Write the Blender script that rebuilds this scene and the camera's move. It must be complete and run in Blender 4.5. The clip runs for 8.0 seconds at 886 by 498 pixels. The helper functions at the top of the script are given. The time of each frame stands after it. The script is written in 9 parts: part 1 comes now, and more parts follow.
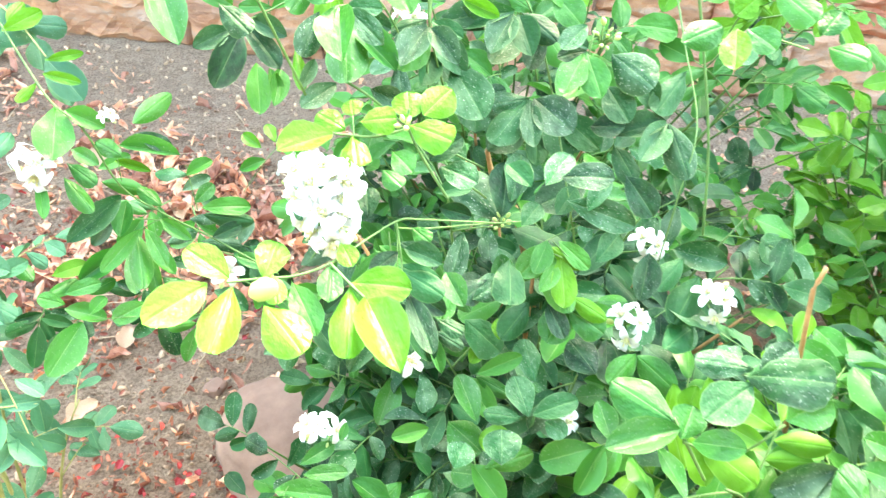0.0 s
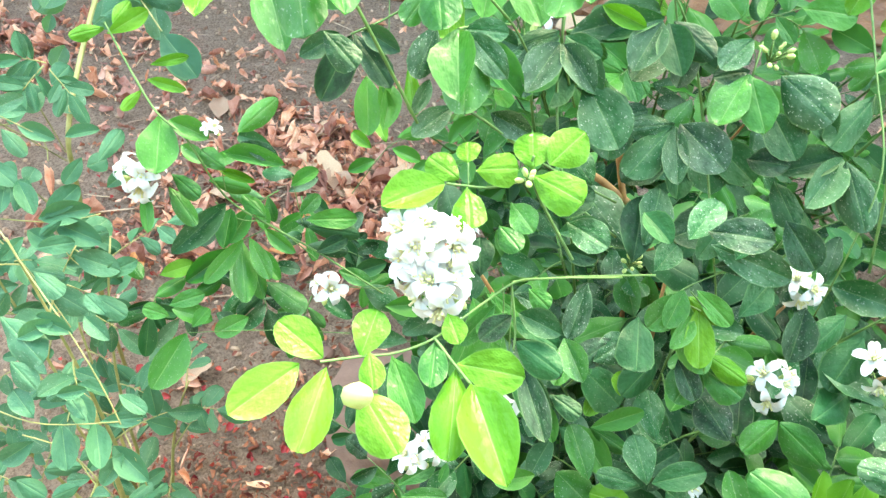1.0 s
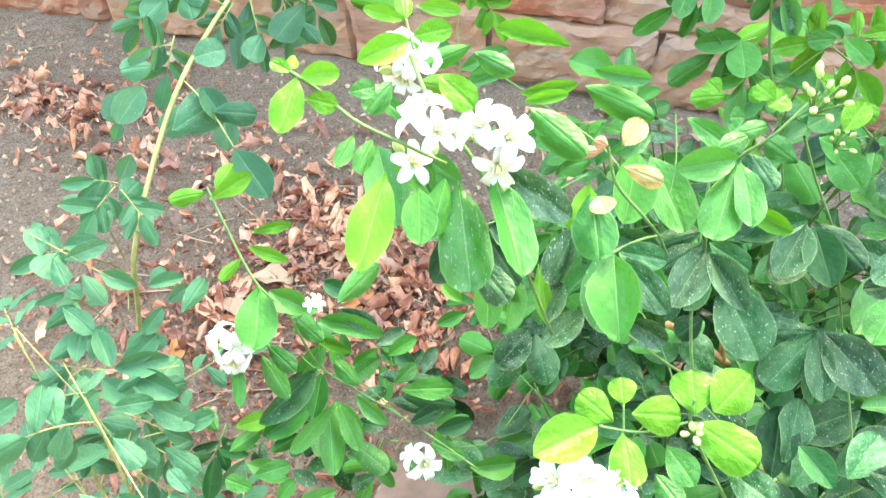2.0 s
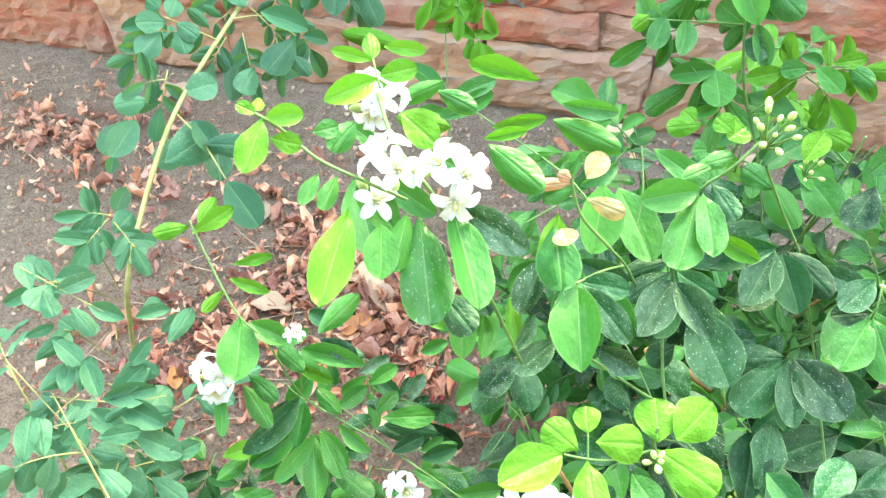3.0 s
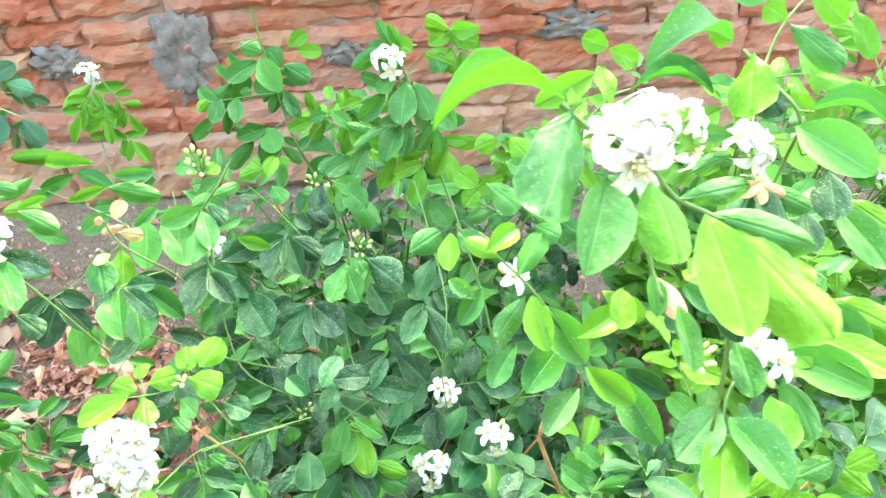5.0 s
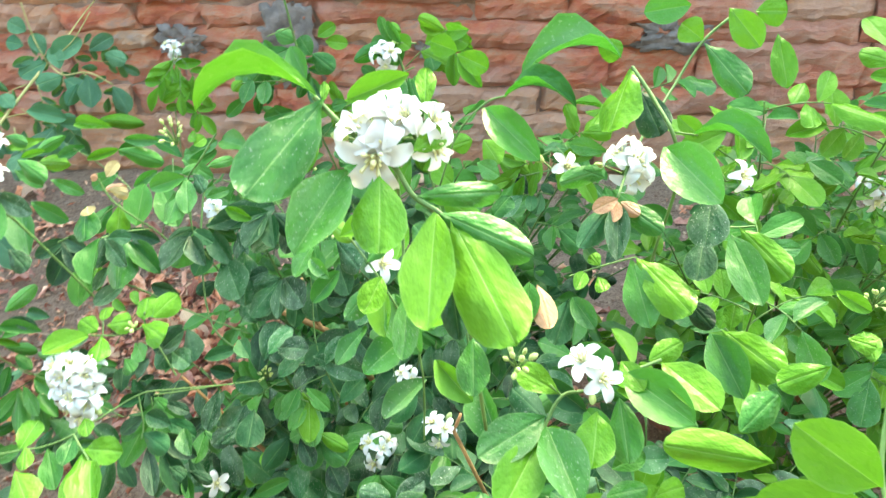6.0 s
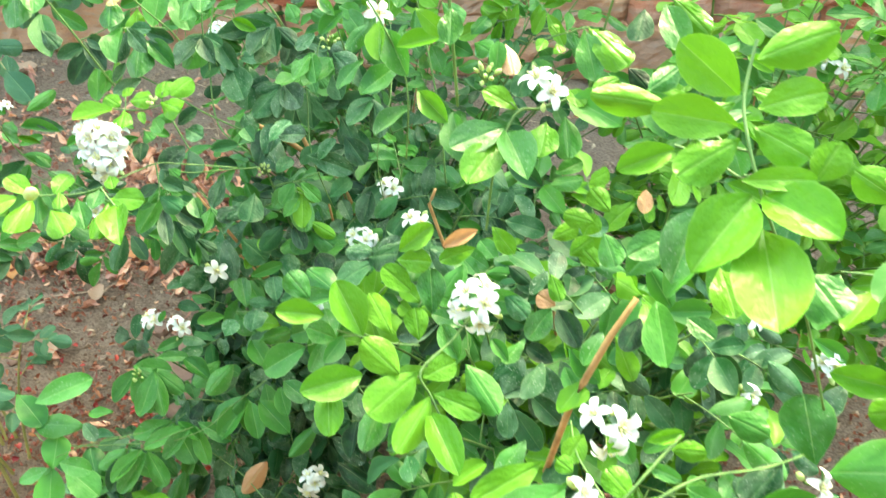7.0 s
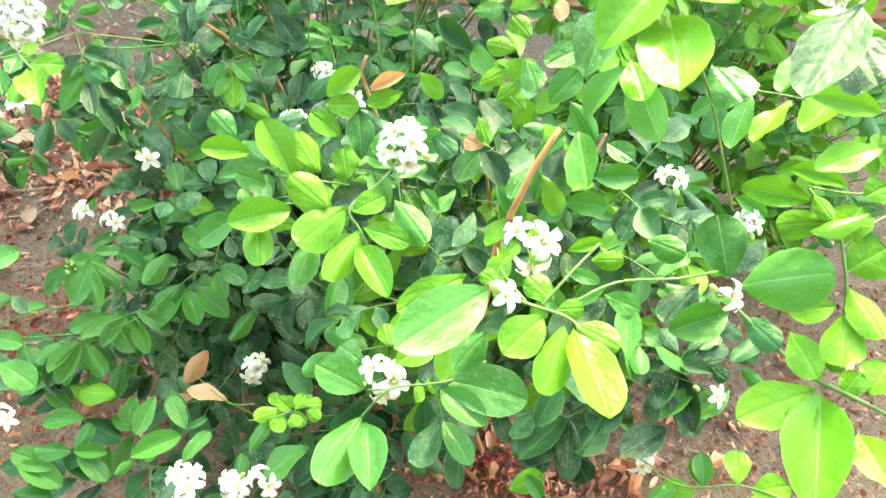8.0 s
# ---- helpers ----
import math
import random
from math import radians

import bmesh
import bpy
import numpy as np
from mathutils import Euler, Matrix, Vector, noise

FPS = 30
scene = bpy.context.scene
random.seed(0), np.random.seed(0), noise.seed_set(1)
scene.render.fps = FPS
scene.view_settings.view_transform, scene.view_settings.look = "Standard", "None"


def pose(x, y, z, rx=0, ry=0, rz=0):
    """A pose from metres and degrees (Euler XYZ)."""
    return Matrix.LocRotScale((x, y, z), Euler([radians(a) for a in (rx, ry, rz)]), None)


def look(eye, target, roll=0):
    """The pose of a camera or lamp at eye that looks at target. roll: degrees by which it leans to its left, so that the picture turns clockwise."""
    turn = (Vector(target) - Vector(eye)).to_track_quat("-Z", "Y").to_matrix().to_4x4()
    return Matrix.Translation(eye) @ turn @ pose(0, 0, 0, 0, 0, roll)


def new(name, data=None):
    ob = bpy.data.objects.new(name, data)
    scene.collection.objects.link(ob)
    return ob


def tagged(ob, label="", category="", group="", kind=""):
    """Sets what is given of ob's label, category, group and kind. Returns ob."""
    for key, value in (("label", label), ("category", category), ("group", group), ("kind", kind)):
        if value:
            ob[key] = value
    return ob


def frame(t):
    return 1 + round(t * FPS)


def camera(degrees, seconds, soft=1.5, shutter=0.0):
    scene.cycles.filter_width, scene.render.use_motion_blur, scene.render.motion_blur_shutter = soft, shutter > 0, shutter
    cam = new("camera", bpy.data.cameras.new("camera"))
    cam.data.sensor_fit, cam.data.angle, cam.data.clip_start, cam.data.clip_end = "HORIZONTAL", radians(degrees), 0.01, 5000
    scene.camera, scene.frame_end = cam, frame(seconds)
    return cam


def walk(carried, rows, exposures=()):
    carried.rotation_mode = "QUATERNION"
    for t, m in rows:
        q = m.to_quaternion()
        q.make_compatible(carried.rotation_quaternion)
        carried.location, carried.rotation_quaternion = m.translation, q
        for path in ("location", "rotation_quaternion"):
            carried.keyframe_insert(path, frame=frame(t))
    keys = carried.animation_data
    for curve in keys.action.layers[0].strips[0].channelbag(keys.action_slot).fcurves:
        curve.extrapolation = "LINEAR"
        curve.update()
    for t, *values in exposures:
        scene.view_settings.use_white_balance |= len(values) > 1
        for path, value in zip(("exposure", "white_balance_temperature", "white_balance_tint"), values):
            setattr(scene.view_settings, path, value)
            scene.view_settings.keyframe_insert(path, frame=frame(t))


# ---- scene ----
cam = camera(61.6, 8.0, soft=1.35, shutter=0.2)
PATH = [
    (0, (-0.031, 0.034, 1.052), (0.018, 1.485, -0.323), 6.0),
    (0.5, (-0.039, 0.114, 1.062), (-0.154, 1.475, -0.4), 2.6),
    (1, (-0.044, 0.136, 1.068), (-0.273, 1.411, -0.455), 0.2),
    (1.5, (-0.094, 0.177, 1.09), (-0.314, 1.463, -0.427), 3.2),
    (2, (-0.144, 0.224, 1.118), (-0.399, 1.563, -0.346), 1.8),
    (2.2, (-0.145, 0.233, 1.128), (-0.402, 1.582, -0.326), 2.1),
    (3.3, (-0.108, 0.214, 1.131), (-0.39, 1.598, -0.285), -0.3),
    (3.5, (-0.099, 0.2, 1.143), (-0.342, 1.589, -0.275), -0.3),
    (4, (-0.039, 0.13, 1.196), (-0.222, 1.579, -0.17), -2.0),
    (4.5, (0.039, 0.064, 1.228), (0.09, 1.574, -0.082), -2.5),
    (4.7, (0.073, 0.035, 1.235), (0.242, 1.547, -0.064), -2.0),
    (5.8, (0.256, 0.004, 1.244), (0.198, 1.565, -0.004), -3.4),
    (6, (0.292, -0.009, 1.243), (0.102, 1.528, -0.022), -3.6),
    (6.5, (0.328, -0.079, 1.218), (0.026, 1.38, -0.117), -2.9),
    (6.8, (0.317, -0.139, 1.208), (0.103, 1.311, -0.153), -2.2),
    (7, (0.306, -0.195, 1.195), (0.184, 1.255, -0.177), 0.6),
    (7.5, (0.315, -0.251, 1.168), (0.306, 1.186, -0.223), 3.4),
    (8, (0.331, -0.267, 1.131), (0.343, 1.116, -0.314), 3.1),
]
walk(cam, [(t, look(eye, target, roll)) for t, eye, target, roll in PATH],
     [(0.0, 5.05, 8000, -9), (0.6, 4.53, 8000, -9), (1.0, 4.38, 8000, -9), (2.2, 4.55, 8000, -9), (3.5, 4.44, 8000, -9), (4.7, 4.72, 8000, -9), (5.8, 3.95, 8000, -9), (6.5, 3.95, 8600, -11), (7.0, 4.12, 9000, -16), (8.0, 4.38, 9000, -11)])

# ---- light ----
SUN_EL, SUN_ROT = radians(40), radians(12)
world = bpy.data.worlds.new("sky")
scene.world = world
world.use_nodes = True
wn = world.node_tree.nodes
sky = wn.new("ShaderNodeTexSky")
sky.sky_type = "NISHITA"
sky.sun_disc = False
sky.sun_elevation, sky.sun_rotation = SUN_EL, SUN_ROT
sky.air_density, sky.dust_density = 1.0, 2.5
wn["Background"].inputs["Strength"].default_value = 0.15
world.node_tree.links.new(sky.outputs[0], wn["Background"].inputs["Color"])
sun_data = bpy.data.lights.new("sun", "SUN")
sun_data.energy, sun_data.angle, sun_data.color = 0.5, radians(10.0), (1.0, 0.93, 0.8)
sun = new("sun", sun_data)
sun_way = Vector((math.sin(SUN_ROT) * math.cos(SUN_EL), math.cos(SUN_ROT) * math.cos(SUN_EL), math.sin(SUN_EL)))
sun.matrix_world = look(sun_way * 20, (0, 0, 0))


# ---- materials ----
def nodes_of(name):
    m = bpy.data.materials.new(name)
    m.use_nodes = True
    t = m.node_tree
    return m, t, t.nodes, t.links, t.nodes["Principled BSDF"]


def add_node(t, kind, **values):
    n = t.nodes.new(kind)
    for key, value in values.items():
        n.inputs[key.replace("_", " ")].default_value = value
    return n


def ramp(t, source, stops):
    r = t.nodes.new("ShaderNodeValToRGB")
    e = r.color_ramp.elements
    while len(e) < len(stops):
        e.new(0.5)
    for el, (at, colour) in zip(e, stops):
        el.position, el.color = at, (*colour, 1)
    t.links.new(source, r.inputs[0])
    return r.outputs[0]


def mix(t, fac, a, b, mode="MIX"):
    m = t.nodes.new("ShaderNodeMix")
    m.data_type, m.blend_type = "RGBA", mode
    for value, socket in ((fac, m.inputs[0]), (a, m.inputs[6]), (b, m.inputs[7])):
        if isinstance(value, (int, float)):
            socket.default_value = value
        elif isinstance(value, tuple):
            socket.default_value = (*value, 1)
        else:
            t.links.new(value, socket)
    return m.outputs[2]


def math_node(t, op, a, b=0.0):
    m = t.nodes.new("ShaderNodeMath")
    m.operation = op
    for value, socket in ((a, m.inputs[0]), (b, m.inputs[1])):
        if isinstance(value, (int, float)):
            socket.default_value = value
        else:
            t.links.new(value, socket)
    return m.outputs[0]


def bump(t, height, strength, distance, bsdf):
    b = add_node(t, "ShaderNodeBump", Strength=strength, Distance=distance)
    t.links.new(height, b.inputs["Height"])
    t.links.new(b.outputs[0], bsdf.inputs["Normal"])
    return b.outputs[0]


def object_noise(t, scale, detail=4.0, rough=0.6, coords="Object"):
    c = t.nodes.new("ShaderNodeTexCoord")
    n = add_node(t, "ShaderNodeTexNoise", Scale=scale, Detail=detail, Roughness=rough)
    t.links.new(c.outputs[coords], n.inputs["Vector"])
    return n.outputs["Fac"]


def leaf_material(name, dark, light, island=False, rough=0.34, dust=0.25, through_light=0.35, glow=(0.25, 0.5, 0.03), gloss=0.5, rib_tone=0.25):
    """Leaf blade: pale midrib and side veins along the UVs, dust specks, gloss, and light shining through."""
    m, t, n, l, p = nodes_of(name)
    k = 1.0 if island else 0.045  # single leaves carry their own scale, about 4.5 cm to the unit
    uv = n.new("ShaderNodeUVMap")
    sep = n.new("ShaderNodeSeparateXYZ")
    l.new(uv.outputs[0], sep.inputs[0])
    if island:
        rnd = n.new("ShaderNodeNewGeometry").outputs["Random Per Island"]
    else:
        rnd = n.new("ShaderNodeObjectInfo").outputs["Random"]
    across = math_node(t, "ABSOLUTE", math_node(t, "SUBTRACT", sep.outputs[0], 0.5))
    rib = math_node(t, "LESS_THAN", across, 0.016)
    slant = math_node(t, "SUBTRACT", sep.outputs[1], math_node(t, "MULTIPLY", across, 0.55))
    side = math_node(t, "LESS_THAN", math_node(t, "FRACT", math_node(t, "MULTIPLY", slant, 9.0)), 0.09)
    base = mix(t, rnd, dark, light)
    patch = object_noise(t, 55.0 * k, 3.0)
    blotch = ramp(t, patch, [(0.40, (0, 0, 0)), (0.62, (1, 1, 1))])
    base = mix(t, math_node(t, "MULTIPLY", blotch, 0.5), base, mix(t, 0.25, light, dark))
    base = mix(t, math_node(t, "MULTIPLY", object_noise(t, 130.0 * k, 3.0), 0.45), base, dark)
    specks = ramp(t, object_noise(t, 520.0 * k, 2.0), [(0.62, (0, 0, 0)), (0.70, (1, 1, 1))])
    film = ramp(t, object_noise(t, 35.0 * k, 4.0), [(0.42, (0, 0, 0)), (0.72, (1, 1, 1))])
    base = mix(t, math_node(t, "MULTIPLY", side, 0.06), base, light)
    base = mix(t, math_node(t, "MULTIPLY", rib, rib_tone), base, (0.34, 0.50, 0.20))
    # pale edge line: light on the blade rims put into the colour
    lit_margin = math_node(t, "GREATER_THAN", across, 0.468)
    base = mix(t, math_node(t, "MULTIPLY", lit_margin, 0.13), base, (0.30, 0.46, 0.18))
    own = math_node(t, "MULTIPLY", math_node(t, "FRACT", math_node(t, "MULTIPLY", rnd, 7.31)), 2.0 * dust)
    base = mix(t, math_node(t, "MULTIPLY", film, own), base, (0.24, 0.35, 0.235))
    base = mix(t, math_node(t, "MULTIPLY", specks, math_node(t, "MULTIPLY", own, 1.15)), base, (0.44, 0.48, 0.40))
    l.new(base, p.inputs["Base Color"])
    rr = math_node(t, "ADD", math_node(t, "MULTIPLY", film, 0.25), rough)
    l.new(rr, p.inputs["Roughness"])
    p.inputs["IOR"].default_value = 1.5
    p.inputs["Specular IOR Level"].default_value = gloss
    # the blade swells between its side veins and sinks along the midrib
    pillow = math_node(t, "ABSOLUTE", math_node(t, "SINE", math_node(t, "MULTIPLY", slant, 25.0)))
    groove = math_node(t, "MINIMUM", math_node(t, "MULTIPLY", across, 9.0), 1.0)
    relief = math_node(t, "ADD", math_node(t, "MULTIPLY", math_node(t, "MULTIPLY", pillow, groove), 0.035), math_node(t, "MULTIPLY", groove, 0.35))
    ripples = math_node(t, "ADD", math_node(t, "MULTIPLY", object_noise(t, 150.0 * k, 2.0), 0.45), math_node(t, "MULTIPLY", object_noise(t, 45.0 * k, 1.0), 1.3))
    normal = bump(t, math_node(t, "ADD", relief, ripples), 0.45, 0.0016 if island else 0.004, p)
    tr = n.new("ShaderNodeBsdfTranslucent")
    tint = mix(t, 0.6, base, glow)
    l.new(tint, tr.inputs["Color"])
    l.new(normal, tr.inputs["Normal"])
    ms = n.new("ShaderNodeMixShader")
    ms.inputs[0].default_value = through_light
    l.new(p.outputs[0], ms.inputs[1])
    l.new(tr.outputs[0], ms.inputs[2])
    l.new(ms.outputs[0], n["Material Output"].inputs["Surface"])
    return m


def simple(name, dark, light, scale, rough=0.6, bumps=0.3, distance=0.002, through_light=0.0, coords="Object", spread=0.0, island=False):
    """Two colours mixed by noise of that scale, with relief; spread tints piece by piece."""
    m, t, n, l, p = nodes_of(name)
    f = object_noise(t, scale, 6.0, 0.65, coords)
    base = ramp(t, f, [(0.32, dark), (0.68, light)])
    if spread:
        r = n.new("ShaderNodeNewGeometry").outputs["Random Per Island"] if island else n.new("ShaderNodeObjectInfo").outputs["Random"]
        shade = n.new("ShaderNodeHueSaturation")
        l.new(base, shade.inputs["Color"])
        l.new(math_node(t, "ADD", math_node(t, "MULTIPLY", r, 2 * spread), 1.0 - spread), shade.inputs["Value"])
        l.new(math_node(t, "ADD", math_node(t, "MULTIPLY", r, 0.06 * spread), 0.5 - 0.03 * spread), shade.inputs["Hue"])
        base = shade.outputs[0]
    l.new(base, p.inputs["Base Color"])
    p.inputs["Roughness"].default_value = rough
    normal = bump(t, f, bumps, distance, p)
    if through_light:
        tr = n.new("ShaderNodeBsdfTranslucent")
        l.new(base, tr.inputs["Color"])
        ms = n.new("ShaderNodeMixShader")
        ms.inputs[0].default_value = through_light
        l.new(p.outputs[0], ms.inputs[1])
        l.new(tr.outputs[0], ms.inputs[2])
        l.new(ms.outputs[0], n["Material Output"].inputs["Surface"])
    return m


def soil_material():
    m, t, n, l, p = nodes_of("soil")
    big = object_noise(t, 2.2, 4.0)
    mid = object_noise(t, 38.0, 8.0, 0.75)
    fine = object_noise(t, 190.0, 4.0, 0.7)
    c = ramp(t, mid, [(0.35, (0.103, 0.062, 0.041)), (0.48, (0.292, 0.191, 0.133)), (0.64, (0.464, 0.331, 0.245))])
    c = mix(t, math_node(t, "MULTIPLY", big, 0.5), c, (0.292, 0.191, 0.133))
    c = mix(t, 0.45, c, ramp(t, fine, [(0.37, (0.086, 0.052, 0.036)), (0.58, (0.464, 0.331, 0.241))]))
    l.new(c, p.inputs["Base Color"])
    p.inputs["Roughness"].default_value = 0.95
    h = math_node(t, "ADD", math_node(t, "MULTIPLY", mid, 0.8), math_node(t, "MULTIPLY", fine, 0.5))
    bump(t, h, 1.0, 0.026, p)
    return m


def stone_material(name, stops):
    """Sandstone, streaked, dusty in patches; each block takes its own tint."""
    m, t, n, l, p = nodes_of(name)
    c = n.new("ShaderNodeTexCoord")
    info = n.new("ShaderNodeObjectInfo")
    mp = n.new("ShaderNodeMapping")
    mp.inputs["Scale"].default_value = (1.0, 1.0, 2.6)
    l.new(c.outputs["Object"], mp.inputs["Vector"])
    shift = n.new("ShaderNodeVectorMath")
    l.new(mp.outputs[0], shift.inputs[0])
    l.new(info.outputs["Location"], shift.inputs[1])
    tex = add_node(t, "ShaderNodeTexNoise", Scale=7.0, Detail=8.0, Roughness=0.74)
    fine = add_node(t, "ShaderNodeTexNoise", Scale=60.0, Detail=5.0, Roughness=0.7)
    l.new(shift.outputs[0], tex.inputs["Vector"])
    l.new(shift.outputs[0], fine.inputs["Vector"])
    base = ramp(t, tex.outputs["Fac"], stops)
    base = mix(t, math_node(t, "MULTIPLY", info.outputs["Random"], 0.3), base, (0.30, 0.13, 0.09))
    base = mix(t, ramp(t, fine.outputs["Fac"], [(0.45, (0, 0, 0)), (0.8, (0.35, 0.35, 0.35))]), base, (0.40, 0.25, 0.19))
    # a veil of old mortar and dust lies over the faces in patches
    veil = add_node(t, "ShaderNodeTexNoise", Scale=2.6, Detail=6.0, Roughness=0.7)
    l.new(shift.outputs[0], veil.inputs["Vector"])
    base = mix(t, ramp(t, veil.outputs["Fac"], [(0.44, (0, 0, 0)), (0.60, (0.6, 0.6, 0.6))]), base, (0.37, 0.235, 0.195))
    l.new(base, p.inputs["Base Color"])
    p.inputs["Roughness"].default_value = 0.9
    h = math_node(t, "ADD", tex.outputs["Fac"], math_node(t, "MULTIPLY", fine.outputs["Fac"], 0.3))
    bump(t, h, 0.9, 0.02, p)
    return m


def petal_material(name, colour, shade):
    m, t, n, l, p = nodes_of(name)
    l.new(mix(t, object_noise(t, 90.0), colour, shade), p.inputs["Base Color"])
    p.inputs["Roughness"].default_value = 0.55
    tr = n.new("ShaderNodeBsdfTranslucent")
    tr.inputs["Color"].default_value = (*colour, 1)
    ms = n.new("ShaderNodeMixShader")
    ms.inputs[0].default_value = 0.18
    l.new(p.outputs[0], ms.inputs[1])
    l.new(tr.outputs[0], ms.inputs[2])
    l.new(ms.outputs[0], n["Material Output"].inputs["Surface"])
    return m


# near-black dark end puts the shade of leaf hollows into the mature colour
MATURE_SHADED = ((0.002, 0.014, 0.005), (0.028, 0.135, 0.036))
FRESH = ((0.068, 0.202, 0.017), (0.130, 0.29, 0.028))
MID = ((0.019, 0.098, 0.018), (0.078, 0.25, 0.038))
ROSE = ((0.034, 0.122, 0.058), (0.078, 0.210, 0.100))
M_LEAF = {
    "mature": leaf_material("leaf_mature_shaded", *MATURE_SHADED, rough=0.45, dust=0.30, through_light=0.08, glow=(0.05, 0.24, 0.03), gloss=0.2, rib_tone=0.12),
    "mid": leaf_material("leaf_mid", *MID, rough=0.28, gloss=0.2, dust=0.18, through_light=0.22, glow=(0.07, 0.34, 0.025)),
    "fresh": leaf_material("leaf_fresh", *FRESH, rough=0.22, gloss=0.13, dust=0.03, through_light=0.23, glow=(0.085, 0.33, 0.025)),
    "rose": leaf_material("leaf_rose", *ROSE, rough=0.5, dust=0.2, through_light=0.18, glow=(0.10, 0.30, 0.08), gloss=0.3),
    "rosedark": leaf_material("leaf_rose_dark", (0.012, 0.070, 0.038), (0.045, 0.165, 0.085), rough=0.5, dust=0.15, gloss=0.3),
    "pink": leaf_material("leaf_pink", (0.34, 0.26, 0.10), (0.48, 0.36, 0.17), dust=0.05, through_light=0.3, glow=(0.42, 0.30, 0.09)),
    "old": leaf_material("leaf_old", (0.38, 0.18, 0.085), (0.52, 0.28, 0.15), dust=0.1, through_light=0.2, glow=(0.40, 0.22, 0.08)),
}
M_REST = {
    "mature": leaf_material("leaf_mature_shaded_rest", *MATURE_SHADED, island=True, rough=0.45, dust=0.30, through_light=0.08, glow=(0.05, 0.24, 0.03), gloss=0.2, rib_tone=0.12),
    "mid": leaf_material("leaf_mid_rest", *MID, island=True, rough=0.28, gloss=0.2, dust=0.18, through_light=0.22, glow=(0.07, 0.34, 0.025)),
    "fresh": leaf_material("leaf_fresh_rest", *FRESH, island=True, rough=0.22, gloss=0.13, dust=0.03, through_light=0.23, glow=(0.085, 0.33, 0.025)),
    "rose": leaf_material("leaf_rose_rest", *ROSE, island=True, rough=0.5, dust=0.2, through_light=0.18, glow=(0.10, 0.30, 0.08), gloss=0.3),
    "rosedark": leaf_material("leaf_rose_dark_rest", (0.012, 0.070, 0.038), (0.045, 0.165, 0.085), island=True, rough=0.5, dust=0.15, gloss=0.3),
    "pink": leaf_material("leaf_pink_rest", (0.34, 0.26, 0.10), (0.48, 0.36, 0.17), island=True, dust=0.05, through_light=0.3, glow=(0.42, 0.30, 0.09)),
    "old": leaf_material("leaf_old_rest", (0.38, 0.18, 0.085), (0.52, 0.28, 0.15), island=True, glow=(0.45, 0.28, 0.06)),
}
M_TWIG = simple("green_twig", (0.05, 0.12, 0.025), (0.12, 0.22, 0.055), 60.0, 0.6)
M_WOOD = simple("tan_bark", (0.22, 0.11, 0.042), (0.45, 0.25, 0.105), 40.0, 0.85, 0.6)
M_ROSE_STEM = simple("rose_stem", (0.20, 0.21, 0.06), (0.40, 0.36, 0.14), 40.0, 0.6)
M_PETAL = petal_material("white_petal", (0.66, 0.685, 0.69), (0.56, 0.59, 0.59))
M_STAMEN = simple("pale_yellow_stamen", (0.56, 0.56, 0.26), (0.72, 0.70, 0.42), 200.0, 0.7)
M_GREY = simple("grey_mortar_smear", (0.11, 0.10, 0.10), (0.27, 0.235, 0.225), 26.0, 0.95, 0.9, 0.01)
M_BUD = simple("pale_green_bud", (0.34, 0.48, 0.12), (0.58, 0.66, 0.30), 120.0, 0.5, through_light=0.2)
M_SOIL = soil_material()
M_STONE = stone_material("red_sandstone", [(0.28, (0.13, 0.045, 0.038)), (0.40, (0.42, 0.090, 0.048)), (0.50, (0.48, 0.145, 0.070)), (0.58, (0.46, 0.225, 0.14)), (0.66, (0.30, 0.20, 0.17)), (0.78, (0.47, 0.30, 0.21))])
M_BASE_STONE = stone_material("dusty_sandstone", [(0.28, (0.16, 0.085, 0.065)), (0.40, (0.40, 0.19, 0.115)), (0.50, (0.52, 0.27, 0.15)), (0.58, (0.46, 0.31, 0.225)), (0.66, (0.36, 0.28, 0.24)), (0.78, (0.47, 0.34, 0.26))])
M_MORTAR = simple("brown_mortar", (0.16, 0.10, 0.082), (0.36, 0.25, 0.20), 22.0, 0.95, 0.9, 0.012)
M_ROCK = simple("brown_rock", (0.16, 0.092, 0.070), (0.26, 0.16, 0.125), 16.0, 0.92, 0.6, 0.008)
M_LITTER = simple("dry_leaf", (0.46, 0.17, 0.10), (0.78, 0.46, 0.34), 45.0, 0.8, 0.4, through_light=0.15, spread=0.45, island=True)
M_FALLEN = simple("fallen_leaf", (0.44, 0.28, 0.18), (0.64, 0.44, 0.30), 60.0, 0.8, 0.4, through_light=0.15, spread=0.2)
M_ORANGE = simple("orange_dead_leaf", (0.42, 0.15, 0.055), (0.62, 0.29, 0.12), 60.0, 0.75, 0.4, through_light=0.15, spread=0.2)
M_STICK = simple("dry_stick", (0.34, 0.22, 0.14), (0.58, 0.42, 0.30), 60.0, 0.9, spread=0.3, island=True)
M_CLOD = simple("soil_clod", (0.21, 0.12, 0.077), (0.50, 0.35, 0.25), 60.0, 0.95, 0.6, 0.004, spread=0.35, island=True)
M_CRUMB = simple("red_brown_crumb", (0.25, 0.070, 0.045), (0.46, 0.18, 0.11), 60.0, 0.85, spread=0.4, island=True)
M_RED = simple("red_petal", (0.30, 0.02, 0.02), (0.50, 0.05, 0.05), 80.0, 0.6, through_light=0.2, spread=0.3, island=True)
# plain dark surface for the added, unseen light-blocking wall
M_SKY_BLOCKER = simple("dark_sky_blocker", (0.05, 0.045, 0.035), (0.12, 0.10, 0.08), 3.0, 0.95)


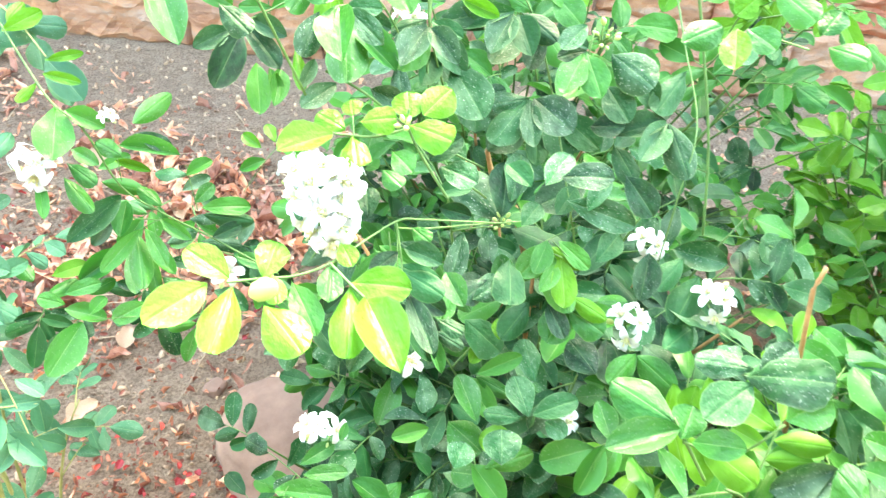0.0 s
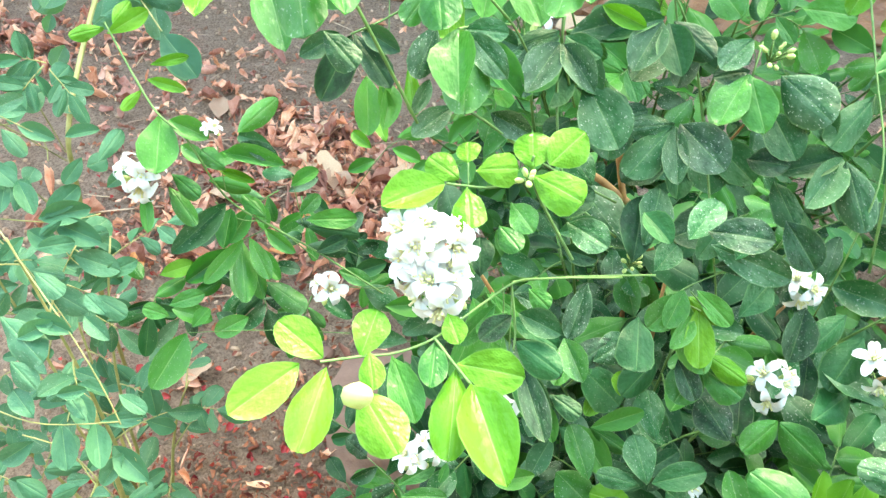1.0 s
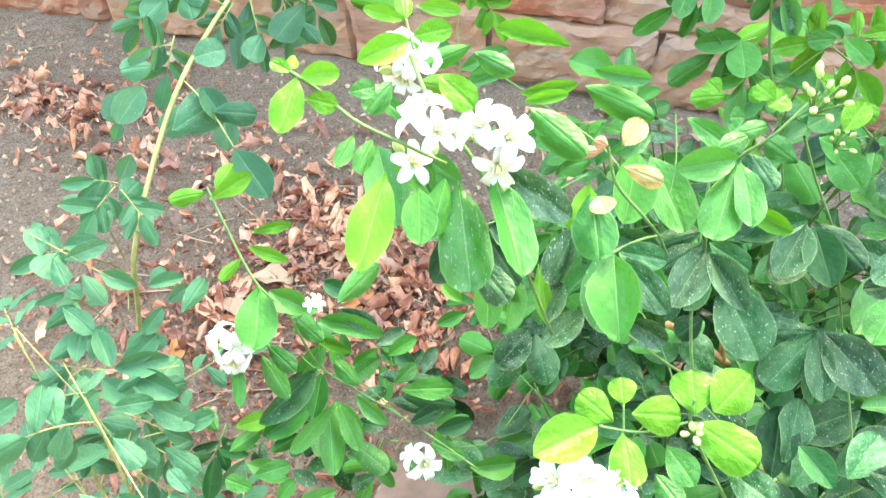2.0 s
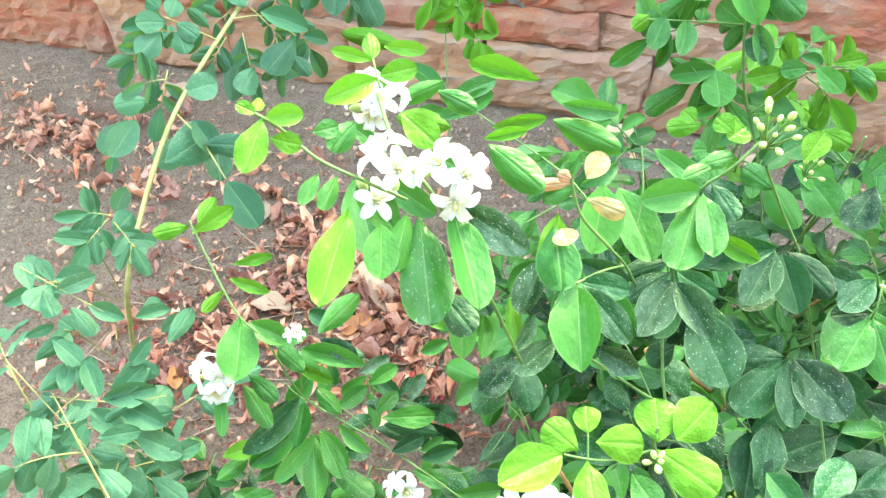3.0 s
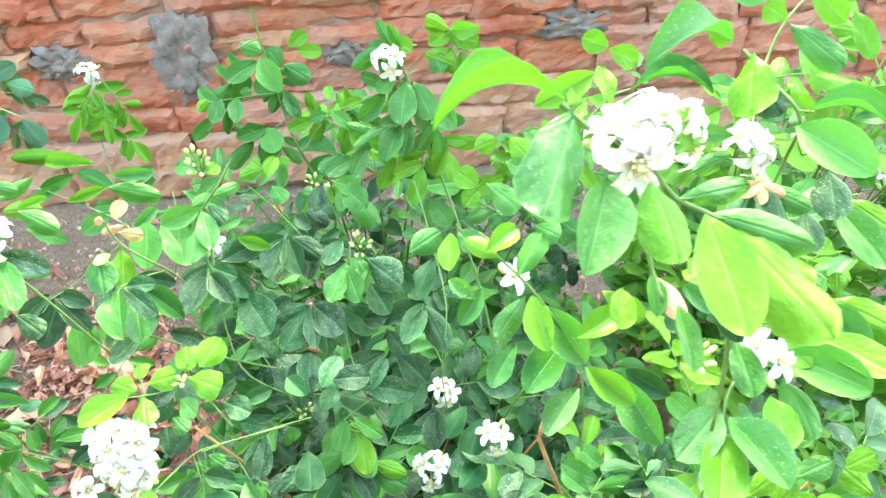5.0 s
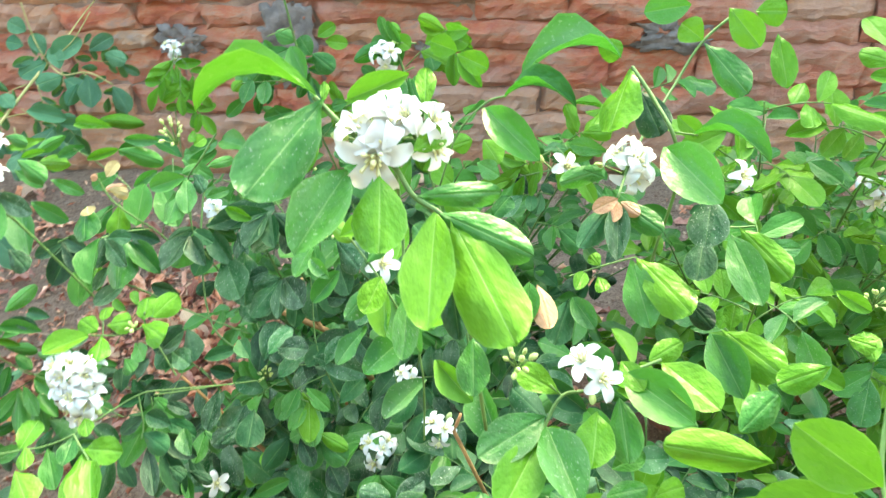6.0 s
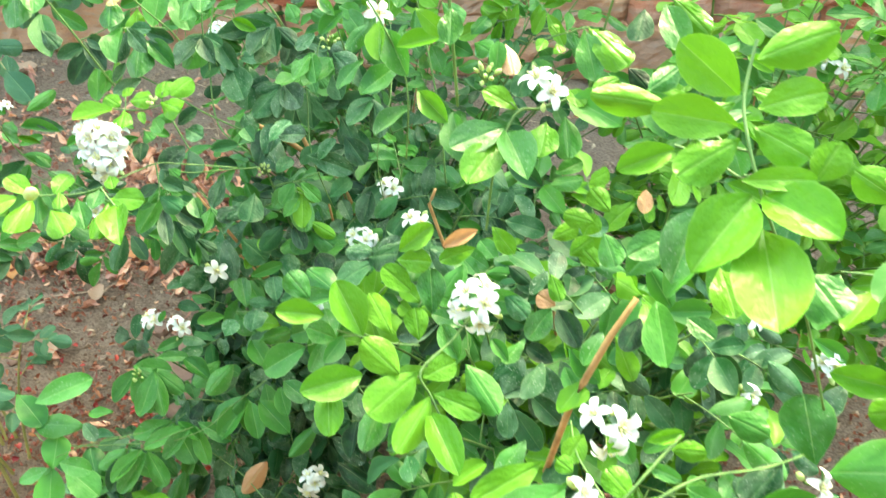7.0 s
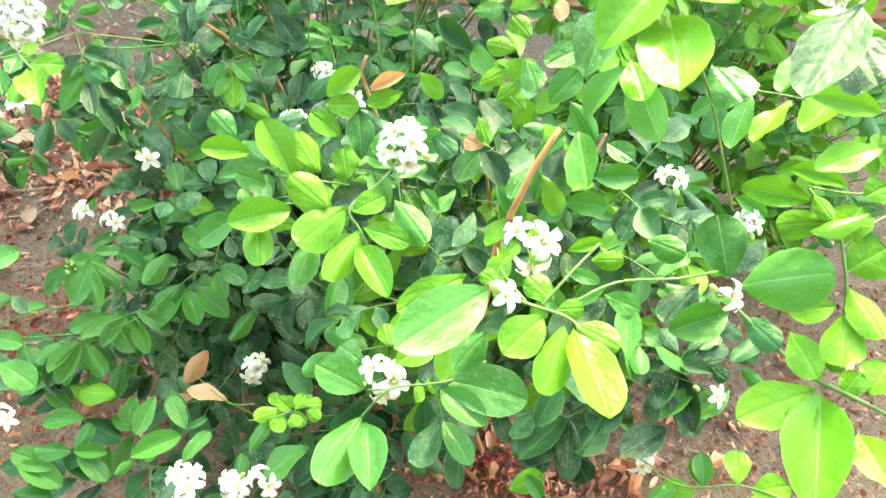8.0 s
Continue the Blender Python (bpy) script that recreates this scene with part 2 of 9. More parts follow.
# ---- mesh helpers ----
def mesh_of(name, verts, faces, materials, slots=None, smooth=True, uvs=None):
    me = bpy.data.meshes.new(name)
    me.from_pydata([tuple(v) for v in verts], [], faces)
    for m in materials:
        me.materials.append(m)
    if slots is not None:
        me.polygons.foreach_set("material_index", slots)
    if smooth:
        me.polygons.foreach_set("use_smooth", [True] * len(me.polygons))
    if uvs is not None:
        layer = me.uv_layers.new(name="UVMap")
        loops = np.zeros(len(me.loops), dtype=np.int32)
        me.loops.foreach_get("vertex_index", loops)
        layer.data.foreach_set("uv", np.asarray(uvs, dtype=np.float32)[loops].ravel())
    me.update()
    return me


def child(name, me, parent, matrix=None, label="", kind=""):
    """A mesh object under a thing or a part, placed in the world by matrix."""
    ob = new(name, me)
    ob.parent = parent
    ob.matrix_basis = matrix if matrix is not None else Matrix.Identity(4)
    return tagged(ob, label=label, kind=kind)


def tube(verts, faces, points, r0, r1, sides=5):
    """Adds a tapered tube along points."""
    start, n = len(verts), len(points)
    for i, p in enumerate(points):
        ahead = (points[min(i + 1, n - 1)] - points[max(i - 1, 0)]).normalized()
        side = ahead.cross(Vector((0.31, 0.17, 0.93))).normalized()
        other = ahead.cross(side)
        r = r0 + (r1 - r0) * i / (n - 1)
        for k in range(sides):
            a = 2 * math.pi * k / sides
            verts.append(p + side * (r * math.cos(a)) + other * (r * math.sin(a)))
    for i in range(n - 1):
        for k in range(sides):
            a, b = start + i * sides + k, start + i * sides + (k + 1) % sides
            faces.append((a, b, b + sides, a + sides))
    faces.append(tuple(start + (n - 1) * sides + k for k in range(sides)))


def bend(a, b, lift=0.0, steps=8, wobble=0.0, rng=random):
    """Points of a bowed line from a to b; lift raises its middle."""
    a, b = Vector(a), Vector(b)
    mid = (a + b) / 2 + Vector((rng.uniform(-1, 1) * wobble, rng.uniform(-1, 1) * wobble, lift))
    return [(1 - u) ** 2 * a + 2 * u * (1 - u) * mid + u * u * b for u in (i / steps for i in range(steps + 1))]


def leaf_blade(fold, curl, wave, point=1.0, widest=0.45, rows=10, arch=0.0):
    """Outline and curvature of a blade of length 1 along y and width 1 across x, folded on its midrib."""
    verts, uvs, faces = [], [], []
    for i in range(rows):
        v = (1 - math.cos(math.pi * i / (rows - 1))) / 2
        w = 0.5 * math.sin(math.pi * v ** (math.log(0.5) / math.log(widest))) ** (0.72 if v < widest else 0.42 + 0.14 * point) if 0 < v < 0.999 else 0.0
        w = max(w, 0.02)
        w *= 1 + 0.05 * wave * math.sin(v * 9 + point * 5)
        drop = 4 * arch * v * (1 - v) - curl * v * v
        for u in (-1, -0.55, 0, 0.55, 1):
            lift = fold * abs(u) ** 1.4 * w + wave * math.sin(v * 11 + u * 2) * abs(u) * 0.05
            verts.append((u * w, v, drop + lift))
            uvs.append((0.5 + u * 0.5, v))
    for i in range(rows - 1):
        for k in range(4):
            a = i * 5 + k
            faces.append((a, a + 1, a + 6, a + 5))
    return np.array(verts), faces, uvs


SHAPES = [leaf_blade(0.16, 0.06, 0.5, 0.2, 0.54), leaf_blade(-0.28, 0.14, 0.6, 0.5, 0.52), leaf_blade(0.12, 0.14, 0.9, 0.3, 0.57),
          leaf_blade(0.38, 0.04, 0.4, 0.4, 0.52), leaf_blade(-0.18, 0.10, 1.1, 0.1, 0.58), leaf_blade(0.45, 0.14, 0.5, 0.5, 0.54),
          leaf_blade(0.45, 0.0, 0.5, 0.5, 0.52, 10, 0.24)]
LEAF_MESH = {(k, i): mesh_of("leaf", v, f, [m], uvs=uv) for k, m in M_LEAF.items() for i, (v, f, uv) in enumerate(SHAPES)}


def leaf_pose(base, tip, width, facing):
    """Stands a blade from base to tip with its upper face towards facing."""
    base, tip = Vector(base), Vector(tip)
    y = (tip - base)
    length = y.length
    y.normalize()
    z = Vector(facing)
    z = z - y * z.dot(y)
    if z.length < 1e-3:
        z = Vector((0.2, -0.9, 0.3))
        z = z - y * z.dot(y)
    z.normalize()
    x = y.cross(z)
    m = Matrix((x, y, z)).transposed().to_4x4()
    m.translation = base
    return m @ Matrix.Diagonal((width * length, length, length, 1))


class Shrub:
    """Collects one plant: woody frame, leafy shoots, flowers. Leaves past the limit go into one joined mesh."""

    def __init__(self, name, label, category, limit=300, seed=1):
        self.root = tagged(new(name), label, category)
        self.root.empty_display_size = 0.05
        self.rng = random.Random(seed)
        self.leaves, self.shoots, self.limit, self.stem = [], [], limit, M_TWIG

    def place(self, base):
        self.root.matrix_basis = Matrix.Translation(base)
        self.shift = Matrix.Translation(-Vector(base))
        return self

    def add(self, name, verts, faces, materials, slots=None, label=""):
        ob = child(name, mesh_of(name, verts, faces, materials, slots), self.root, self.shift, label)
        return ob

    def leaf(self, base, tip, width=0.52, facing=(0, -0.35, 1), look_="mature", shoot=None, rank=None, form=None):
        if form is None:
            form = self.rng.choice((0, 2, 4, 1)) if width > 0.62 else self.rng.randrange(6)
        self.leaves.append((leaf_pose(base, tip, width, facing), form, look_, shoot, rank if rank is not None else tip[2] - 0.6 * tip[1]))

    def compound(self, verts, faces, base, way, length, look_, n=5, size=0.04, droop=0.3, shoot=None, width=0.52, up=(0, -0.25, 1)):
        """A pinnate leaf: a thin stalk with alternate leaflets that grow towards the end one."""
        rng = self.rng
        way = Vector(way).normalized()
        end = Vector(base) + way * length + Vector((0, 0, -droop * length))
        pts = bend(base, end, droop * length * 0.35, 5)
        tube(verts, faces, pts, 0.0011, 0.0006, 4)
        up = Vector(up) + Vector((rng.uniform(-0.75, 0.75), rng.uniform(-0.7, 0.6), 0))
        side = way.cross(up).normalized()
        for i in range(n):
            u = 0.25 + 0.75 * (i + 1) / n
            k = min(int(u * 5), 4)
            p = pts[k].lerp(pts[k + 1], u * 5 - k)
            s = size * (0.62 + 0.38 * u) * rng.uniform(0.85, 1.15)
            if i == n - 1:
                d = (pts[-1] - pts[-2]).normalized()
                s *= 1.15
            else:
                d = side * (1 if i % 2 else -1) + way * rng.uniform(0.3, 0.7)
            d = d.normalized() + Vector((rng.uniform(-0.15, 0.15), rng.uniform(-0.15, 0.15), rng.uniform(-0.5, -0.05)))
            d.normalize()
            self.leaf(p, p + d * s, width * rng.uniform(0.9, 1.2), up + Vector((rng.uniform(-0.3, 0.3), rng.uniform(-0.3, 0.3), 0)), look_, shoot)

    def shoot(self, base, tip, lift=0.05, leaves=6, look_="mature", start=0.35, size=0.04, radius=0.003, leaf_length=0.07, n=5, material=None, wobble=0.03, width=0.52, label=""):
        """A twig from base to tip with pinnate leaves set round it."""
        rng = self.rng
        verts, faces = [], []
        pts = bend(base, tip, lift, 9, wobble, rng)
        tube(verts, faces, pts, radius, max(radius * 0.35, 0.0009), 6)
        index = len(self.shoots)
        self.shoots.append(None)
        turn = rng.uniform(0, 6.28)
        for i in range(leaves):
            u = start + (1 - start) * (i + 0.5) / leaves
            k = min(int(u * 9), 8)
            p = pts[k].lerp(pts[k + 1], u * 9 - k)
            ahead = (pts[k + 1] - pts[k]).normalized()
            a = turn + i * 2.4
            out = Vector((math.cos(a), math.sin(a), 0.25)) + ahead * 0.55
            kind = look_ if isinstance(look_, str) else rng.choice(look_)
            self.compound(verts, faces, p, out, leaf_length * rng.uniform(0.8, 1.2), kind, n + rng.choice((-1, 0, 0, 1)), size, rng.uniform(0.1, 0.5), index, width)
        self.shoots[index] = self.add("branch", verts, faces, [material or self.stem], label=label)
        return index

    def finish(self):
        """Turns the collected leaves into objects, the rest into one mesh."""
        self.leaves.sort(key=lambda e: -e[4])
        inverse = self.root.matrix_basis.inverted()
        for m, shape, look_, shoot, _ in self.leaves[:self.limit]:
            if shoot is None:
                child("leaf", LEAF_MESH[look_, shape], self.root, inverse @ m)
            else:
                child("leaf", LEAF_MESH[look_, shape], self.shoots[shoot], m)
        rest = self.leaves[self.limit:]
        if rest:
            keys = sorted(M_REST)
            verts, faces, uvs, slots, total = [], [], [], [], 0
            for m, shape, look_, _, _ in rest:
                v, f, uv = SHAPES[shape]
                a = np.array(inverse @ m)
                verts.append(v @ a[:3, :3].T + a[:3, 3])
                faces.append(np.array(f) + total)
                uvs.append(uv)
                slots += [keys.index(look_)] * len(f)
                total += len(v)
            me = mesh_of("foliage", np.concatenate(verts).tolist(), np.concatenate(faces).tolist(), [M_REST[k] for k in keys], slots, True, np.concatenate(uvs))
            child("foliage", me, self.root, None, "dense inner leaves of the shrub", "stuff")


# ---- flowers ----
def flower_mesh(petals=5, size=0.5, cup=0.25, seed=0):
    """White flower of diameter 1 that opens along z: strap petals bent outwards round cream stamens."""
    rng = random.Random(seed)
    verts, faces, slots = [], [], []
    for k in range(petals):
        a = 2 * math.pi * k / petals + rng.uniform(-0.12, 0.12)
        c, s = math.cos(a), math.sin(a)
        tilt, long = cup * rng.uniform(0.6, 1.5), size * rng.uniform(0.9, 1.1)
        start = len(verts)
        for i in range(6):
            v = i / 5
            r = 0.04 + long * v
            w = 0.148 * math.sin(math.pi * (0.15 + 0.77 * v ** 1.3)) ** 0.6
            z = tilt * (math.sin(v * 2.2) * 0.75 - 0.75 * v ** 3)
            for u in (-1, 0, 1):
                verts.append((c * r - s * u * w, s * r + c * u * w, z + abs(u) * 0.05))
        for i in range(5):
            for j in range(2):
                b = start + i * 3 + j
                faces.append((b, b + 1, b + 4, b + 3))
                slots.append(0)
    for k in range(9):
        a = 2 * math.pi * k / 9
        r = 0.06 + 0.06 * (k % 2)
        foot, top = Vector((math.cos(a) * 0.03, math.sin(a) * 0.03, 0.0)), Vector((math.cos(a) * r * 1.6, math.sin(a) * r * 1.6, 0.20 + 0.06 * (k % 2)))
        before = len(faces)
        tube(verts, faces, [foot, (foot + top) / 2, top], 0.014, 0.030, 4)
        slots += [1] * (len(faces) - before)
    before = len(faces)
    tube(verts, faces, [Vector((0, 0, 0)), Vector((0, 0, 0.16)), Vector((0, 0, 0.26))], 0.05, 0.045, 6)
    slots += [1] * (len(faces) - before)
    before = len(faces)
    tube(verts, faces, [Vector((0, 0, -0.16)), Vector((0, 0, -0.05)), Vector((0, 0, 0.03))], 0.03, 0.07, 6)
    slots += [2] * (len(faces) - before)
    return mesh_of("flower", verts, faces, [M_PETAL, M_STAMEN, M_BUD], slots)


def bud_mesh():
    verts, faces = [], []
    profile = ((0.0, 0.10), (0.25, 0.26), (0.6, 0.30), (0.85, 0.2), (1.0, 0.04))
    for z, r in profile:
        for k in range(8):
            a = math.pi * k / 4
            verts.append((r * math.cos(a), r * math.sin(a), z))
    for i in range(len(profile) - 1):
        for k in range(8):
            faces.append((i * 8 + k, i * 8 + (k + 1) % 8, i * 8 + 8 + (k + 1) % 8, i * 8 + 8 + k))
    faces += [tuple(range(7, -1, -1)), tuple(range(32, 40))]
    return mesh_of("bud", verts, faces, [M_BUD])


FLOWERS = [flower_mesh(5, 0.5, c, i) for i, c in enumerate((0.18, 0.3, 0.45, 0.1))]
BUD = bud_mesh()


def flower_head(shrub, at, n=6, radius=0.018, size=0.022, facing=(0, -0.6, 0.8), buds=2, tall=1.0, stalk=None):
    """A head of white flowers on short stalks, under its shrub."""
    rng = shrub.rng
    at, facing = Vector(at), Vector(facing).normalized()
    foot = at - facing * radius * 1.1 if stalk is None else Vector(stalk)
    verts, faces, spots = [], [], []
    for i in range(n + buds):
        z = 1 - 1.25 * (i + 0.5) / (n + buds)
        a = i * 2.39996 + rng.uniform(-0.3, 0.3)
        q = math.sqrt(max(0, 1 - z * z))
        d = facing.to_track_quat("Z", "Y") @ Vector((q * math.cos(a), q * math.sin(a), z))
        d = Vector((d.x, d.y, d.z))
        off = d * radius * rng.uniform(0.55, 1.2)
        off.z *= tall
        p = at + off
        tube(verts, faces, bend(foot, p, 0.0, 3), 0.0009, 0.0006, 4)
        spots.append((p, (d + facing * 0.5).normalized(), i < n))
    head = shrub.add("flower_head" if n else "bud_tuft", verts, faces, [M_TWIG])
    head["label"] = "head of white five-petalled flowers" if n else "tuft of pale green flower buds"
    for p, d, flowering in spots:
        s = size * rng.uniform(0.85, 1.15) if flowering else size * rng.uniform(0.25, 0.42)
        m = Matrix.Translation(p) @ d.to_track_quat("Z", "Y").to_matrix().to_4x4() @ pose(0, 0, 0, 0, 0, rng.uniform(0, 72)) @ Matrix.Diagonal((s, s, s, 1))
        child("flower" if flowering else "bud", rng.choice(FLOWERS) if flowering else BUD, head, m)
    return head


# ---- ground ----
WALL_Y = 1.85


def height(x, y):
    near = max(0.0, 1 - max(abs(x) - 2.5, abs(y - 0.5) - 2.5, 0) / 2.0)
    v = Vector((x, y, 0.0))
    return near * (0.016 * noise.noise(v * 2.3) + 0.009 * noise.noise(v * 9.0) + 0.004 * noise.noise(v * 27.0))


xs = [-3000, -600, -120, -30, -10, -5, -3] + [-2.0 + 0.025 * i for i in range(149)] + [2.5, 3.5, 6, 12, 30, 120, 600, 3000]
ys = [-3000, -600, -120, -30, -10, -5, -3, -2, -1.4] + [-0.9 + 0.025 * i for i in range(113)] + [2.4, 3, 5, 10, 30, 120, 600, 3000]
gv = [(x, y, height(x, y)) for y in ys for x in xs]
W = len(xs)
gf = [(j * W + i, j * W + i + 1, j * W + W + i + 1, j * W + W + i) for j in range(len(ys) - 1) for i in range(W - 1)]
ground = tagged(new("ground", mesh_of("ground", gv, gf, [M_SOIL])), "bare brown garden soil with grit and clods", "ground", kind="structure")

# ---- wall of sandstone blocks ----
WALL_H = 1.88
bm = bmesh.new()
bmesh.ops.create_cube(bm, size=1, matrix=Matrix.Translation((0, WALL_Y + 0.173, WALL_H / 2 - 0.05)) @ Matrix.Diagonal((9.0, 0.30, WALL_H + 0.06, 1)))
wall_mesh = bpy.data.meshes.new("wall_north")
bm.to_mesh(wall_mesh)
bm.free()
wall_mesh.materials.append(M_MORTAR)
wall = tagged(new("wall_north", wall_mesh), "old garden wall of rough red sandstone blocks in grey mortar", "wall", kind="structure")

# a plain dark wall, added unseen behind the viewer, blocks low southern sky light
bm = bmesh.new()
bmesh.ops.create_cube(bm, size=1, matrix=Matrix.Translation((0, -1.65, 1.65)) @ Matrix.Diagonal((9.0, 0.25, 3.4, 1)))
sky_blocker_mesh = bpy.data.meshes.new("sky_blocker_south")
bm.to_mesh(sky_blocker_mesh)
bm.free()
sky_blocker_mesh.materials.append(M_SKY_BLOCKER)
tagged(new("sky_blocker_south", sky_blocker_mesh), "plain dark wall added out of view to block low sky light", "wall", kind="structure")


def block_mesh(w, h, d, rng, at):
    """A rough-hewn block: a small grid face with knocked-off edges."""
    nx, nz = max(5, int(w / 0.019)), max(3, int(h / 0.017))
    verts, faces, lean = [], [], rng.uniform(-1, 1)
    seed = Vector((rng.uniform(0, 50), rng.uniform(0, 50), rng.uniform(0, 50)))
    for j in range(nz + 1):
        for i in range(nx + 1):
            u, v = i / nx, j / nz
            edge = min(u * w, (1 - u) * w, v * h, (1 - v) * h)
            x, z = (u - 0.5) * w, (v - 0.5) * h
            q = seed + Vector((x * 14, z * 14, 0))
            inset = 0.013 if edge < 0.001 else 0.0
            y = -d / 2 + inset + 0.010 * noise.noise(q * 0.6) + 0.009 * noise.noise(q * 2.0) + 0.008 * noise.noise(q * 5.0)
            warp = 0.012 * noise.noise(Vector(((at[0] + x) * 2.2, 0, (at[1] + z) * 2.5))) if at[1] > 0.2 else 0.0
            verts.append((x + 0.012 * noise.noise(q + Vector((9, 0, 0))) + 0.006 * noise.noise(q * 3.1) + 0.02 * (v - 0.5) * lean, y, z + warp + 0.011 * noise.noise(q + Vector((0, 9, 0))) + 0.006 * noise.noise(q * 3.3)))
    row = nx + 1
    for j in range(nz):
        for i in range(nx):
            faces.append((j * row + i, j * row + i + 1, j * row + row + i + 1, j * row + row + i))
    rim = [i for i in range(row)] + [j * row + nx for j in range(1, nz + 1)] + [nz * row + i for i in range(nx - 1, -1, -1)] + [j * row for j in range(nz - 1, 0, -1)]
    start = len(verts)
    for i in rim:
        verts.append((verts[i][0], d / 2, verts[i][2]))
    for k in range(len(rim)):
        a, b = rim[k], rim[(k + 1) % len(rim)]
        faces.append((b, a, start + k, start + (k + 1) % len(rim)))
    me = mesh_of("stone", verts, faces, [M_STONE], smooth=False)
    return me


def lay_wall():
    rng = random.Random(11)
    courses = [(0.012, 0.195), (0.207, 0.281), (0.293, 0.398), (0.412, 0.458), (0.470, 0.527), (0.540, 0.655), (0.668, 0.76), (0.773, 0.88), (0.893, 1.0), (1.012, 1.12), (1.132, 1.22), (1.232, 1.34), (1.352, 1.46), (1.472, 1.58), (1.592, 1.72), (1.732, 1.888)]
    far = []
    for c, (z0, z1) in enumerate(courses):
        x = -4.4 + rng.uniform(-0.05, 0)
        if c == 0:
            x = -0.207 - 0.352 * 12
        while x < 4.3:
            w = rng.uniform(0.32, 0.50) if c == 0 else rng.uniform(0.17, 0.44)
            if c == 0 and -0.25 < x < -0.15:
                x, w = -0.207, 0.345
            gap = rng.uniform(0.004, 0.018)
            trim = rng.uniform(-0.006, 0.010)
            middle_x = x + w / 2
            if c in (2, 3) and -0.39 < middle_x < -0.25:
                x += w + gap
                continue
            parts = [(z0, z1)]
            if c and z1 - z0 > 0.09 and rng.random() < 0.16:
                split = z0 + (z1 - z0) * rng.uniform(0.4, 0.6)
                parts = [(z0, split - 0.003), (split + 0.003, z1)]
            for lo, hi in parts:
                me = block_mesh(w + 0.008, hi - lo - trim + 0.016, 0.06, rng, (middle_x, (lo + hi) / 2))
                if c == 0 or rng.random() < 0.22:
                    me.materials[0] = M_BASE_STONE
                if abs(middle_x) > 1.6 or lo > 0.72:
                    far.append((me, pose(middle_x, WALL_Y + 0.030 + rng.uniform(-0.010, 0.014), (lo + hi) / 2, 0, 0, rng.uniform(-2, 2))))
                    continue
                child("stone", me, wall, pose(middle_x, WALL_Y + 0.030 + rng.uniform(-0.010, 0.014), (lo + hi) / 2 + rng.uniform(-0.004, 0.004), rng.uniform(-2, 2), rng.uniform(-1.6, 1.6), rng.uniform(-2, 2)))
            x += w + gap
    verts, faces = [], []
    for me, m in far:
        start = len(verts)
        verts += [m @ v.co for v in me.vertices]
        faces += [tuple(start + i for i in poly.vertices) for poly in me.polygons]
        bpy.data.meshes.remove(me)
    child("stonework", mesh_of("stonework", verts, faces, [M_STONE], smooth=False), wall, None, "", "stuff")


def mortar_smear(x, z, w, h, seed):
    """A hand-thrown patch of grey mortar filling a gap in the stonework."""
    n, verts, faces = 16, [], []
    for j in range(n + 1):
        for i in range(n + 1):
            u, v = 2 * i / n - 1, 2 * j / n - 1
            k = max(abs(u), abs(v)) / max(1e-6, math.hypot(u, v))
            q = Vector((u * 2.1, v * 2.1, seed))
            r = 1 + 0.6 * noise.noise(q * 0.9) + 0.28 * noise.noise(q * 2.6)
            y = -0.012 + 0.03 * max(0, max(abs(u), abs(v)) - 0.7) + 0.012 * noise.noise(q * 2.2) + 0.008 * noise.noise(q * 5)
            verts.append((u * k * r * w / 2, y, v * k * r * h / 2))
    for j in range(n):
        for i in range(n):
            a = j * (n + 1) + i
            faces.append((a, a + 1, a + n + 2, a + n + 1))
    child("mortar_patch", mesh_of("mortar_patch", verts, faces, [M_GREY]), wall, pose(x, WALL_Y + 0.010, z, 0, 0, 0), "rough grey mortar patch")


# ---- soil clods, litter, stones on the ground ----
def scatter(name, count, make, material, label, category, seed):
    rng = random.Random(seed)
    verts, faces = [], []
    for _ in range(count):
        v, f = make(rng)
        start = len(verts)
        verts += v
        faces += [tuple(start + i for i in face) for face in f]
    return tagged(new(name, mesh_of(name, verts, faces, [material], smooth=name != "soil_clods")), label, category, kind="stuff")


ico = bmesh.new()
bmesh.ops.create_icosphere(ico, subdivisions=1, radius=1)
ICO_V, ICO_F = [v.co.copy() for v in ico.verts], [tuple(v.index for v in f.verts) for f in ico.faces]
ico.free()


def clod(rng):
    x, y = rng.uniform(-1.7, 1.4), rng.uniform(0.1, 1.83)
    r = 0.0024 + 0.006 * rng.random() ** 4
    m = Matrix.Translation((x, y, height(x, y) + r * 0.2)) @ Euler((rng.uniform(0, 6), rng.uniform(0, 6), rng.uniform(0, 6))).to_matrix().to_4x4() @ Matrix.Diagonal((r * rng.uniform(0.8, 1.4), r, r * rng.uniform(0.5, 0.9), 1))
    return [m @ (v * rng.uniform(0.65, 1.2)) for v in ICO_V], ICO_F


def litter_spot(rng):
    """Dry leaves lie in drifts between the plants and thinly elsewhere."""
    drifts = ((-0.55, 1.18, 0.26, 0.14), (-0.36, 1.05, 0.15, 0.12), (-1.35, 1.5, 0.22, 0.12), (-0.95, 1.45, 0.35, 0.16), (-0.52, 1.26, 0.16, 0.10), (-0.42, 1.14, 0.14, 0.10),
              (-0.7, 0.95, 0.25, 0.12), (0.55, 0.36, 0.3, 0.14), (0.2, 0.95, 0.4, 0.25))
    if rng.random() < 0.72:
        x, y, a, b = rng.choice(drifts)
        return rng.gauss(x, a * 0.6), min(rng.gauss(y, b * 0.7), 1.8)
    return rng.uniform(-1.8, 1.3), rng.uniform(-0.1, 1.8)


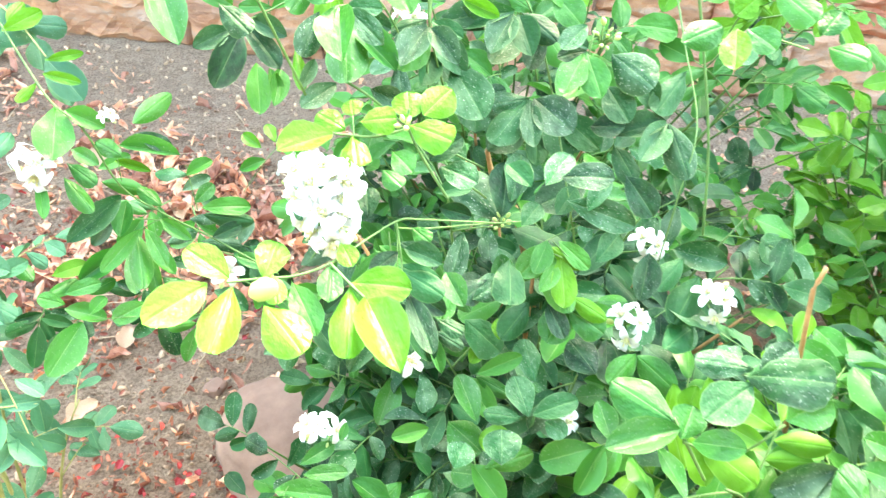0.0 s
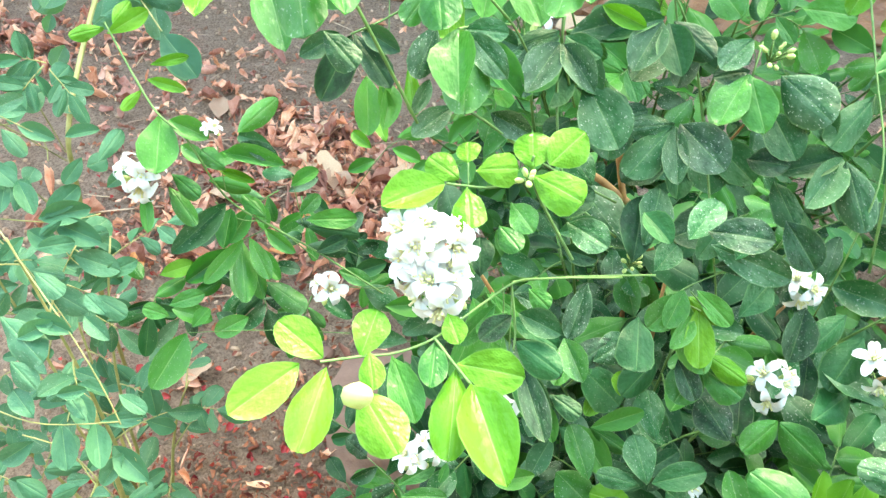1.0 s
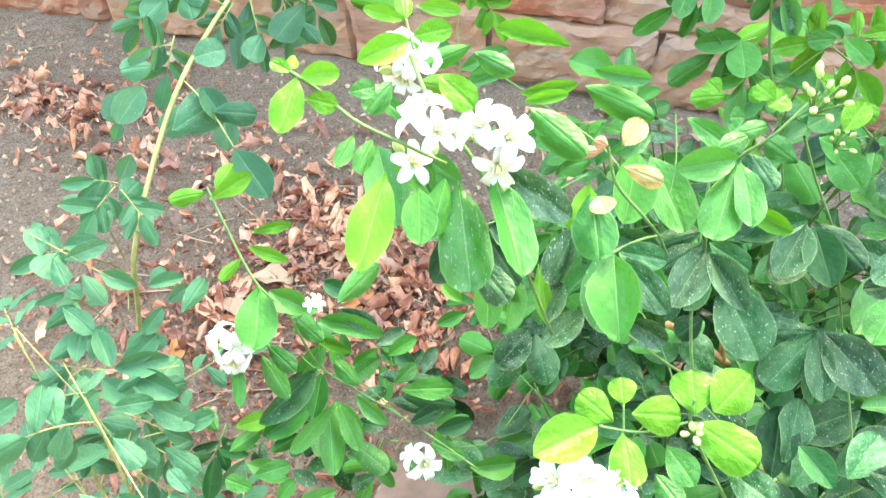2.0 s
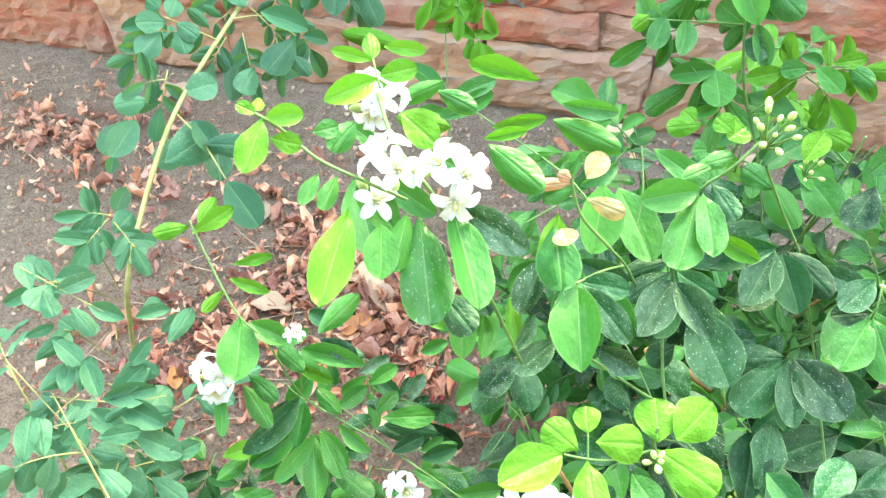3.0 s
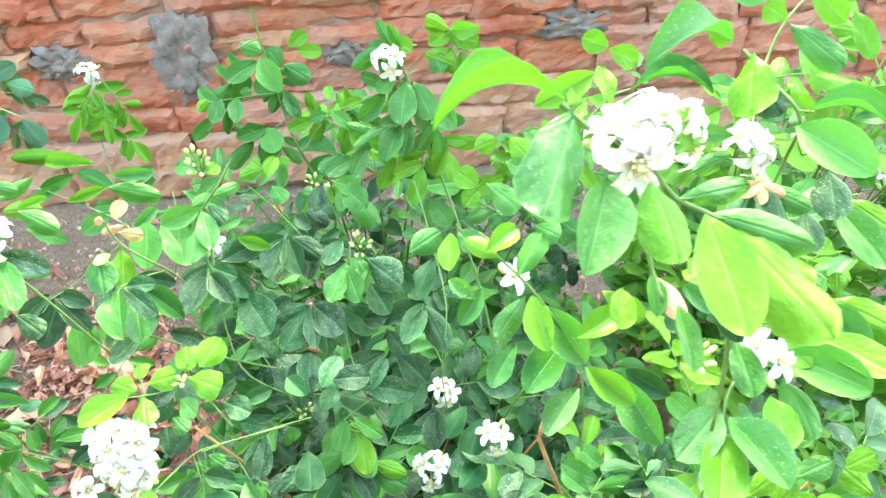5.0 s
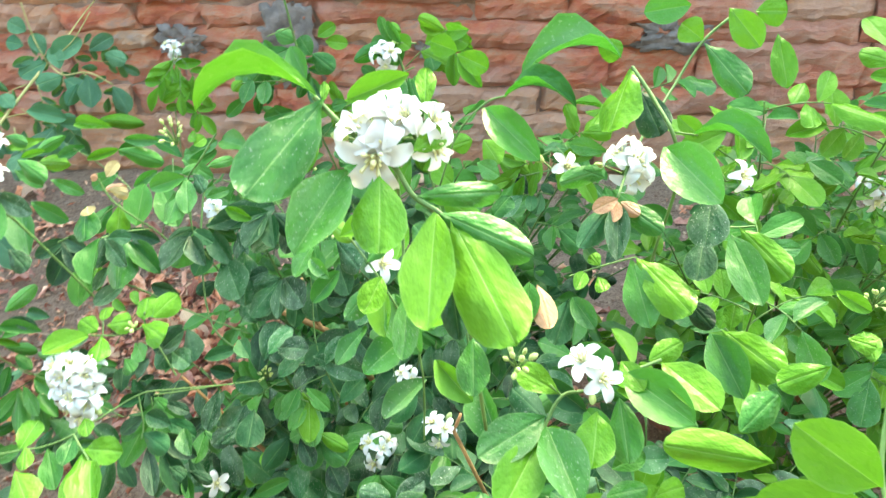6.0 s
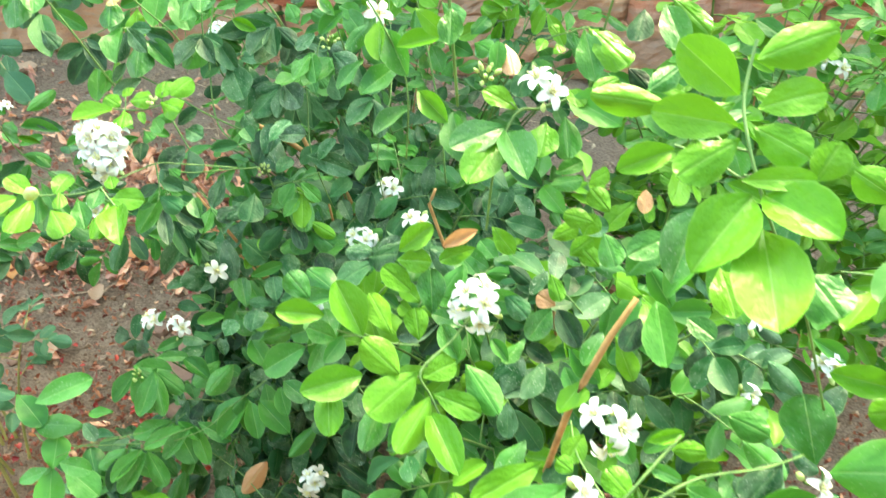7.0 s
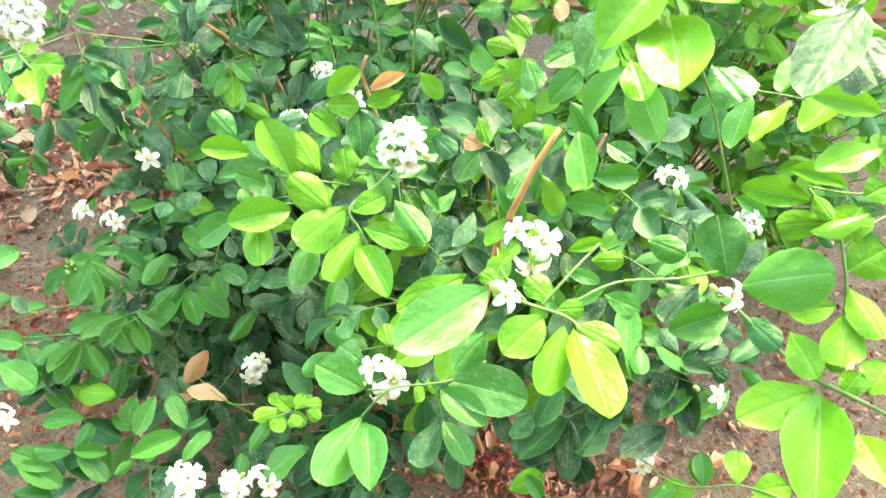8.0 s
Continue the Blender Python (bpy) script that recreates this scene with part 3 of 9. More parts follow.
def dry_leaf(rng):
    x, y = litter_spot(rng)
    long, wide = 0.011 + 0.044 * rng.random() ** 2.4, rng.uniform(0.16, 0.58)
    v, f, _ = leaf_blade(rng.uniform(-0.6, 1.4), rng.uniform(-0.8, 0.8), rng.uniform(1, 4), rng.uniform(0, 1.5), rng.uniform(0.38, 0.6), 6)
    v = v + np.array([[rng.gauss(0, 0.05), rng.gauss(0, 0.03), rng.gauss(0, 0.05)] for _ in v])
    m = Matrix.Translation((x, y, height(x, y) + rng.uniform(0.005, 0.016))) @ Euler((rng.gauss(0, 0.3), rng.gauss(0, 0.35), rng.uniform(0, 6.3))).to_matrix().to_4x4() @ Matrix.Diagonal((long * wide, long, long, 1))
    return [m @ Vector(p) for p in v], f


def stick(rng):
    x, y = litter_spot(rng)
    a, long = rng.uniform(0, 6.3), rng.uniform(0.03, 0.16)
    p = Vector((x, y, height(x, y) + 0.006))
    q = p + Vector((math.cos(a) * long, math.sin(a) * long, rng.uniform(0, 0.012)))
    verts, faces = [], []
    tube(verts, faces, bend(p, q, 0.003, 4, 0.01, rng), 0.0016, 0.0008, 4)
    return verts, faces


def red_petal(rng):
    drifts = ((-0.50, 0.50, 0.08), (-0.62, 0.62, 0.09), (-0.30, 0.54, 0.07), (-0.76, 1.05, 0.12), (-0.30, 0.95, 0.05), (0.45, 0.33, 0.06))
    x, y, s = rng.choice(drifts)
    x, y, r = rng.gauss(x, s), rng.gauss(y, s), rng.uniform(0.006, 0.013)
    v, f, _ = leaf_blade(0.8, 0.4, 2.0, 0.2, 0.5, 5)
    m = Matrix.Translation((x, y, height(x, y) + 0.012)) @ Euler((rng.gauss(0, 0.5), rng.gauss(0, 0.5), rng.uniform(0, 6.3))).to_matrix().to_4x4() @ Matrix.Diagonal((r, r * 1.2, r, 1))
    return [m @ Vector(p) for p in v], f


def crumb(rng):
    """Shredded red-brown scraps that gather where petals fell."""
    x, y, s = rng.choice(((-0.48, 0.50, 0.12), (-0.30, 0.52, 0.12), (0.45, 0.32, 0.14), (0.62, 0.38, 0.16), (-0.15, 0.42, 0.14), (-0.7, 1.0, 0.2), (-0.5, 1.2, 0.2), (0.85, 0.40, 0.2), (-0.6, 0.85, 0.15), (0.45, 0.30, 0.08), (1.0, 0.5, 0.2)))
    x, y, r = rng.gauss(x, s), rng.gauss(y, s * 0.8), rng.uniform(0.003, 0.011)
    v, f, _ = leaf_blade(rng.uniform(0, 2), rng.uniform(-0.8, 0.8), 3.0, 0.2, 0.5, 4)
    m = Matrix.Translation((x, min(y, 1.8), height(x, y) + 0.008)) @ Euler((rng.gauss(0, 0.6), rng.gauss(0, 0.6), rng.uniform(0, 6.3))).to_matrix().to_4x4() @ Matrix.Diagonal((r * 0.6, r * 1.4, r, 1))
    return [m @ Vector(p) for p in v], f


scatter("soil_clods", 13000, clod, M_CLOD, "small clods and grit on the bare soil", "soil", 3)
scatter("leaf_litter", 3200, dry_leaf, M_LITTER, "curled dry brown leaves lying on the soil", "dry leaves", 4)
scatter("dry_twigs", 150, stick, M_STICK, "thin dry twigs lying on the soil", "twigs", 5)
scatter("leaf_crumbs", 5200, crumb, M_CRUMB, "shredded red-brown leaf scraps on the soil", "leaf scraps", 7)
scatter("fallen_petals", 230, red_petal, M_RED, "dark red rose petals fallen on the soil", "petals", 6)


def rock(name, at, size, label, seed):
    """A flat weathered stone, half sunk in the soil."""
    b = bmesh.new()
    bmesh.ops.create_icosphere(b, subdivisions=4, radius=1)
    for v in b.verts:
        d = 1 + 0.22 * noise.noise(v.co * 1.2 + Vector((seed, 0, 0))) + 0.06 * noise.noise(v.co * 4 + Vector((0, seed, 0)))
        v.co = Vector((v.co.x * size[0], v.co.y * size[1], max(-0.4, min(v.co.z, 0.75)) * size[2])) * d
    me = bpy.data.meshes.new(name)
    b.to_mesh(me)
    b.free()
    me.materials.append(M_ROCK)
    me.polygons.foreach_set("use_smooth", [True] * len(me.polygons))
    ob = tagged(new(name, me), label, "stone")
    ob.matrix_basis = pose(*at, 0, 0, seed * 20)
    return ob


rock("flat_stone", (-0.21, 0.665, 0.01), (0.125, 0.12, 0.055), "flat reddish-brown stone half sunk in the soil under the shrub", 1)
for k, (x, y, r) in enumerate(((-0.36, 0.76, 0.016), (-0.63, 0.66, 0.012), (-0.50, 1.32, 0.018), (-0.9, 1.2, 0.015), (0.12, 1.72, 0.02))):
    rock("pebble", (x, y, height(x, y) + r * 0.2), (r * 1.3, r, r * 0.8), "small rounded brown pebble lying on the soil", k + 3)


def fallen_leaf(x, y, long, turn, tilt=12, material=M_FALLEN, label="dry tan leaf lying on the soil"):
    v, f, uv = leaf_blade(0.35, 0.15, 1.5, 0.9, 0.45)
    me = mesh_of("fallen_leaf", v, f, [material], uvs=uv)
    ob = tagged(new("fallen_leaf", me), label, "leaf", "fallen leaves")
    ob.matrix_basis = pose(x, y, height(x, y) + 0.012, tilt, 4, turn) @ Matrix.Diagonal((long * 0.6, long, long, 1))


for row in ((-0.57, 0.67, 0.055, -40), (-0.06, 1.78, 0.10, -80), (0.22, 1.70, 0.07, 70), (-0.42, 1.12, 0.08, 35), (-0.52, 1.2, 0.09, -110), (-0.6, 1.08, 0.08, 100), (-0.75, 1.3, 0.07, 20),
            (-1.2, 1.7, 0.09, -50), (-0.48, 1.32, 0.07, 140), (-0.33, 1.16, 0.08, -20), (-0.66, 0.98, 0.06, 60), (-0.53, 0.82, 0.05, 10), (0.3, 1.72, 0.06, -30), (-0.55, 1.22, 0.075, 200)):
    fallen_leaf(*row)
for x, y, long, turn in ((-0.731, 0.859, 0.046, 30), (-0.671, 0.914, 0.042, -75), (-0.49, 1.047, 0.066, -50), (-0.464, 0.963, 0.055, 110)):
    fallen_leaf(x, y, long, turn, 18, M_ORANGE, "curled orange-brown dead leaf lying on the soil")


def dry_straw(a, b):
    """A long dry stalk lying on the soil."""
    verts, faces = [], []
    line = [Vector((p.x, p.y, height(p.x, p.y) + 0.005)) for p in bend((*a, 0), (*b, 0), 0.0, 8, 0.006, random.Random(2))]
    tube(verts, faces, line, 0.0022, 0.0012, 6)
    tagged(new("dry_straw", mesh_of("dry_straw", verts, faces, [M_STICK])), "long dry tan stalk lying on the bare soil", "stalk")


dry_straw((-0.925, 0.99), (-0.690, 1.045))
dry_straw((-0.70, 0.752), (-0.635, 0.818))


# ---- shrubs ----
def dome(shrub, base, centre, radii, count, looks, z_min=0.1, size=0.040, leaves=6):
    """Fills a rounded crown with branches that fan out from the foot."""
    rng = shrub.rng
    for i in range(count):
        z = 1 - 1.7 * (i + 0.5) / count
        a = i * 2.39996 + rng.uniform(-0.2, 0.2)
        q = math.sqrt(max(0, 1 - z * z))
        r = rng.uniform(0.62, 1.0)
        tip = Vector((centre[0] + radii[0] * q * math.cos(a) * r, centre[1] + radii[1] * q * math.sin(a) * r, max(z_min, centre[2] + radii[2] * z * r)))
        foot = Vector(base) + (tip - Vector(base)) * 0.25
        foot.z = max(0.03, foot.z * 0.8)
        shrub.shoot(foot, tip, 0.04, leaves, looks, 0.3, size, 0.0028)


def trunks(shrub, base, tops, radius=0.007):
    for top in tops:
        verts, faces = [], []
        tube(verts, faces, bend(base, top, 0.02, 9, 0.03, shrub.rng), radius, radius * 0.2, 7)
        shrub.add("stem", verts, faces, [M_WOOD], label="tan woody stem")


def rose_bloom(shrub, at, radius):
    """A small red rose: rings of cupped petals on a stalk."""
    verts, faces = [], []
    tube(verts, faces, bend((at[0], at[1] - 0.22, at[2] - 0.04), at, 0.01, 4), 0.0016, 0.0012, 5)
    stalk = shrub.add("bloom_stalk", verts, faces, [M_ROSE_STEM])
    shape, outline, _ = leaf_blade(0.9, -0.5, 0.6, 0.0, 0.55, 6)
    petal = mesh_of("petal", shape, outline, [M_RED])
    for k in range(14):
        a, ring = k * 2.39996, 0.35 + 0.65 * k / 13
        out = Vector((math.cos(a), math.sin(a), 0))
        foot = Vector(at) + out * radius * 0.12
        tip = Vector(at) + out * radius * ring + Vector((0, 0, radius * (1.25 - ring)))
        child("petal", petal, stalk, leaf_pose(foot, tip, 0.95, -out + Vector((0, 0, 0.5))))


def twig(shrub, radius, *points):
    """A bent twig through the given points, as one branch of the shrub."""
    pts = [Vector(p) for p in points]
    line = []
    for i in range(len(pts) - 1):
        a, b, c, d = pts[max(i - 1, 0)], pts[i], pts[i + 1], pts[min(i + 2, len(pts) - 1)]
        for k in range(5):
            u = k / 5
            line.append(0.5 * (2 * b + (c - a) * u + (2 * a - 5 * b + 4 * c - d) * u * u + (3 * b - a - 3 * c + d) * u ** 3))
    line.append(pts[-1])
    verts, faces = [], []
    tube(verts, faces, line, radius * 0.48, radius * 0.42, 6)
    shrub.shoots.append(shrub.add("branch", verts, faces, [shrub.stem]))


def fan(shrub, look_, blades):
    """Leaf blades of one look, each with its own facing: base, tip, width to length, facing, and a shape where it is a special one."""
    for base, tip, width, facing, *form in blades:
        facing = Vector(facing) + Vector([shrub.rng.uniform(-0.15, 0.15) for _ in range(3)])
        shrub.leaf(base, tip, width, facing, look_, len(shrub.shoots) - 1, 9.5, form[0] if form else None)


OPEN_SIDE = Vector((0.1, 0.0, 1.15))  # leaves turn towards the open sky over the path


def spray(shrub, look_, blades):
    """Single leaf blades of one look: base, tip, width to length. They hang on the branch made last."""
    rng = shrub.rng
    for base, tip, width in blades:
        middle_of = (Vector(base) + Vector(tip)) / 2
        facing = (OPEN_SIDE - middle_of).normalized() + Vector((rng.uniform(-0.3, 0.3), rng.uniform(-0.3, 0.3), 0.25 + rng.uniform(-0.2, 0.2)))
        if (Vector(tip) - Vector(base)).length > 0.045:
            width = min(width, 0.64)
        shrub.leaf(base, tip, width, facing, look_, len(shrub.shoots) - 1, 9.0)


def leafy(shrub, look_, size, rows):
    """Hanging pinnate leaves, each from the foot of its stalk to its end."""
    for foot, end in rows:
        verts, faces, index = [], [], len(shrub.shoots)
        shrub.shoots.append(None)
        way = Vector(end) - Vector(foot)
        facing = (OPEN_SIDE - Vector(foot)).normalized() * 2.2
        shrub.compound(verts, faces, foot, way, way.length * 0.8, look_, 5, size, 0.15, index, 0.43, facing)
        shrub.shoots[index] = shrub.add("branch", verts, faces, [shrub.stem])


middle = Shrub("flowering_shrub", "flowering shrub with dusty dark-green leaves and white flower heads", "shrub", 300, 5).place((0.12, 0.62, 0))
front = Shrub("flowering_shrub", "tall flowering shrub with fresh light-green leaves in sunlight", "shrub", 300, 8).place((0.42, 0.30, 0))
back = Shrub("flowering_shrub", "slender flowering shrub with upright shoots beside the stone wall", "shrub", 260, 9).place((0.10, 1.02, 0))
side = Shrub("flowering_shrub", "leafy green shrub growing between its neighbours and the wall", "shrub", 260, 10).place((0.80, 0.95, 0))
rose_near = Shrub("rose_bush", "young rose bush with pale green toothed leaves", "rose bush", 200, 12).place((-0.46, 0.36, 0))
rose_far = Shrub("rose_bush", "tall rose bush with grey-green leaves beside the wall", "rose bush", 200, 13).place((-0.67, 0.67, 0))
rose_near.stem = rose_far.stem = M_ROSE_STEM

# shoot with the large flower head
twig(middle, 0.0017, (-0.144, 0.329, 0.732), (-0.125, 0.339, 0.727), (-0.108, 0.347, 0.723), (-0.089, 0.361, 0.722), (-0.067, 0.389, 0.721), (-0.05, 0.411, 0.718), (-0.034, 0.424, 0.709), (0.018, 0.453, 0.686))
twig(middle, 0.0022, (-0.089, 0.361, 0.722), (-0.077, 0.349, 0.72), (-0.065, 0.338, 0.718))
twig(middle, 0.0018, (-0.052, 0.411, 0.718), (-0.046, 0.393, 0.698), (-0.045, 0.381, 0.691))
fan(middle, "fresh", (
    ((-0.143, 0.331, 0.733), (-0.17, 0.343, 0.744), 0.68, (0.25, -0.37, 0.89)),
    ((-0.154, 0.325, 0.733), (-0.177, 0.288, 0.74), 0.55, (0.27, -0.31, 0.91)),
    ((-0.14, 0.327, 0.73), (-0.139, 0.28, 0.735), 0.49, (0.21, -0.3, 0.93)),
    ((-0.125, 0.339, 0.727), (-0.122, 0.368, 0.733), 0.71, (0.17, -0.41, 0.9)),
    ((-0.121, 0.322, 0.722), (-0.095, 0.291, 0.725), 0.68, (0.14, -0.3, 0.94)),
    ((-0.121, 0.342, 0.728), (-0.114, 0.322, 0.727), 0.68, (0.16, -0.36, 0.92)),
    ((-0.074, 0.349, 0.719), (-0.038, 0.343, 0.726), 0.67, (0.01, -0.39, 0.92)),
    ((-0.074, 0.346, 0.717), (-0.069, 0.296, 0.719), 0.46, (0.04, -0.33, 0.94)),
    ((-0.064, 0.338, 0.718), (-0.04, 0.286, 0.724), 0.52, (0, -0.31, 0.95)),
    ((-0.084, 0.376, 0.726), (-0.075, 0.359, 0.725), 0.76, (0.06, -0.43, 0.9)),
))
fan(middle, "mid", (
    ((-0.088, 0.359, 0.721), (-0.085, 0.332, 0.722), 0.61, (0.08, -0.38, 0.92)),
    ((-0.111, 0.351, 0.713), (-0.091, 0.317, 0.709), 0.50, (0.11, -0.35, 0.93)),
    ((-0.015, 0.402, 0.681), (-0.002, 0.376, 0.678), 0.60, (-0.09, -0.41, 0.91)),
    ((-0.041, 0.415, 0.709), (-0.028, 0.404, 0.707), 0.79, (-0.04, -0.48, 0.88)),
))
fan(middle, "mature", (
    ((-0.071, 0.414, 0.715), (-0.075, 0.436, 0.727), 0.71, (0.04, -0.52, 0.85)),
    ((-0.045, 0.4, 0.703), (-0.019, 0.39, 0.703), 0.62, (-0.05, -0.45, 0.89)),
    ((-0.044, 0.386, 0.694), (-0.017, 0.368, 0.695), 0.65, (-0.05, -0.41, 0.91)),
    ((-0.049, 0.401, 0.698), (-0.066, 0.384, 0.693), 0.61, (0.01, -0.44, 0.9)),
    ((-0.04, 0.378, 0.682), (-0.02, 0.334, 0.676), 0.35, (-0.05, -0.36, 0.93)),
    ((-0.019, 0.367, 0.671), (-0.001, 0.356, 0.672), 0.65, (-0.09, -0.36, 0.93)),
))
# light shoot beside the flower head
twig(middle, 0.0022, (-0.018, 0.426, 0.728), (-0.039, 0.447, 0.748), (-0.049, 0.456, 0.764), (-0.049, 0.462, 0.774))
twig(middle, 0.0018, (-0.05, 0.454, 0.763), (-0.069, 0.445, 0.761), (-0.084, 0.441, 0.763), (-0.097, 0.441, 0.763))
twig(middle, 0.0014, (-0.084, 0.441, 0.763), (-0.086, 0.452, 0.771))
fan(middle, "fresh", (
    ((-0.098, 0.441, 0.763), (-0.129, 0.415, 0.766), 0.62, (0.01, -0.38, 0.92)),
    ((-0.09, 0.444, 0.765), (-0.11, 0.454, 0.771), 0.84, (-0.02, -0.42, 0.91)),
    ((-0.086, 0.452, 0.771), (-0.089, 0.467, 0.775), 1.01, (-0.04, -0.45, 0.89)),
    ((-0.081, 0.449, 0.769), (-0.057, 0.448, 0.776), 0.88, (-0.08, -0.43, 0.9)),
    ((-0.084, 0.44, 0.763), (-0.078, 0.411, 0.763), 0.70, (-0.06, -0.38, 0.92)),
    ((-0.048, 0.455, 0.77), (-0.052, 0.478, 0.779), 0.99, (-0.12, -0.46, 0.88)),
    ((-0.039, 0.457, 0.773), (-0.021, 0.477, 0.785), 0.86, (-0.16, -0.46, 0.87)),
    ((-0.048, 0.452, 0.768), (-0.02, 0.429, 0.776), 0.70, (-0.15, -0.41, 0.9)),
))
fan(middle, "mature", (
    ((-0.033, 0.443, 0.746), (-0.012, 0.452, 0.762), 0.68, (-0.17, -0.4, 0.9)),
    ((-0.024, 0.443, 0.742), (-0.001, 0.424, 0.748), 0.69, (-0.19, -0.36, 0.91)),
))
fan(middle, "mid", (
    ((-0.063, 0.429, 0.746), (-0.05, 0.412, 0.749), 0.71, (-0.11, -0.35, 0.93)),
    ((-0.058, 0.445, 0.75), (-0.044, 0.425, 0.751), 0.71, (-0.12, -0.38, 0.92)),
    ((-0.097, 0.435, 0.742), (-0.106, 0.42, 0.739), 0.73, (-0.01, -0.36, 0.93)),
))
# hanging leaf below the twig
twig(middle, 0.0016, (-0.052, 0.43, 0.694), (-0.033, 0.449, 0.678), (0.004, 0.458, 0.678), (0.041, 0.463, 0.681))
twig(middle, 0.0011, (-0.052, 0.436, 0.686), (-0.05, 0.417, 0.675), (-0.048, 0.402, 0.658))
spray(middle, "mature", (
    ((-0.05, 0.427, 0.66), (-0.016, 0.414, 0.654), 0.50),
    ((-0.048, 0.414, 0.654), (-0.012, 0.398, 0.642), 0.50),
    ((-0.046, 0.401, 0.646), (-0.019, 0.368, 0.623), 0.48),
    ((-0.019, 0.389, 0.632), (0.004, 0.382, 0.623), 0.45),
    ((-0.05, 0.437, 0.673), (-0.026, 0.434, 0.665), 0.50),
    ((-0.002, 0.458, 0.67), (-0.009, 0.423, 0.651), 0.45),
    ((0.008, 0.414, 0.642), (0.03, 0.429, 0.652), 0.80),
    ((0.035, 0.447, 0.655), (0.037, 0.409, 0.647), 0.75),
    ((0.02, 0.43, 0.648), (0, 0.41, 0.645), 0.70),
))
spray(middle, "mid", (
    ((-0.052, 0.416, 0.679), (-0.069, 0.401, 0.672), 0.50),
    ((-0.024, 0.388, 0.627), (-0.011, 0.363, 0.619), 0.40),
    ((-0.01, 0.423, 0.65), (0.008, 0.406, 0.639), 0.50),
    ((-0.009, 0.425, 0.649), (-0.014, 0.394, 0.638), 0.50),
))
# leaves round the lower flowers
twig(middle, 0.0012, (0.097, 0.505, 0.646), (0.065, 0.482, 0.642), (0.082, 0.473, 0.637))
spray(middle, "mid", (
    ((0.071, 0.484, 0.642), (0.048, 0.459, 0.626), 0.62),
    ((0.078, 0.473, 0.63), (0.065, 0.447, 0.624), 0.50),
    ((0.092, 0.457, 0.597), (0.076, 0.426, 0.587), 0.80),
    ((0.092, 0.453, 0.598), (0.122, 0.435, 0.592), 0.78),
    ((0.023, 0.381, 0.532), (0.006, 0.419, 0.543), 0.50),
    ((0.155, 0.436, 0.567), (0.133, 0.413, 0.553), 0.62),
    ((0.156, 0.435, 0.566), (0.193, 0.413, 0.548), 0.60),
))
spray(middle, "fresh", (
    ((0.073, 0.482, 0.64), (0.1, 0.468, 0.634), 0.50),
    ((0.081, 0.478, 0.634), (0.086, 0.439, 0.616), 0.52),
    ((0.062, 0.373, 0.514), (0.027, 0.381, 0.51), 0.70),
))
spray(middle, "mature", (
    ((0.091, 0.509, 0.646), (0.141, 0.52, 0.65), 0.46),
    ((0.061, 0.393, 0.527), (0.047, 0.431, 0.54), 0.45),
    ((0.062, 0.395, 0.524), (0.092, 0.418, 0.529), 0.45),
    ((0.061, 0.394, 0.526), (0.027, 0.399, 0.523), 0.42),
    ((0.175, 0.434, 0.579), (0.206, 0.461, 0.579), 0.70),
    ((0.119, 0.416, 0.562), (0.098, 0.445, 0.57), 0.80),
    ((0.07, 0.416, 0.544), (0.062, 0.448, 0.563), 0.70),
    ((0.007, 0.445, 0.584), (0.04, 0.427, 0.568), 0.80),
    ((0.16, 0.497, 0.628), (0.153, 0.462, 0.607), 0.60),
    ((0.192, 0.5, 0.622), (0.168, 0.472, 0.612), 0.55),
    ((0.207, 0.491, 0.61), (0.185, 0.453, 0.593), 0.70),
    ((0.112, 0.48, 0.628), (0.134, 0.506, 0.641), 0.60),
))
# dusty leaves of the upper crown
twig(middle, 0.0024, (-0.042, 0.625, 0.796), (-0.042, 0.593, 0.767), (-0.041, 0.573, 0.743), (-0.025, 0.525, 0.692), (0.016, 0.507, 0.665))
twig(middle, 0.0022, (-0.115, 0.521, 0.762), (-0.085, 0.523, 0.744), (-0.043, 0.53, 0.706), (0.013, 0.527, 0.68))
twig(middle, 0.0018, (0.05, 0.624, 0.762), (0.07, 0.585, 0.709), (0.085, 0.521, 0.664), (0.108, 0.506, 0.591))
twig(middle, 0.0016, (-0.186, 0.563, 0.773), (-0.161, 0.577, 0.781), (-0.122, 0.6, 0.801))
twig(middle, 0.0016, (0.164, 0.664, 0.795), (0.174, 0.61, 0.759), (0.18, 0.544, 0.726), (0.169, 0.504, 0.682), (0.173, 0.504, 0.611))
spray(middle, "mature", (
    ((-0.199, 0.605, 0.743), (-0.212, 0.557, 0.717), 0.50),
    ((-0.186, 0.569, 0.77), (-0.153, 0.539, 0.754), 0.42),
    ((-0.18, 0.57, 0.774), (-0.15, 0.555, 0.769), 0.50),
    ((-0.208, 0.603, 0.745), (-0.231, 0.575, 0.741), 0.50),
    ((-0.104, 0.563, 0.79), (-0.07, 0.558, 0.781), 0.50),
    ((-0.125, 0.563, 0.787), (-0.132, 0.53, 0.769), 0.56),
    ((-0.126, 0.54, 0.76), (-0.133, 0.516, 0.749), 0.40),
    ((-0.109, 0.534, 0.744), (-0.131, 0.505, 0.74), 0.50),
    ((-0.083, 0.537, 0.74), (-0.054, 0.529, 0.732), 0.60),
    ((-0.039, 0.606, 0.759), (-0.01, 0.576, 0.737), 0.52),
    ((-0.044, 0.59, 0.775), (-0.071, 0.575, 0.771), 0.50),
    ((-0.036, 0.596, 0.77), (0.028, 0.639, 0.77), 0.42),
))
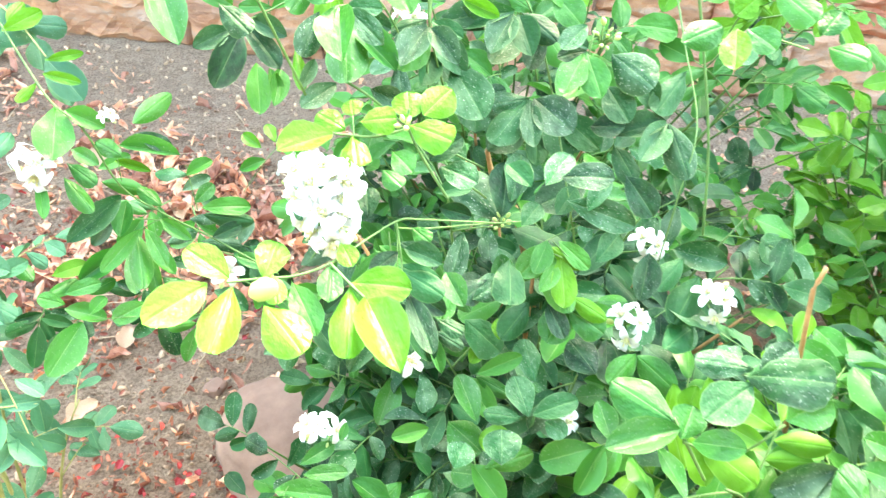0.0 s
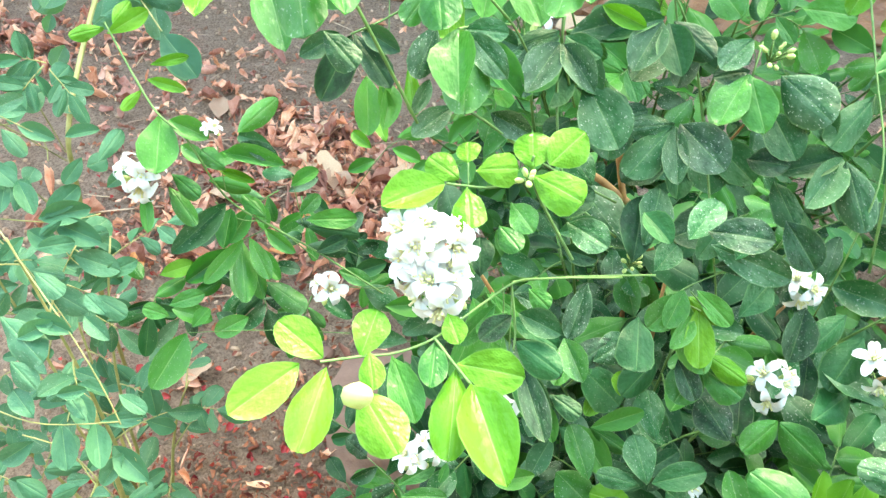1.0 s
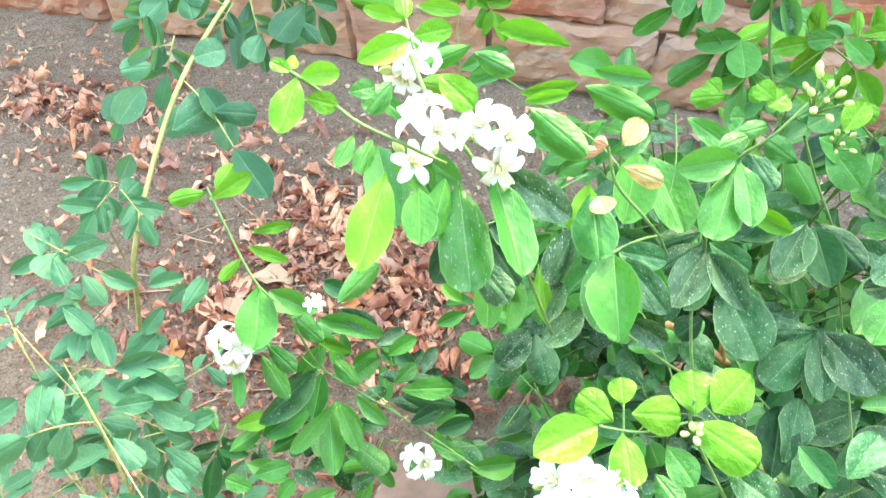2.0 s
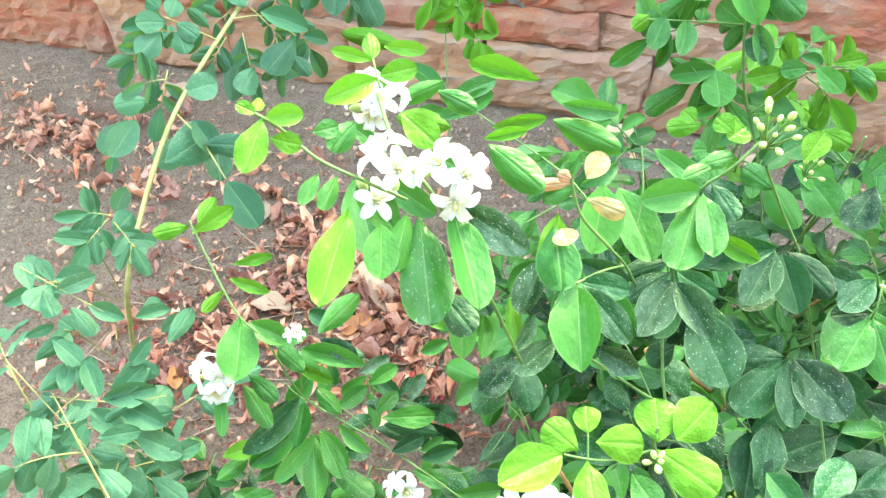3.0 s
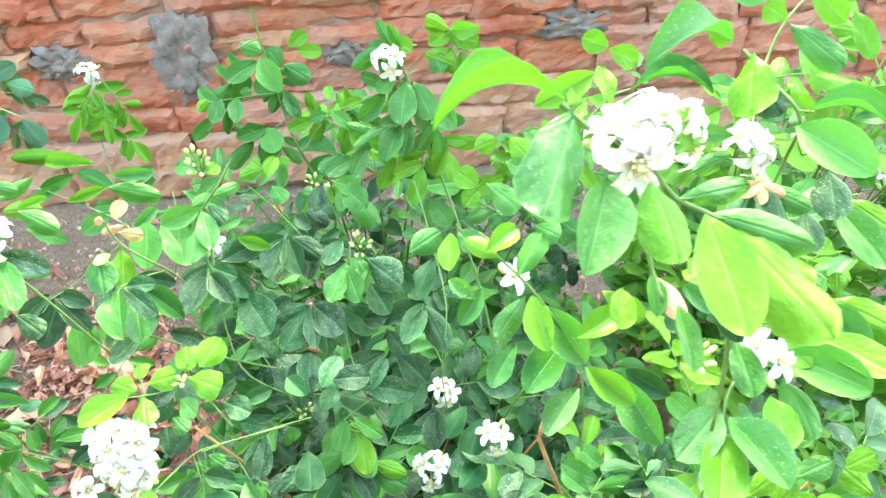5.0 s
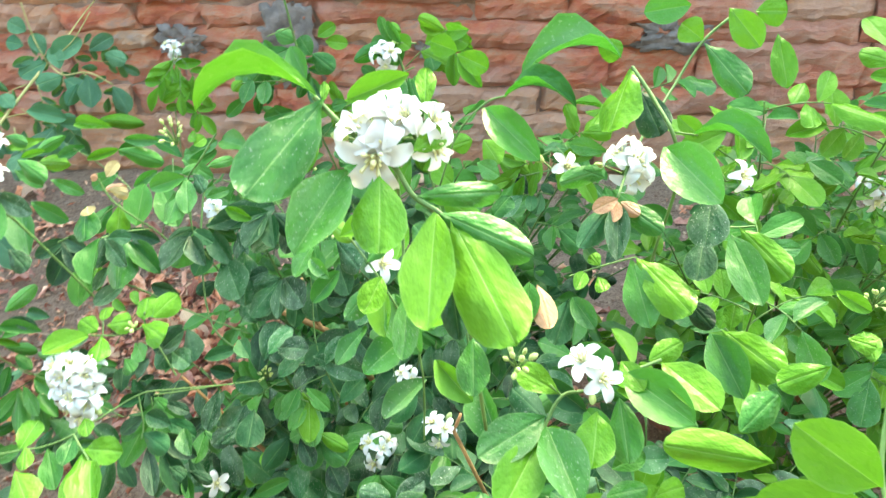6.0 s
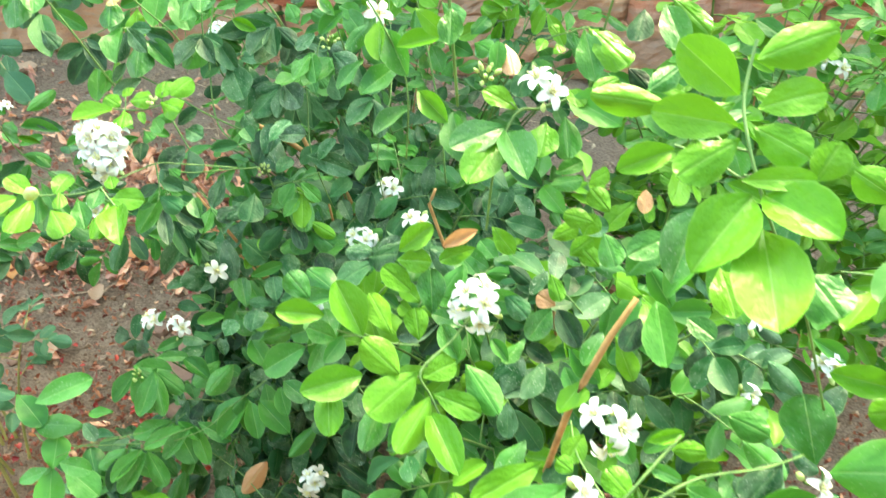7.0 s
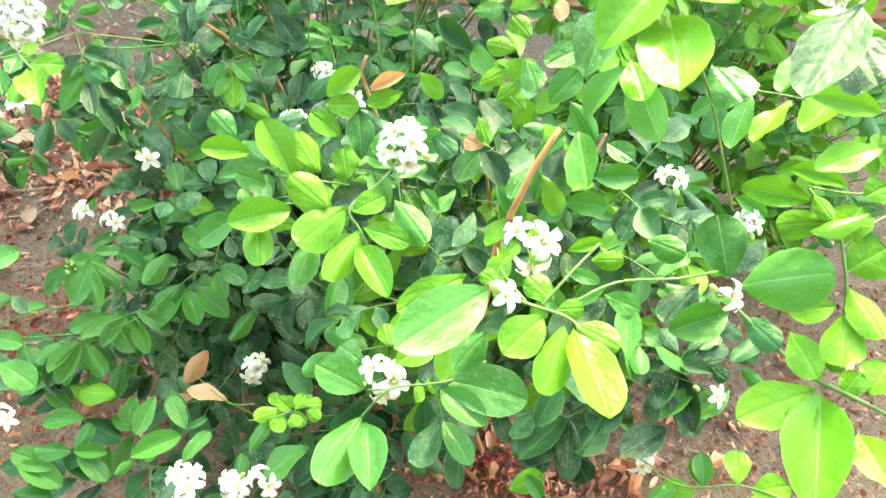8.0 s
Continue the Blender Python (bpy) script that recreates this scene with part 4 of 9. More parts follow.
spray(middle, "mature", (
    ((-0.037, 0.589, 0.747), (-0.044, 0.556, 0.736), 0.62),
    ((-0.028, 0.564, 0.721), (-0.044, 0.548, 0.719), 0.80),
    ((-0.005, 0.603, 0.731), (0.006, 0.548, 0.705), 0.74),
    ((0.05, 0.584, 0.701), (0.018, 0.538, 0.694), 0.56),
    ((0.055, 0.587, 0.696), (0.059, 0.54, 0.682), 0.46),
    ((0.07, 0.595, 0.702), (0.082, 0.548, 0.684), 0.82),
    ((0.051, 0.578, 0.709), (0.02, 0.566, 0.705), 0.40),
    ((0.079, 0.585, 0.699), (0.109, 0.555, 0.691), 0.70),
    ((0.037, 0.63, 0.757), (0.012, 0.588, 0.744), 0.55),
    ((0.051, 0.629, 0.759), (0.045, 0.594, 0.737), 0.52),
    ((0.057, 0.621, 0.76), (0.095, 0.618, 0.749), 0.46),
    ((0.159, 0.558, 0.72), (0.117, 0.54, 0.718), 0.50),
))
spray(middle, "mature", (
    ((0.158, 0.555, 0.722), (0.134, 0.516, 0.709), 0.50),
    ((0.159, 0.55, 0.724), (0.172, 0.506, 0.705), 0.52),
    ((0.136, 0.592, 0.744), (0.148, 0.563, 0.729), 0.60),
    ((0.175, 0.593, 0.748), (0.149, 0.554, 0.732), 0.50),
    ((0.114, 0.58, 0.631), (0.067, 0.554, 0.623), 0.70),
    ((0.092, 0.53, 0.667), (0.076, 0.504, 0.657), 0.60),
    ((0.128, 0.522, 0.689), (0.154, 0.498, 0.669), 0.70),
    ((0.119, 0.549, 0.7), (0.136, 0.52, 0.687), 0.60),
    ((0.047, 0.492, 0.651), (0.062, 0.514, 0.66), 0.70),
    ((0.034, 0.549, 0.608), (-0.008, 0.598, 0.624), 0.70),
    ((-0.001, 0.577, 0.646), (-0.022, 0.598, 0.66), 0.80),
))
spray(middle, "mid", (
    ((-0.178, 0.566, 0.737), (-0.169, 0.528, 0.715), 0.46),
    ((-0.164, 0.55, 0.743), (-0.151, 0.53, 0.728), 0.40),
    ((-0.157, 0.557, 0.739), (-0.155, 0.52, 0.729), 0.40),
    ((-0.134, 0.6, 0.796), (-0.147, 0.567, 0.784), 0.50),
    ((-0.104, 0.552, 0.788), (-0.097, 0.5, 0.772), 0.58),
    ((-0.101, 0.557, 0.781), (-0.063, 0.526, 0.769), 0.46),
    ((-0.044, 0.595, 0.769), (-0.063, 0.552, 0.755), 0.62),
    ((-0.04, 0.605, 0.767), (-0.008, 0.596, 0.754), 0.50),
    ((0.102, 0.622, 0.732), (0.071, 0.573, 0.724), 0.60),
    ((0.098, 0.609, 0.741), (0.121, 0.576, 0.718), 0.60),
))
spray(middle, "fresh", (
    ((-0.12, 0.592, 0.802), (-0.116, 0.558, 0.782), 0.62),
    ((-0.143, 0.553, 0.76), (-0.132, 0.517, 0.751), 0.30),
))
# long shoot reaching out over the soil
twig(middle, 0.0020, (-0.394, 0.59, 0.741), (-0.348, 0.547, 0.699), (-0.32, 0.535, 0.681), (-0.299, 0.531, 0.624), (-0.264, 0.529, 0.597), (-0.224, 0.523, 0.579), (-0.162, 0.505, 0.557))
twig(middle, 0.0010, (-0.287, 0.517, 0.587), (-0.268, 0.527, 0.595))
twig(middle, 0.0010, (-0.298, 0.532, 0.629), (-0.301, 0.544, 0.668))
twig(middle, 0.0010, (-0.238, 0.536, 0.599), (-0.249, 0.557, 0.633))
twig(middle, 0.0008, (-0.186, 0.475, 0.534), (-0.261, 0.461, 0.539), (-0.319, 0.444, 0.544))
spray(middle, "mid", (
    ((-0.344, 0.548, 0.69), (-0.333, 0.503, 0.675), 0.78),
    ((-0.335, 0.543, 0.691), (-0.304, 0.54, 0.681), 0.55),
    ((-0.335, 0.523, 0.652), (-0.309, 0.509, 0.644), 0.50),
    ((-0.341, 0.522, 0.637), (-0.312, 0.498, 0.625), 0.40),
    ((-0.301, 0.537, 0.603), (-0.298, 0.503, 0.591), 0.50),
    ((-0.288, 0.521, 0.584), (-0.311, 0.48, 0.568), 0.32),
    ((-0.294, 0.526, 0.576), (-0.274, 0.473, 0.565), 0.36),
    ((-0.284, 0.524, 0.584), (-0.259, 0.495, 0.569), 0.38),
    ((-0.27, 0.529, 0.592), (-0.24, 0.515, 0.583), 0.38),
    ((-0.305, 0.556, 0.65), (-0.252, 0.551, 0.653), 0.32),
    ((-0.288, 0.558, 0.673), (-0.263, 0.592, 0.686), 0.42),
    ((-0.248, 0.55, 0.627), (-0.229, 0.568, 0.634), 0.50),
))
spray(middle, "mid", (
    ((-0.235, 0.537, 0.602), (-0.193, 0.549, 0.6), 0.42),
    ((-0.24, 0.539, 0.606), (-0.226, 0.555, 0.616), 0.60),
    ((-0.267, 0.53, 0.607), (-0.29, 0.543, 0.619), 0.50),
    ((-0.29, 0.529, 0.659), (-0.319, 0.544, 0.662), 0.50),
    ((-0.358, 0.512, 0.638), (-0.343, 0.48, 0.628), 0.30),
    ((-0.204, 0.516, 0.566), (-0.175, 0.511, 0.562), 0.50),
    ((-0.337, 0.459, 0.559), (-0.31, 0.472, 0.565), 0.50),
    ((-0.322, 0.447, 0.538), (-0.335, 0.398, 0.524), 0.55),
    ((-0.314, 0.448, 0.548), (-0.306, 0.467, 0.552), 0.60),
    ((-0.333, 0.45, 0.557), (-0.356, 0.45, 0.563), 0.60),
    ((-0.272, 0.468, 0.546), (-0.297, 0.45, 0.54), 0.60),
))
spray(middle, "mature", (
    ((-0.305, 0.538, 0.608), (-0.331, 0.483, 0.601), 0.36),
    ((-0.29, 0.562, 0.66), (-0.258, 0.556, 0.652), 0.45),
    ((-0.233, 0.535, 0.596), (-0.189, 0.539, 0.59), 0.38),
    ((-0.223, 0.52, 0.582), (-0.2, 0.538, 0.585), 0.50),
))
spray(middle, "fresh", (
    ((-0.305, 0.543, 0.643), (-0.274, 0.54, 0.637), 0.28),
    ((-0.39, 0.583, 0.736), (-0.365, 0.608, 0.744), 0.42),
    ((-0.394, 0.587, 0.738), (-0.419, 0.575, 0.737), 0.50),
    ((-0.357, 0.575, 0.717), (-0.329, 0.586, 0.721), 0.30),
    ((-0.358, 0.567, 0.709), (-0.325, 0.562, 0.707), 0.30),
    ((-0.36, 0.558, 0.705), (-0.37, 0.539, 0.699), 0.42),
    ((-0.387, 0.59, 0.741), (-0.38, 0.612, 0.749), 0.50),
))
# shoot with two flower heads in the sun
twig(middle, 0.0026, (-0.232, 0.573, 0.889), (-0.21, 0.529, 0.89), (-0.181, 0.502, 0.878), (-0.16, 0.504, 0.831), (-0.128, 0.507, 0.749))
twig(middle, 0.002, (-0.275, 0.506, 0.915), (-0.262, 0.507, 0.906), (-0.243, 0.501, 0.896), (-0.22, 0.498, 0.889), (-0.196, 0.499, 0.879))
twig(middle, 0.0016, (-0.231, 0.575, 0.892), (-0.239, 0.59, 0.901))
fan(middle, "fresh", (
    ((-0.222, 0.483, 0.881), (-0.222, 0.433, 0.869), 0.41, (0.29, -0.55, 0.78)),
    ((-0.165, 0.542, 0.891), (-0.143, 0.549, 0.895), 0.31, (0.11, -0.71, 0.7)),
    ((-0.211, 0.547, 0.897), (-0.189, 0.535, 0.889), 0.67, (0.22, -0.69, 0.69)),
    ((-0.232, 0.578, 0.898), (-0.212, 0.587, 0.901), 0.63, (0.25, -0.73, 0.64)),
    ((-0.234, 0.577, 0.896), (-0.255, 0.549, 0.897), 0.45, (0.3, -0.7, 0.65)),
    ((-0.239, 0.59, 0.901), (-0.245, 0.606, 0.91), 0.55, (0.29, -0.74, 0.61)),
    ((-0.235, 0.6, 0.904), (-0.21, 0.601, 0.904), 0.38, (0.25, -0.75, 0.62)),
    ((-0.239, 0.59, 0.9), (-0.262, 0.585, 0.907), 0.35, (0.31, -0.72, 0.62)),
    ((-0.271, 0.506, 0.912), (-0.271, 0.477, 0.903), 0.52, (0.4, -0.61, 0.68)),
    ((-0.27, 0.507, 0.913), (-0.253, 0.515, 0.912), 0.62, (0.37, -0.65, 0.66)),
))
fan(middle, "fresh", (
    ((-0.267, 0.502, 0.904), (-0.251, 0.502, 0.902), 0.70, (0.37, -0.63, 0.69)),
    ((-0.274, 0.506, 0.915), (-0.285, 0.508, 0.918), 0.65, (0.42, -0.63, 0.65)),
    ((-0.274, 0.507, 0.916), (-0.277, 0.519, 0.917), 0.50, (0.41, -0.64, 0.65)),
))
fan(middle, "mid", (
    ((-0.207, 0.487, 0.871), (-0.2, 0.459, 0.862), 0.60, (0.24, -0.57, 0.79)),
    ((-0.189, 0.495, 0.873), (-0.172, 0.444, 0.854), 0.48, (0.19, -0.57, 0.8)),
    ((-0.195, 0.494, 0.874), (-0.195, 0.464, 0.865), 0.51, (0.22, -0.58, 0.78)),
    ((-0.172, 0.494, 0.882), (-0.148, 0.448, 0.866), 0.44, (0.57, -0.45, 0.68)),
    ((-0.161, 0.533, 0.895), (-0.13, 0.513, 0.888), 0.49, (0.1, -0.69, 0.72)),
    ((-0.231, 0.53, 0.9), (-0.238, 0.51, 0.896), 0.64, (0.3, -0.66, 0.69)),
    ((-0.234, 0.502, 0.885), (-0.236, 0.483, 0.88), 0.51, (0.31, -0.6, 0.73)),
    ((-0.243, 0.5, 0.887), (-0.246, 0.481, 0.883), 0.44, (0.33, -0.6, 0.73)),
    ((-0.248, 0.511, 0.904), (-0.236, 0.518, 0.905), 0.72, (0.33, -0.65, 0.68)),
    ((-0.199, 0.492, 0.858), (-0.223, 0.505, 0.882), 0.52, (0.25, -0.61, 0.75)),
))
fan(middle, "mid", (
    ((-0.197, 0.575, 0.895), (-0.174, 0.566, 0.892), 0.51, (0.18, -0.72, 0.67)),
))
fan(middle, "mature", (
    ((-0.171, 0.499, 0.88), (-0.132, 0.484, 0.871), 0.45, (0.12, -0.62, 0.77)),
    ((-0.178, 0.491, 0.823), (-0.155, 0.473, 0.815), 0.64, (0.14, -0.53, 0.84)),
))
# shoot with pinkish young leaves and dusty leaf fans
twig(middle, 0.0022, (-0.116, 0.568, 0.851), (-0.107, 0.563, 0.829), (-0.087, 0.559, 0.81), (-0.071, 0.564, 0.787), (-0.049, 0.57, 0.739))
twig(middle, 0.0022, (-0.004, 0.612, 0.876), (-0.023, 0.599, 0.852), (-0.038, 0.595, 0.834), (-0.043, 0.593, 0.807), (-0.041, 0.576, 0.774), (-0.026, 0.577, 0.722))
twig(middle, 0.002, (0.002, 0.622, 0.838), (0.023, 0.627, 0.802), (0.045, 0.619, 0.769), (0.067, 0.606, 0.719))
twig(middle, 0.0018, (0.093, 0.604, 0.774), (0.089, 0.585, 0.76), (0.087, 0.585, 0.722))
twig(middle, 0.0018, (-0.104, 0.521, 0.814), (-0.089, 0.542, 0.806), (-0.076, 0.559, 0.796))
fan(middle, "pink", (
    ((-0.107, 0.569, 0.852), (-0.099, 0.583, 0.862), 0.77, (-0.01, -0.7, 0.72)),
    ((-0.105, 0.562, 0.843), (-0.083, 0.554, 0.842), 0.54, (-0.03, -0.66, 0.75)),
    ((-0.117, 0.538, 0.839), (-0.112, 0.529, 0.836), 1.44, (0.02, -0.63, 0.78)),
))
fan(middle, "old", (
    ((-0.116, 0.568, 0.851), (-0.124, 0.569, 0.853), 1.00, (0.03, -0.68, 0.73)),
))
fan(middle, "mid", (
    ((-0.121, 0.542, 0.836), (-0.112, 0.505, 0.827), 0.67, (0.02, -0.61, 0.79)),
    ((-0.103, 0.517, 0.816), (-0.097, 0.468, 0.807), 0.57, (-0.45, -0.52, 0.73)),
    ((-0.039, 0.591, 0.838), (-0.073, 0.579, 0.833), 0.57, (-0.1, -0.68, 0.73)),
    ((-0.039, 0.59, 0.836), (-0.048, 0.543, 0.818), 0.50, (-0.13, -0.65, 0.75)),
    ((-0.037, 0.59, 0.837), (-0.027, 0.552, 0.825), 0.49, (0.3, -0.61, 0.74)),
    ((-0.049, 0.603, 0.834), (-0.032, 0.612, 0.841), 0.65, (-0.13, -0.7, 0.71)),
    ((0.084, 0.577, 0.764), (0.067, 0.546, 0.749), 0.66, (-0.32, -0.53, 0.78)),
    ((0.086, 0.577, 0.765), (0.094, 0.537, 0.753), 0.58, (-0.35, -0.52, 0.78)),
    ((-0.037, 0.614, 0.851), (-0.046, 0.614, 0.85), 1.47, (-0.13, -0.72, 0.69)),
))
fan(middle, "mature", (
    ((-0.1, 0.521, 0.814), (-0.072, 0.491, 0.807), 0.43, (-0.04, -0.56, 0.83)),
    ((-0.101, 0.526, 0.811), (-0.074, 0.521, 0.815), 0.59, (-0.04, -0.59, 0.81)),
    ((-0.032, 0.597, 0.839), (-0.017, 0.576, 0.832), 0.60, (-0.17, -0.67, 0.72)),
    ((-0.043, 0.568, 0.78), (-0.06, 0.529, 0.768), 0.56, (-0.11, -0.57, 0.82)),
    ((-0.041, 0.568, 0.78), (-0.018, 0.534, 0.773), 0.49, (-0.15, -0.57, 0.81)),
    ((-0.044, 0.575, 0.78), (-0.068, 0.555, 0.771), 0.55, (-0.1, -0.59, 0.8)),
    ((-0.04, 0.576, 0.781), (-0.015, 0.561, 0.778), 0.57, (-0.15, -0.59, 0.79)),
    ((-0.02, 0.586, 0.738), (0.006, 0.536, 0.727), 0.67, (-0.18, -0.53, 0.83)),
    ((0.027, 0.618, 0.776), (-0.025, 0.607, 0.765), 0.43, (-0.19, -0.62, 0.76)),
    ((0.026, 0.616, 0.774), (0.009, 0.578, 0.758), 0.59, (-0.22, -0.6, 0.77)),
))
fan(middle, "mature", (
    ((0.031, 0.615, 0.774), (0.042, 0.576, 0.76), 0.60, (-0.26, -0.59, 0.77)),
    ((0.034, 0.616, 0.776), (0.06, 0.587, 0.771), 0.58, (-0.27, -0.6, 0.75)),
    ((0.045, 0.567, 0.725), (0.012, 0.564, 0.719), 0.58, (-0.23, -0.52, 0.82)),
    ((0.045, 0.566, 0.724), (0.016, 0.53, 0.706), 0.56, (-0.24, -0.49, 0.84)),
    ((0.046, 0.566, 0.724), (0.049, 0.523, 0.71), 0.43, (-0.27, -0.48, 0.83)),
    ((0.049, 0.567, 0.726), (0.077, 0.527, 0.724), 0.69, (-0.29, -0.49, 0.82)),
    ((0.086, 0.583, 0.764), (0.063, 0.581, 0.759), 0.68, (-0.32, -0.56, 0.77)),
    ((0.085, 0.598, 0.779), (0.066, 0.58, 0.766), 0.68, (-0.32, -0.58, 0.75)),
    ((0.072, 0.63, 0.828), (0.059, 0.609, 0.811), 0.81, (-0.31, -0.65, 0.69)),
    ((0.108, 0.585, 0.762), (0.133, 0.545, 0.761), 0.72, (-0.39, -0.52, 0.76)),
))
fan(middle, "mature", (
    ((0.025, 0.479, 0.722), (0.041, 0.456, 0.724), 0.62, (-0.26, -0.39, 0.88)),
    ((0.055, 0.469, 0.713), (0.073, 0.496, 0.725), 0.61, (-0.31, -0.4, 0.86)),
    ((0.065, 0.473, 0.719), (0.098, 0.458, 0.736), 0.61, (-0.34, -0.38, 0.86)),
    ((0.108, 0.576, 0.738), (0.123, 0.54, 0.729), 0.68, (-0.37, -0.49, 0.79)),
    ((0.097, 0.553, 0.713), (0.12, 0.538, 0.725), 0.80, (-0.36, -0.47, 0.81)),
    ((0.004, 0.577, 0.715), (0.026, 0.581, 0.724), 0.71, (-0.21, -0.54, 0.82)),
))
fan(middle, "fresh", (
    ((0.022, 0.622, 0.846), (0.031, 0.635, 0.86), 0.77, (-0.26, -0.71, 0.66)),
    ((-0.029, 0.609, 0.864), (-0.019, 0.617, 0.869), 1.27, (-0.17, -0.73, 0.66)),
    ((-0.026, 0.611, 0.868), (-0.037, 0.621, 0.871), 0.87, (-0.15, -0.74, 0.66)),
))
# tall shoot before the wall
twig(back, 0.003, (0.001, 0.887, 0.907), (0.006, 0.885, 0.852), (0.02, 0.86, 0.782), (0.03, 0.84, 0.749), (0.055, 0.815, 0.696), (0.083, 0.794, 0.61))
twig(back, 0.0018, (0.013, 0.864, 0.808), (-0.022, 0.863, 0.807), (-0.073, 0.86, 0.805))
twig(back, 0.0016, (0.037, 0.833, 0.739), (0.073, 0.844, 0.78), (0.104, 0.845, 0.79))
twig(back, 0.0016, (0.002, 0.893, 0.868), (-0.028, 0.879, 0.861))
fan(back, "mid", (
    ((-0, 0.883, 0.846), (0.021, 0.847, 0.82), 0.60, (-0.03, -0.82, 0.57)),
    ((-0.003, 0.882, 0.843), (-0.042, 0.863, 0.831), 0.59, (0.01, -0.82, 0.57)),
    ((0.006, 0.885, 0.852), (-0.022, 0.895, 0.862), 0.71, (-0, -0.84, 0.54)),
    ((0.028, 0.878, 0.838), (0.057, 0.858, 0.825), 0.75, (-0.06, -0.82, 0.57)),
    ((0.013, 0.864, 0.808), (-0.011, 0.875, 0.82), 0.83, (-0.01, -0.81, 0.59)),
    ((-0.054, 0.863, 0.809), (-0.062, 0.835, 0.791), 0.60, (0.06, -0.79, 0.61)),
    ((-0.035, 0.863, 0.807), (-0.036, 0.835, 0.788), 0.58, (0.03, -0.79, 0.61)),
    ((-0.023, 0.863, 0.807), (-0.021, 0.873, 0.816), 1.07, (0.01, -0.81, 0.59)),
    ((-0.002, 0.848, 0.771), (0.006, 0.819, 0.752), 0.85, (-0.01, -0.76, 0.65)),
    ((-0.002, 0.848, 0.771), (-0.041, 0.839, 0.765), 0.49, (0.01, -0.77, 0.64)),
))
fan(back, "mid", (
    ((0.025, 0.882, 0.833), (0.009, 0.897, 0.853), 0.90, (-0.03, -0.83, 0.55)),
    ((0.073, 0.846, 0.784), (0.051, 0.845, 0.779), 0.76, (-0.09, -0.78, 0.62)),
    ((0.079, 0.846, 0.786), (0.101, 0.826, 0.776), 0.59, (-0.12, -0.77, 0.63)),
    ((0.104, 0.845, 0.79), (0.123, 0.828, 0.785), 0.67, (-0.15, -0.77, 0.62)),
    ((0.081, 0.781, 0.722), (0.108, 0.743, 0.711), 0.67, (-0.13, -0.69, 0.71)),
    ((0.073, 0.784, 0.725), (0.104, 0.766, 0.723), 0.71, (-0.12, -0.71, 0.7)),
    ((-0.002, 0.788, 0.724), (0.012, 0.768, 0.713), 0.87, (-0.02, -0.71, 0.7)),
    ((0.061, 0.771, 0.705), (0.033, 0.782, 0.717), 0.71, (-0.07, -0.7, 0.71)),
))
fan(back, "fresh", (
    ((-0.067, 0.862, 0.808), (-0.08, 0.851, 0.8), 0.83, (0.08, -0.8, 0.6)),
    ((0.046, 0.884, 0.852), (0.076, 0.88, 0.85), 0.64, (-0.09, -0.83, 0.55)),
    ((0.036, 0.887, 0.857), (0.06, 0.891, 0.871), 0.70, (-0.07, -0.84, 0.54)),
    ((0.091, 0.847, 0.789), (0.117, 0.848, 0.798), 0.54, (-0.14, -0.78, 0.61)),
    ((-0.007, 0.801, 0.743), (-0.038, 0.793, 0.741), 0.59, (0.01, -0.74, 0.68)),
    ((-0.014, 0.802, 0.744), (-0.026, 0.811, 0.749), 1.07, (0.01, -0.74, 0.67)),
    ((0.092, 0.809, 0.747), (0.115, 0.796, 0.743), 0.73, (-0.14, -0.73, 0.67)),
    ((0.155, 0.739, 0.753), (0.137, 0.741, 0.749), 1.01, (-0.2, -0.7, 0.69)),
    ((0.011, 0.807, 0.752), (0.02, 0.796, 0.745), 0.93, (-0.03, -0.74, 0.67)),
))
fan(back, "mature", (
    ((0.018, 0.862, 0.795), (0.04, 0.852, 0.789), 1.03, (-0.05, -0.79, 0.61)),
    ((0.155, 0.739, 0.753), (0.176, 0.74, 0.762), 0.77, (-0.22, -0.7, 0.68)),
))
# second tall shoot before the wall
twig(back, 0.0032, (0.161, 0.752, 0.896), (0.172, 0.738, 0.863), (0.186, 0.706, 0.809), (0.209, 0.669, 0.736), (0.231, 0.626, 0.654), (0.243, 0.589, 0.574))
twig(back, 0.0018, (0.183, 0.717, 0.824), (0.155, 0.72, 0.835), (0.125, 0.722, 0.827))
twig(back, 0.0016, (0.17, 0.747, 0.881), (0.193, 0.746, 0.904))
twig(back, 0.002, (0.207, 0.658, 0.738), (0.205, 0.604, 0.771), (0.217, 0.565, 0.797), (0.226, 0.518, 0.814))
twig(back, 0.0018, (0.22, 0.651, 0.752), (0.228, 0.643, 0.797), (0.242, 0.634, 0.829))
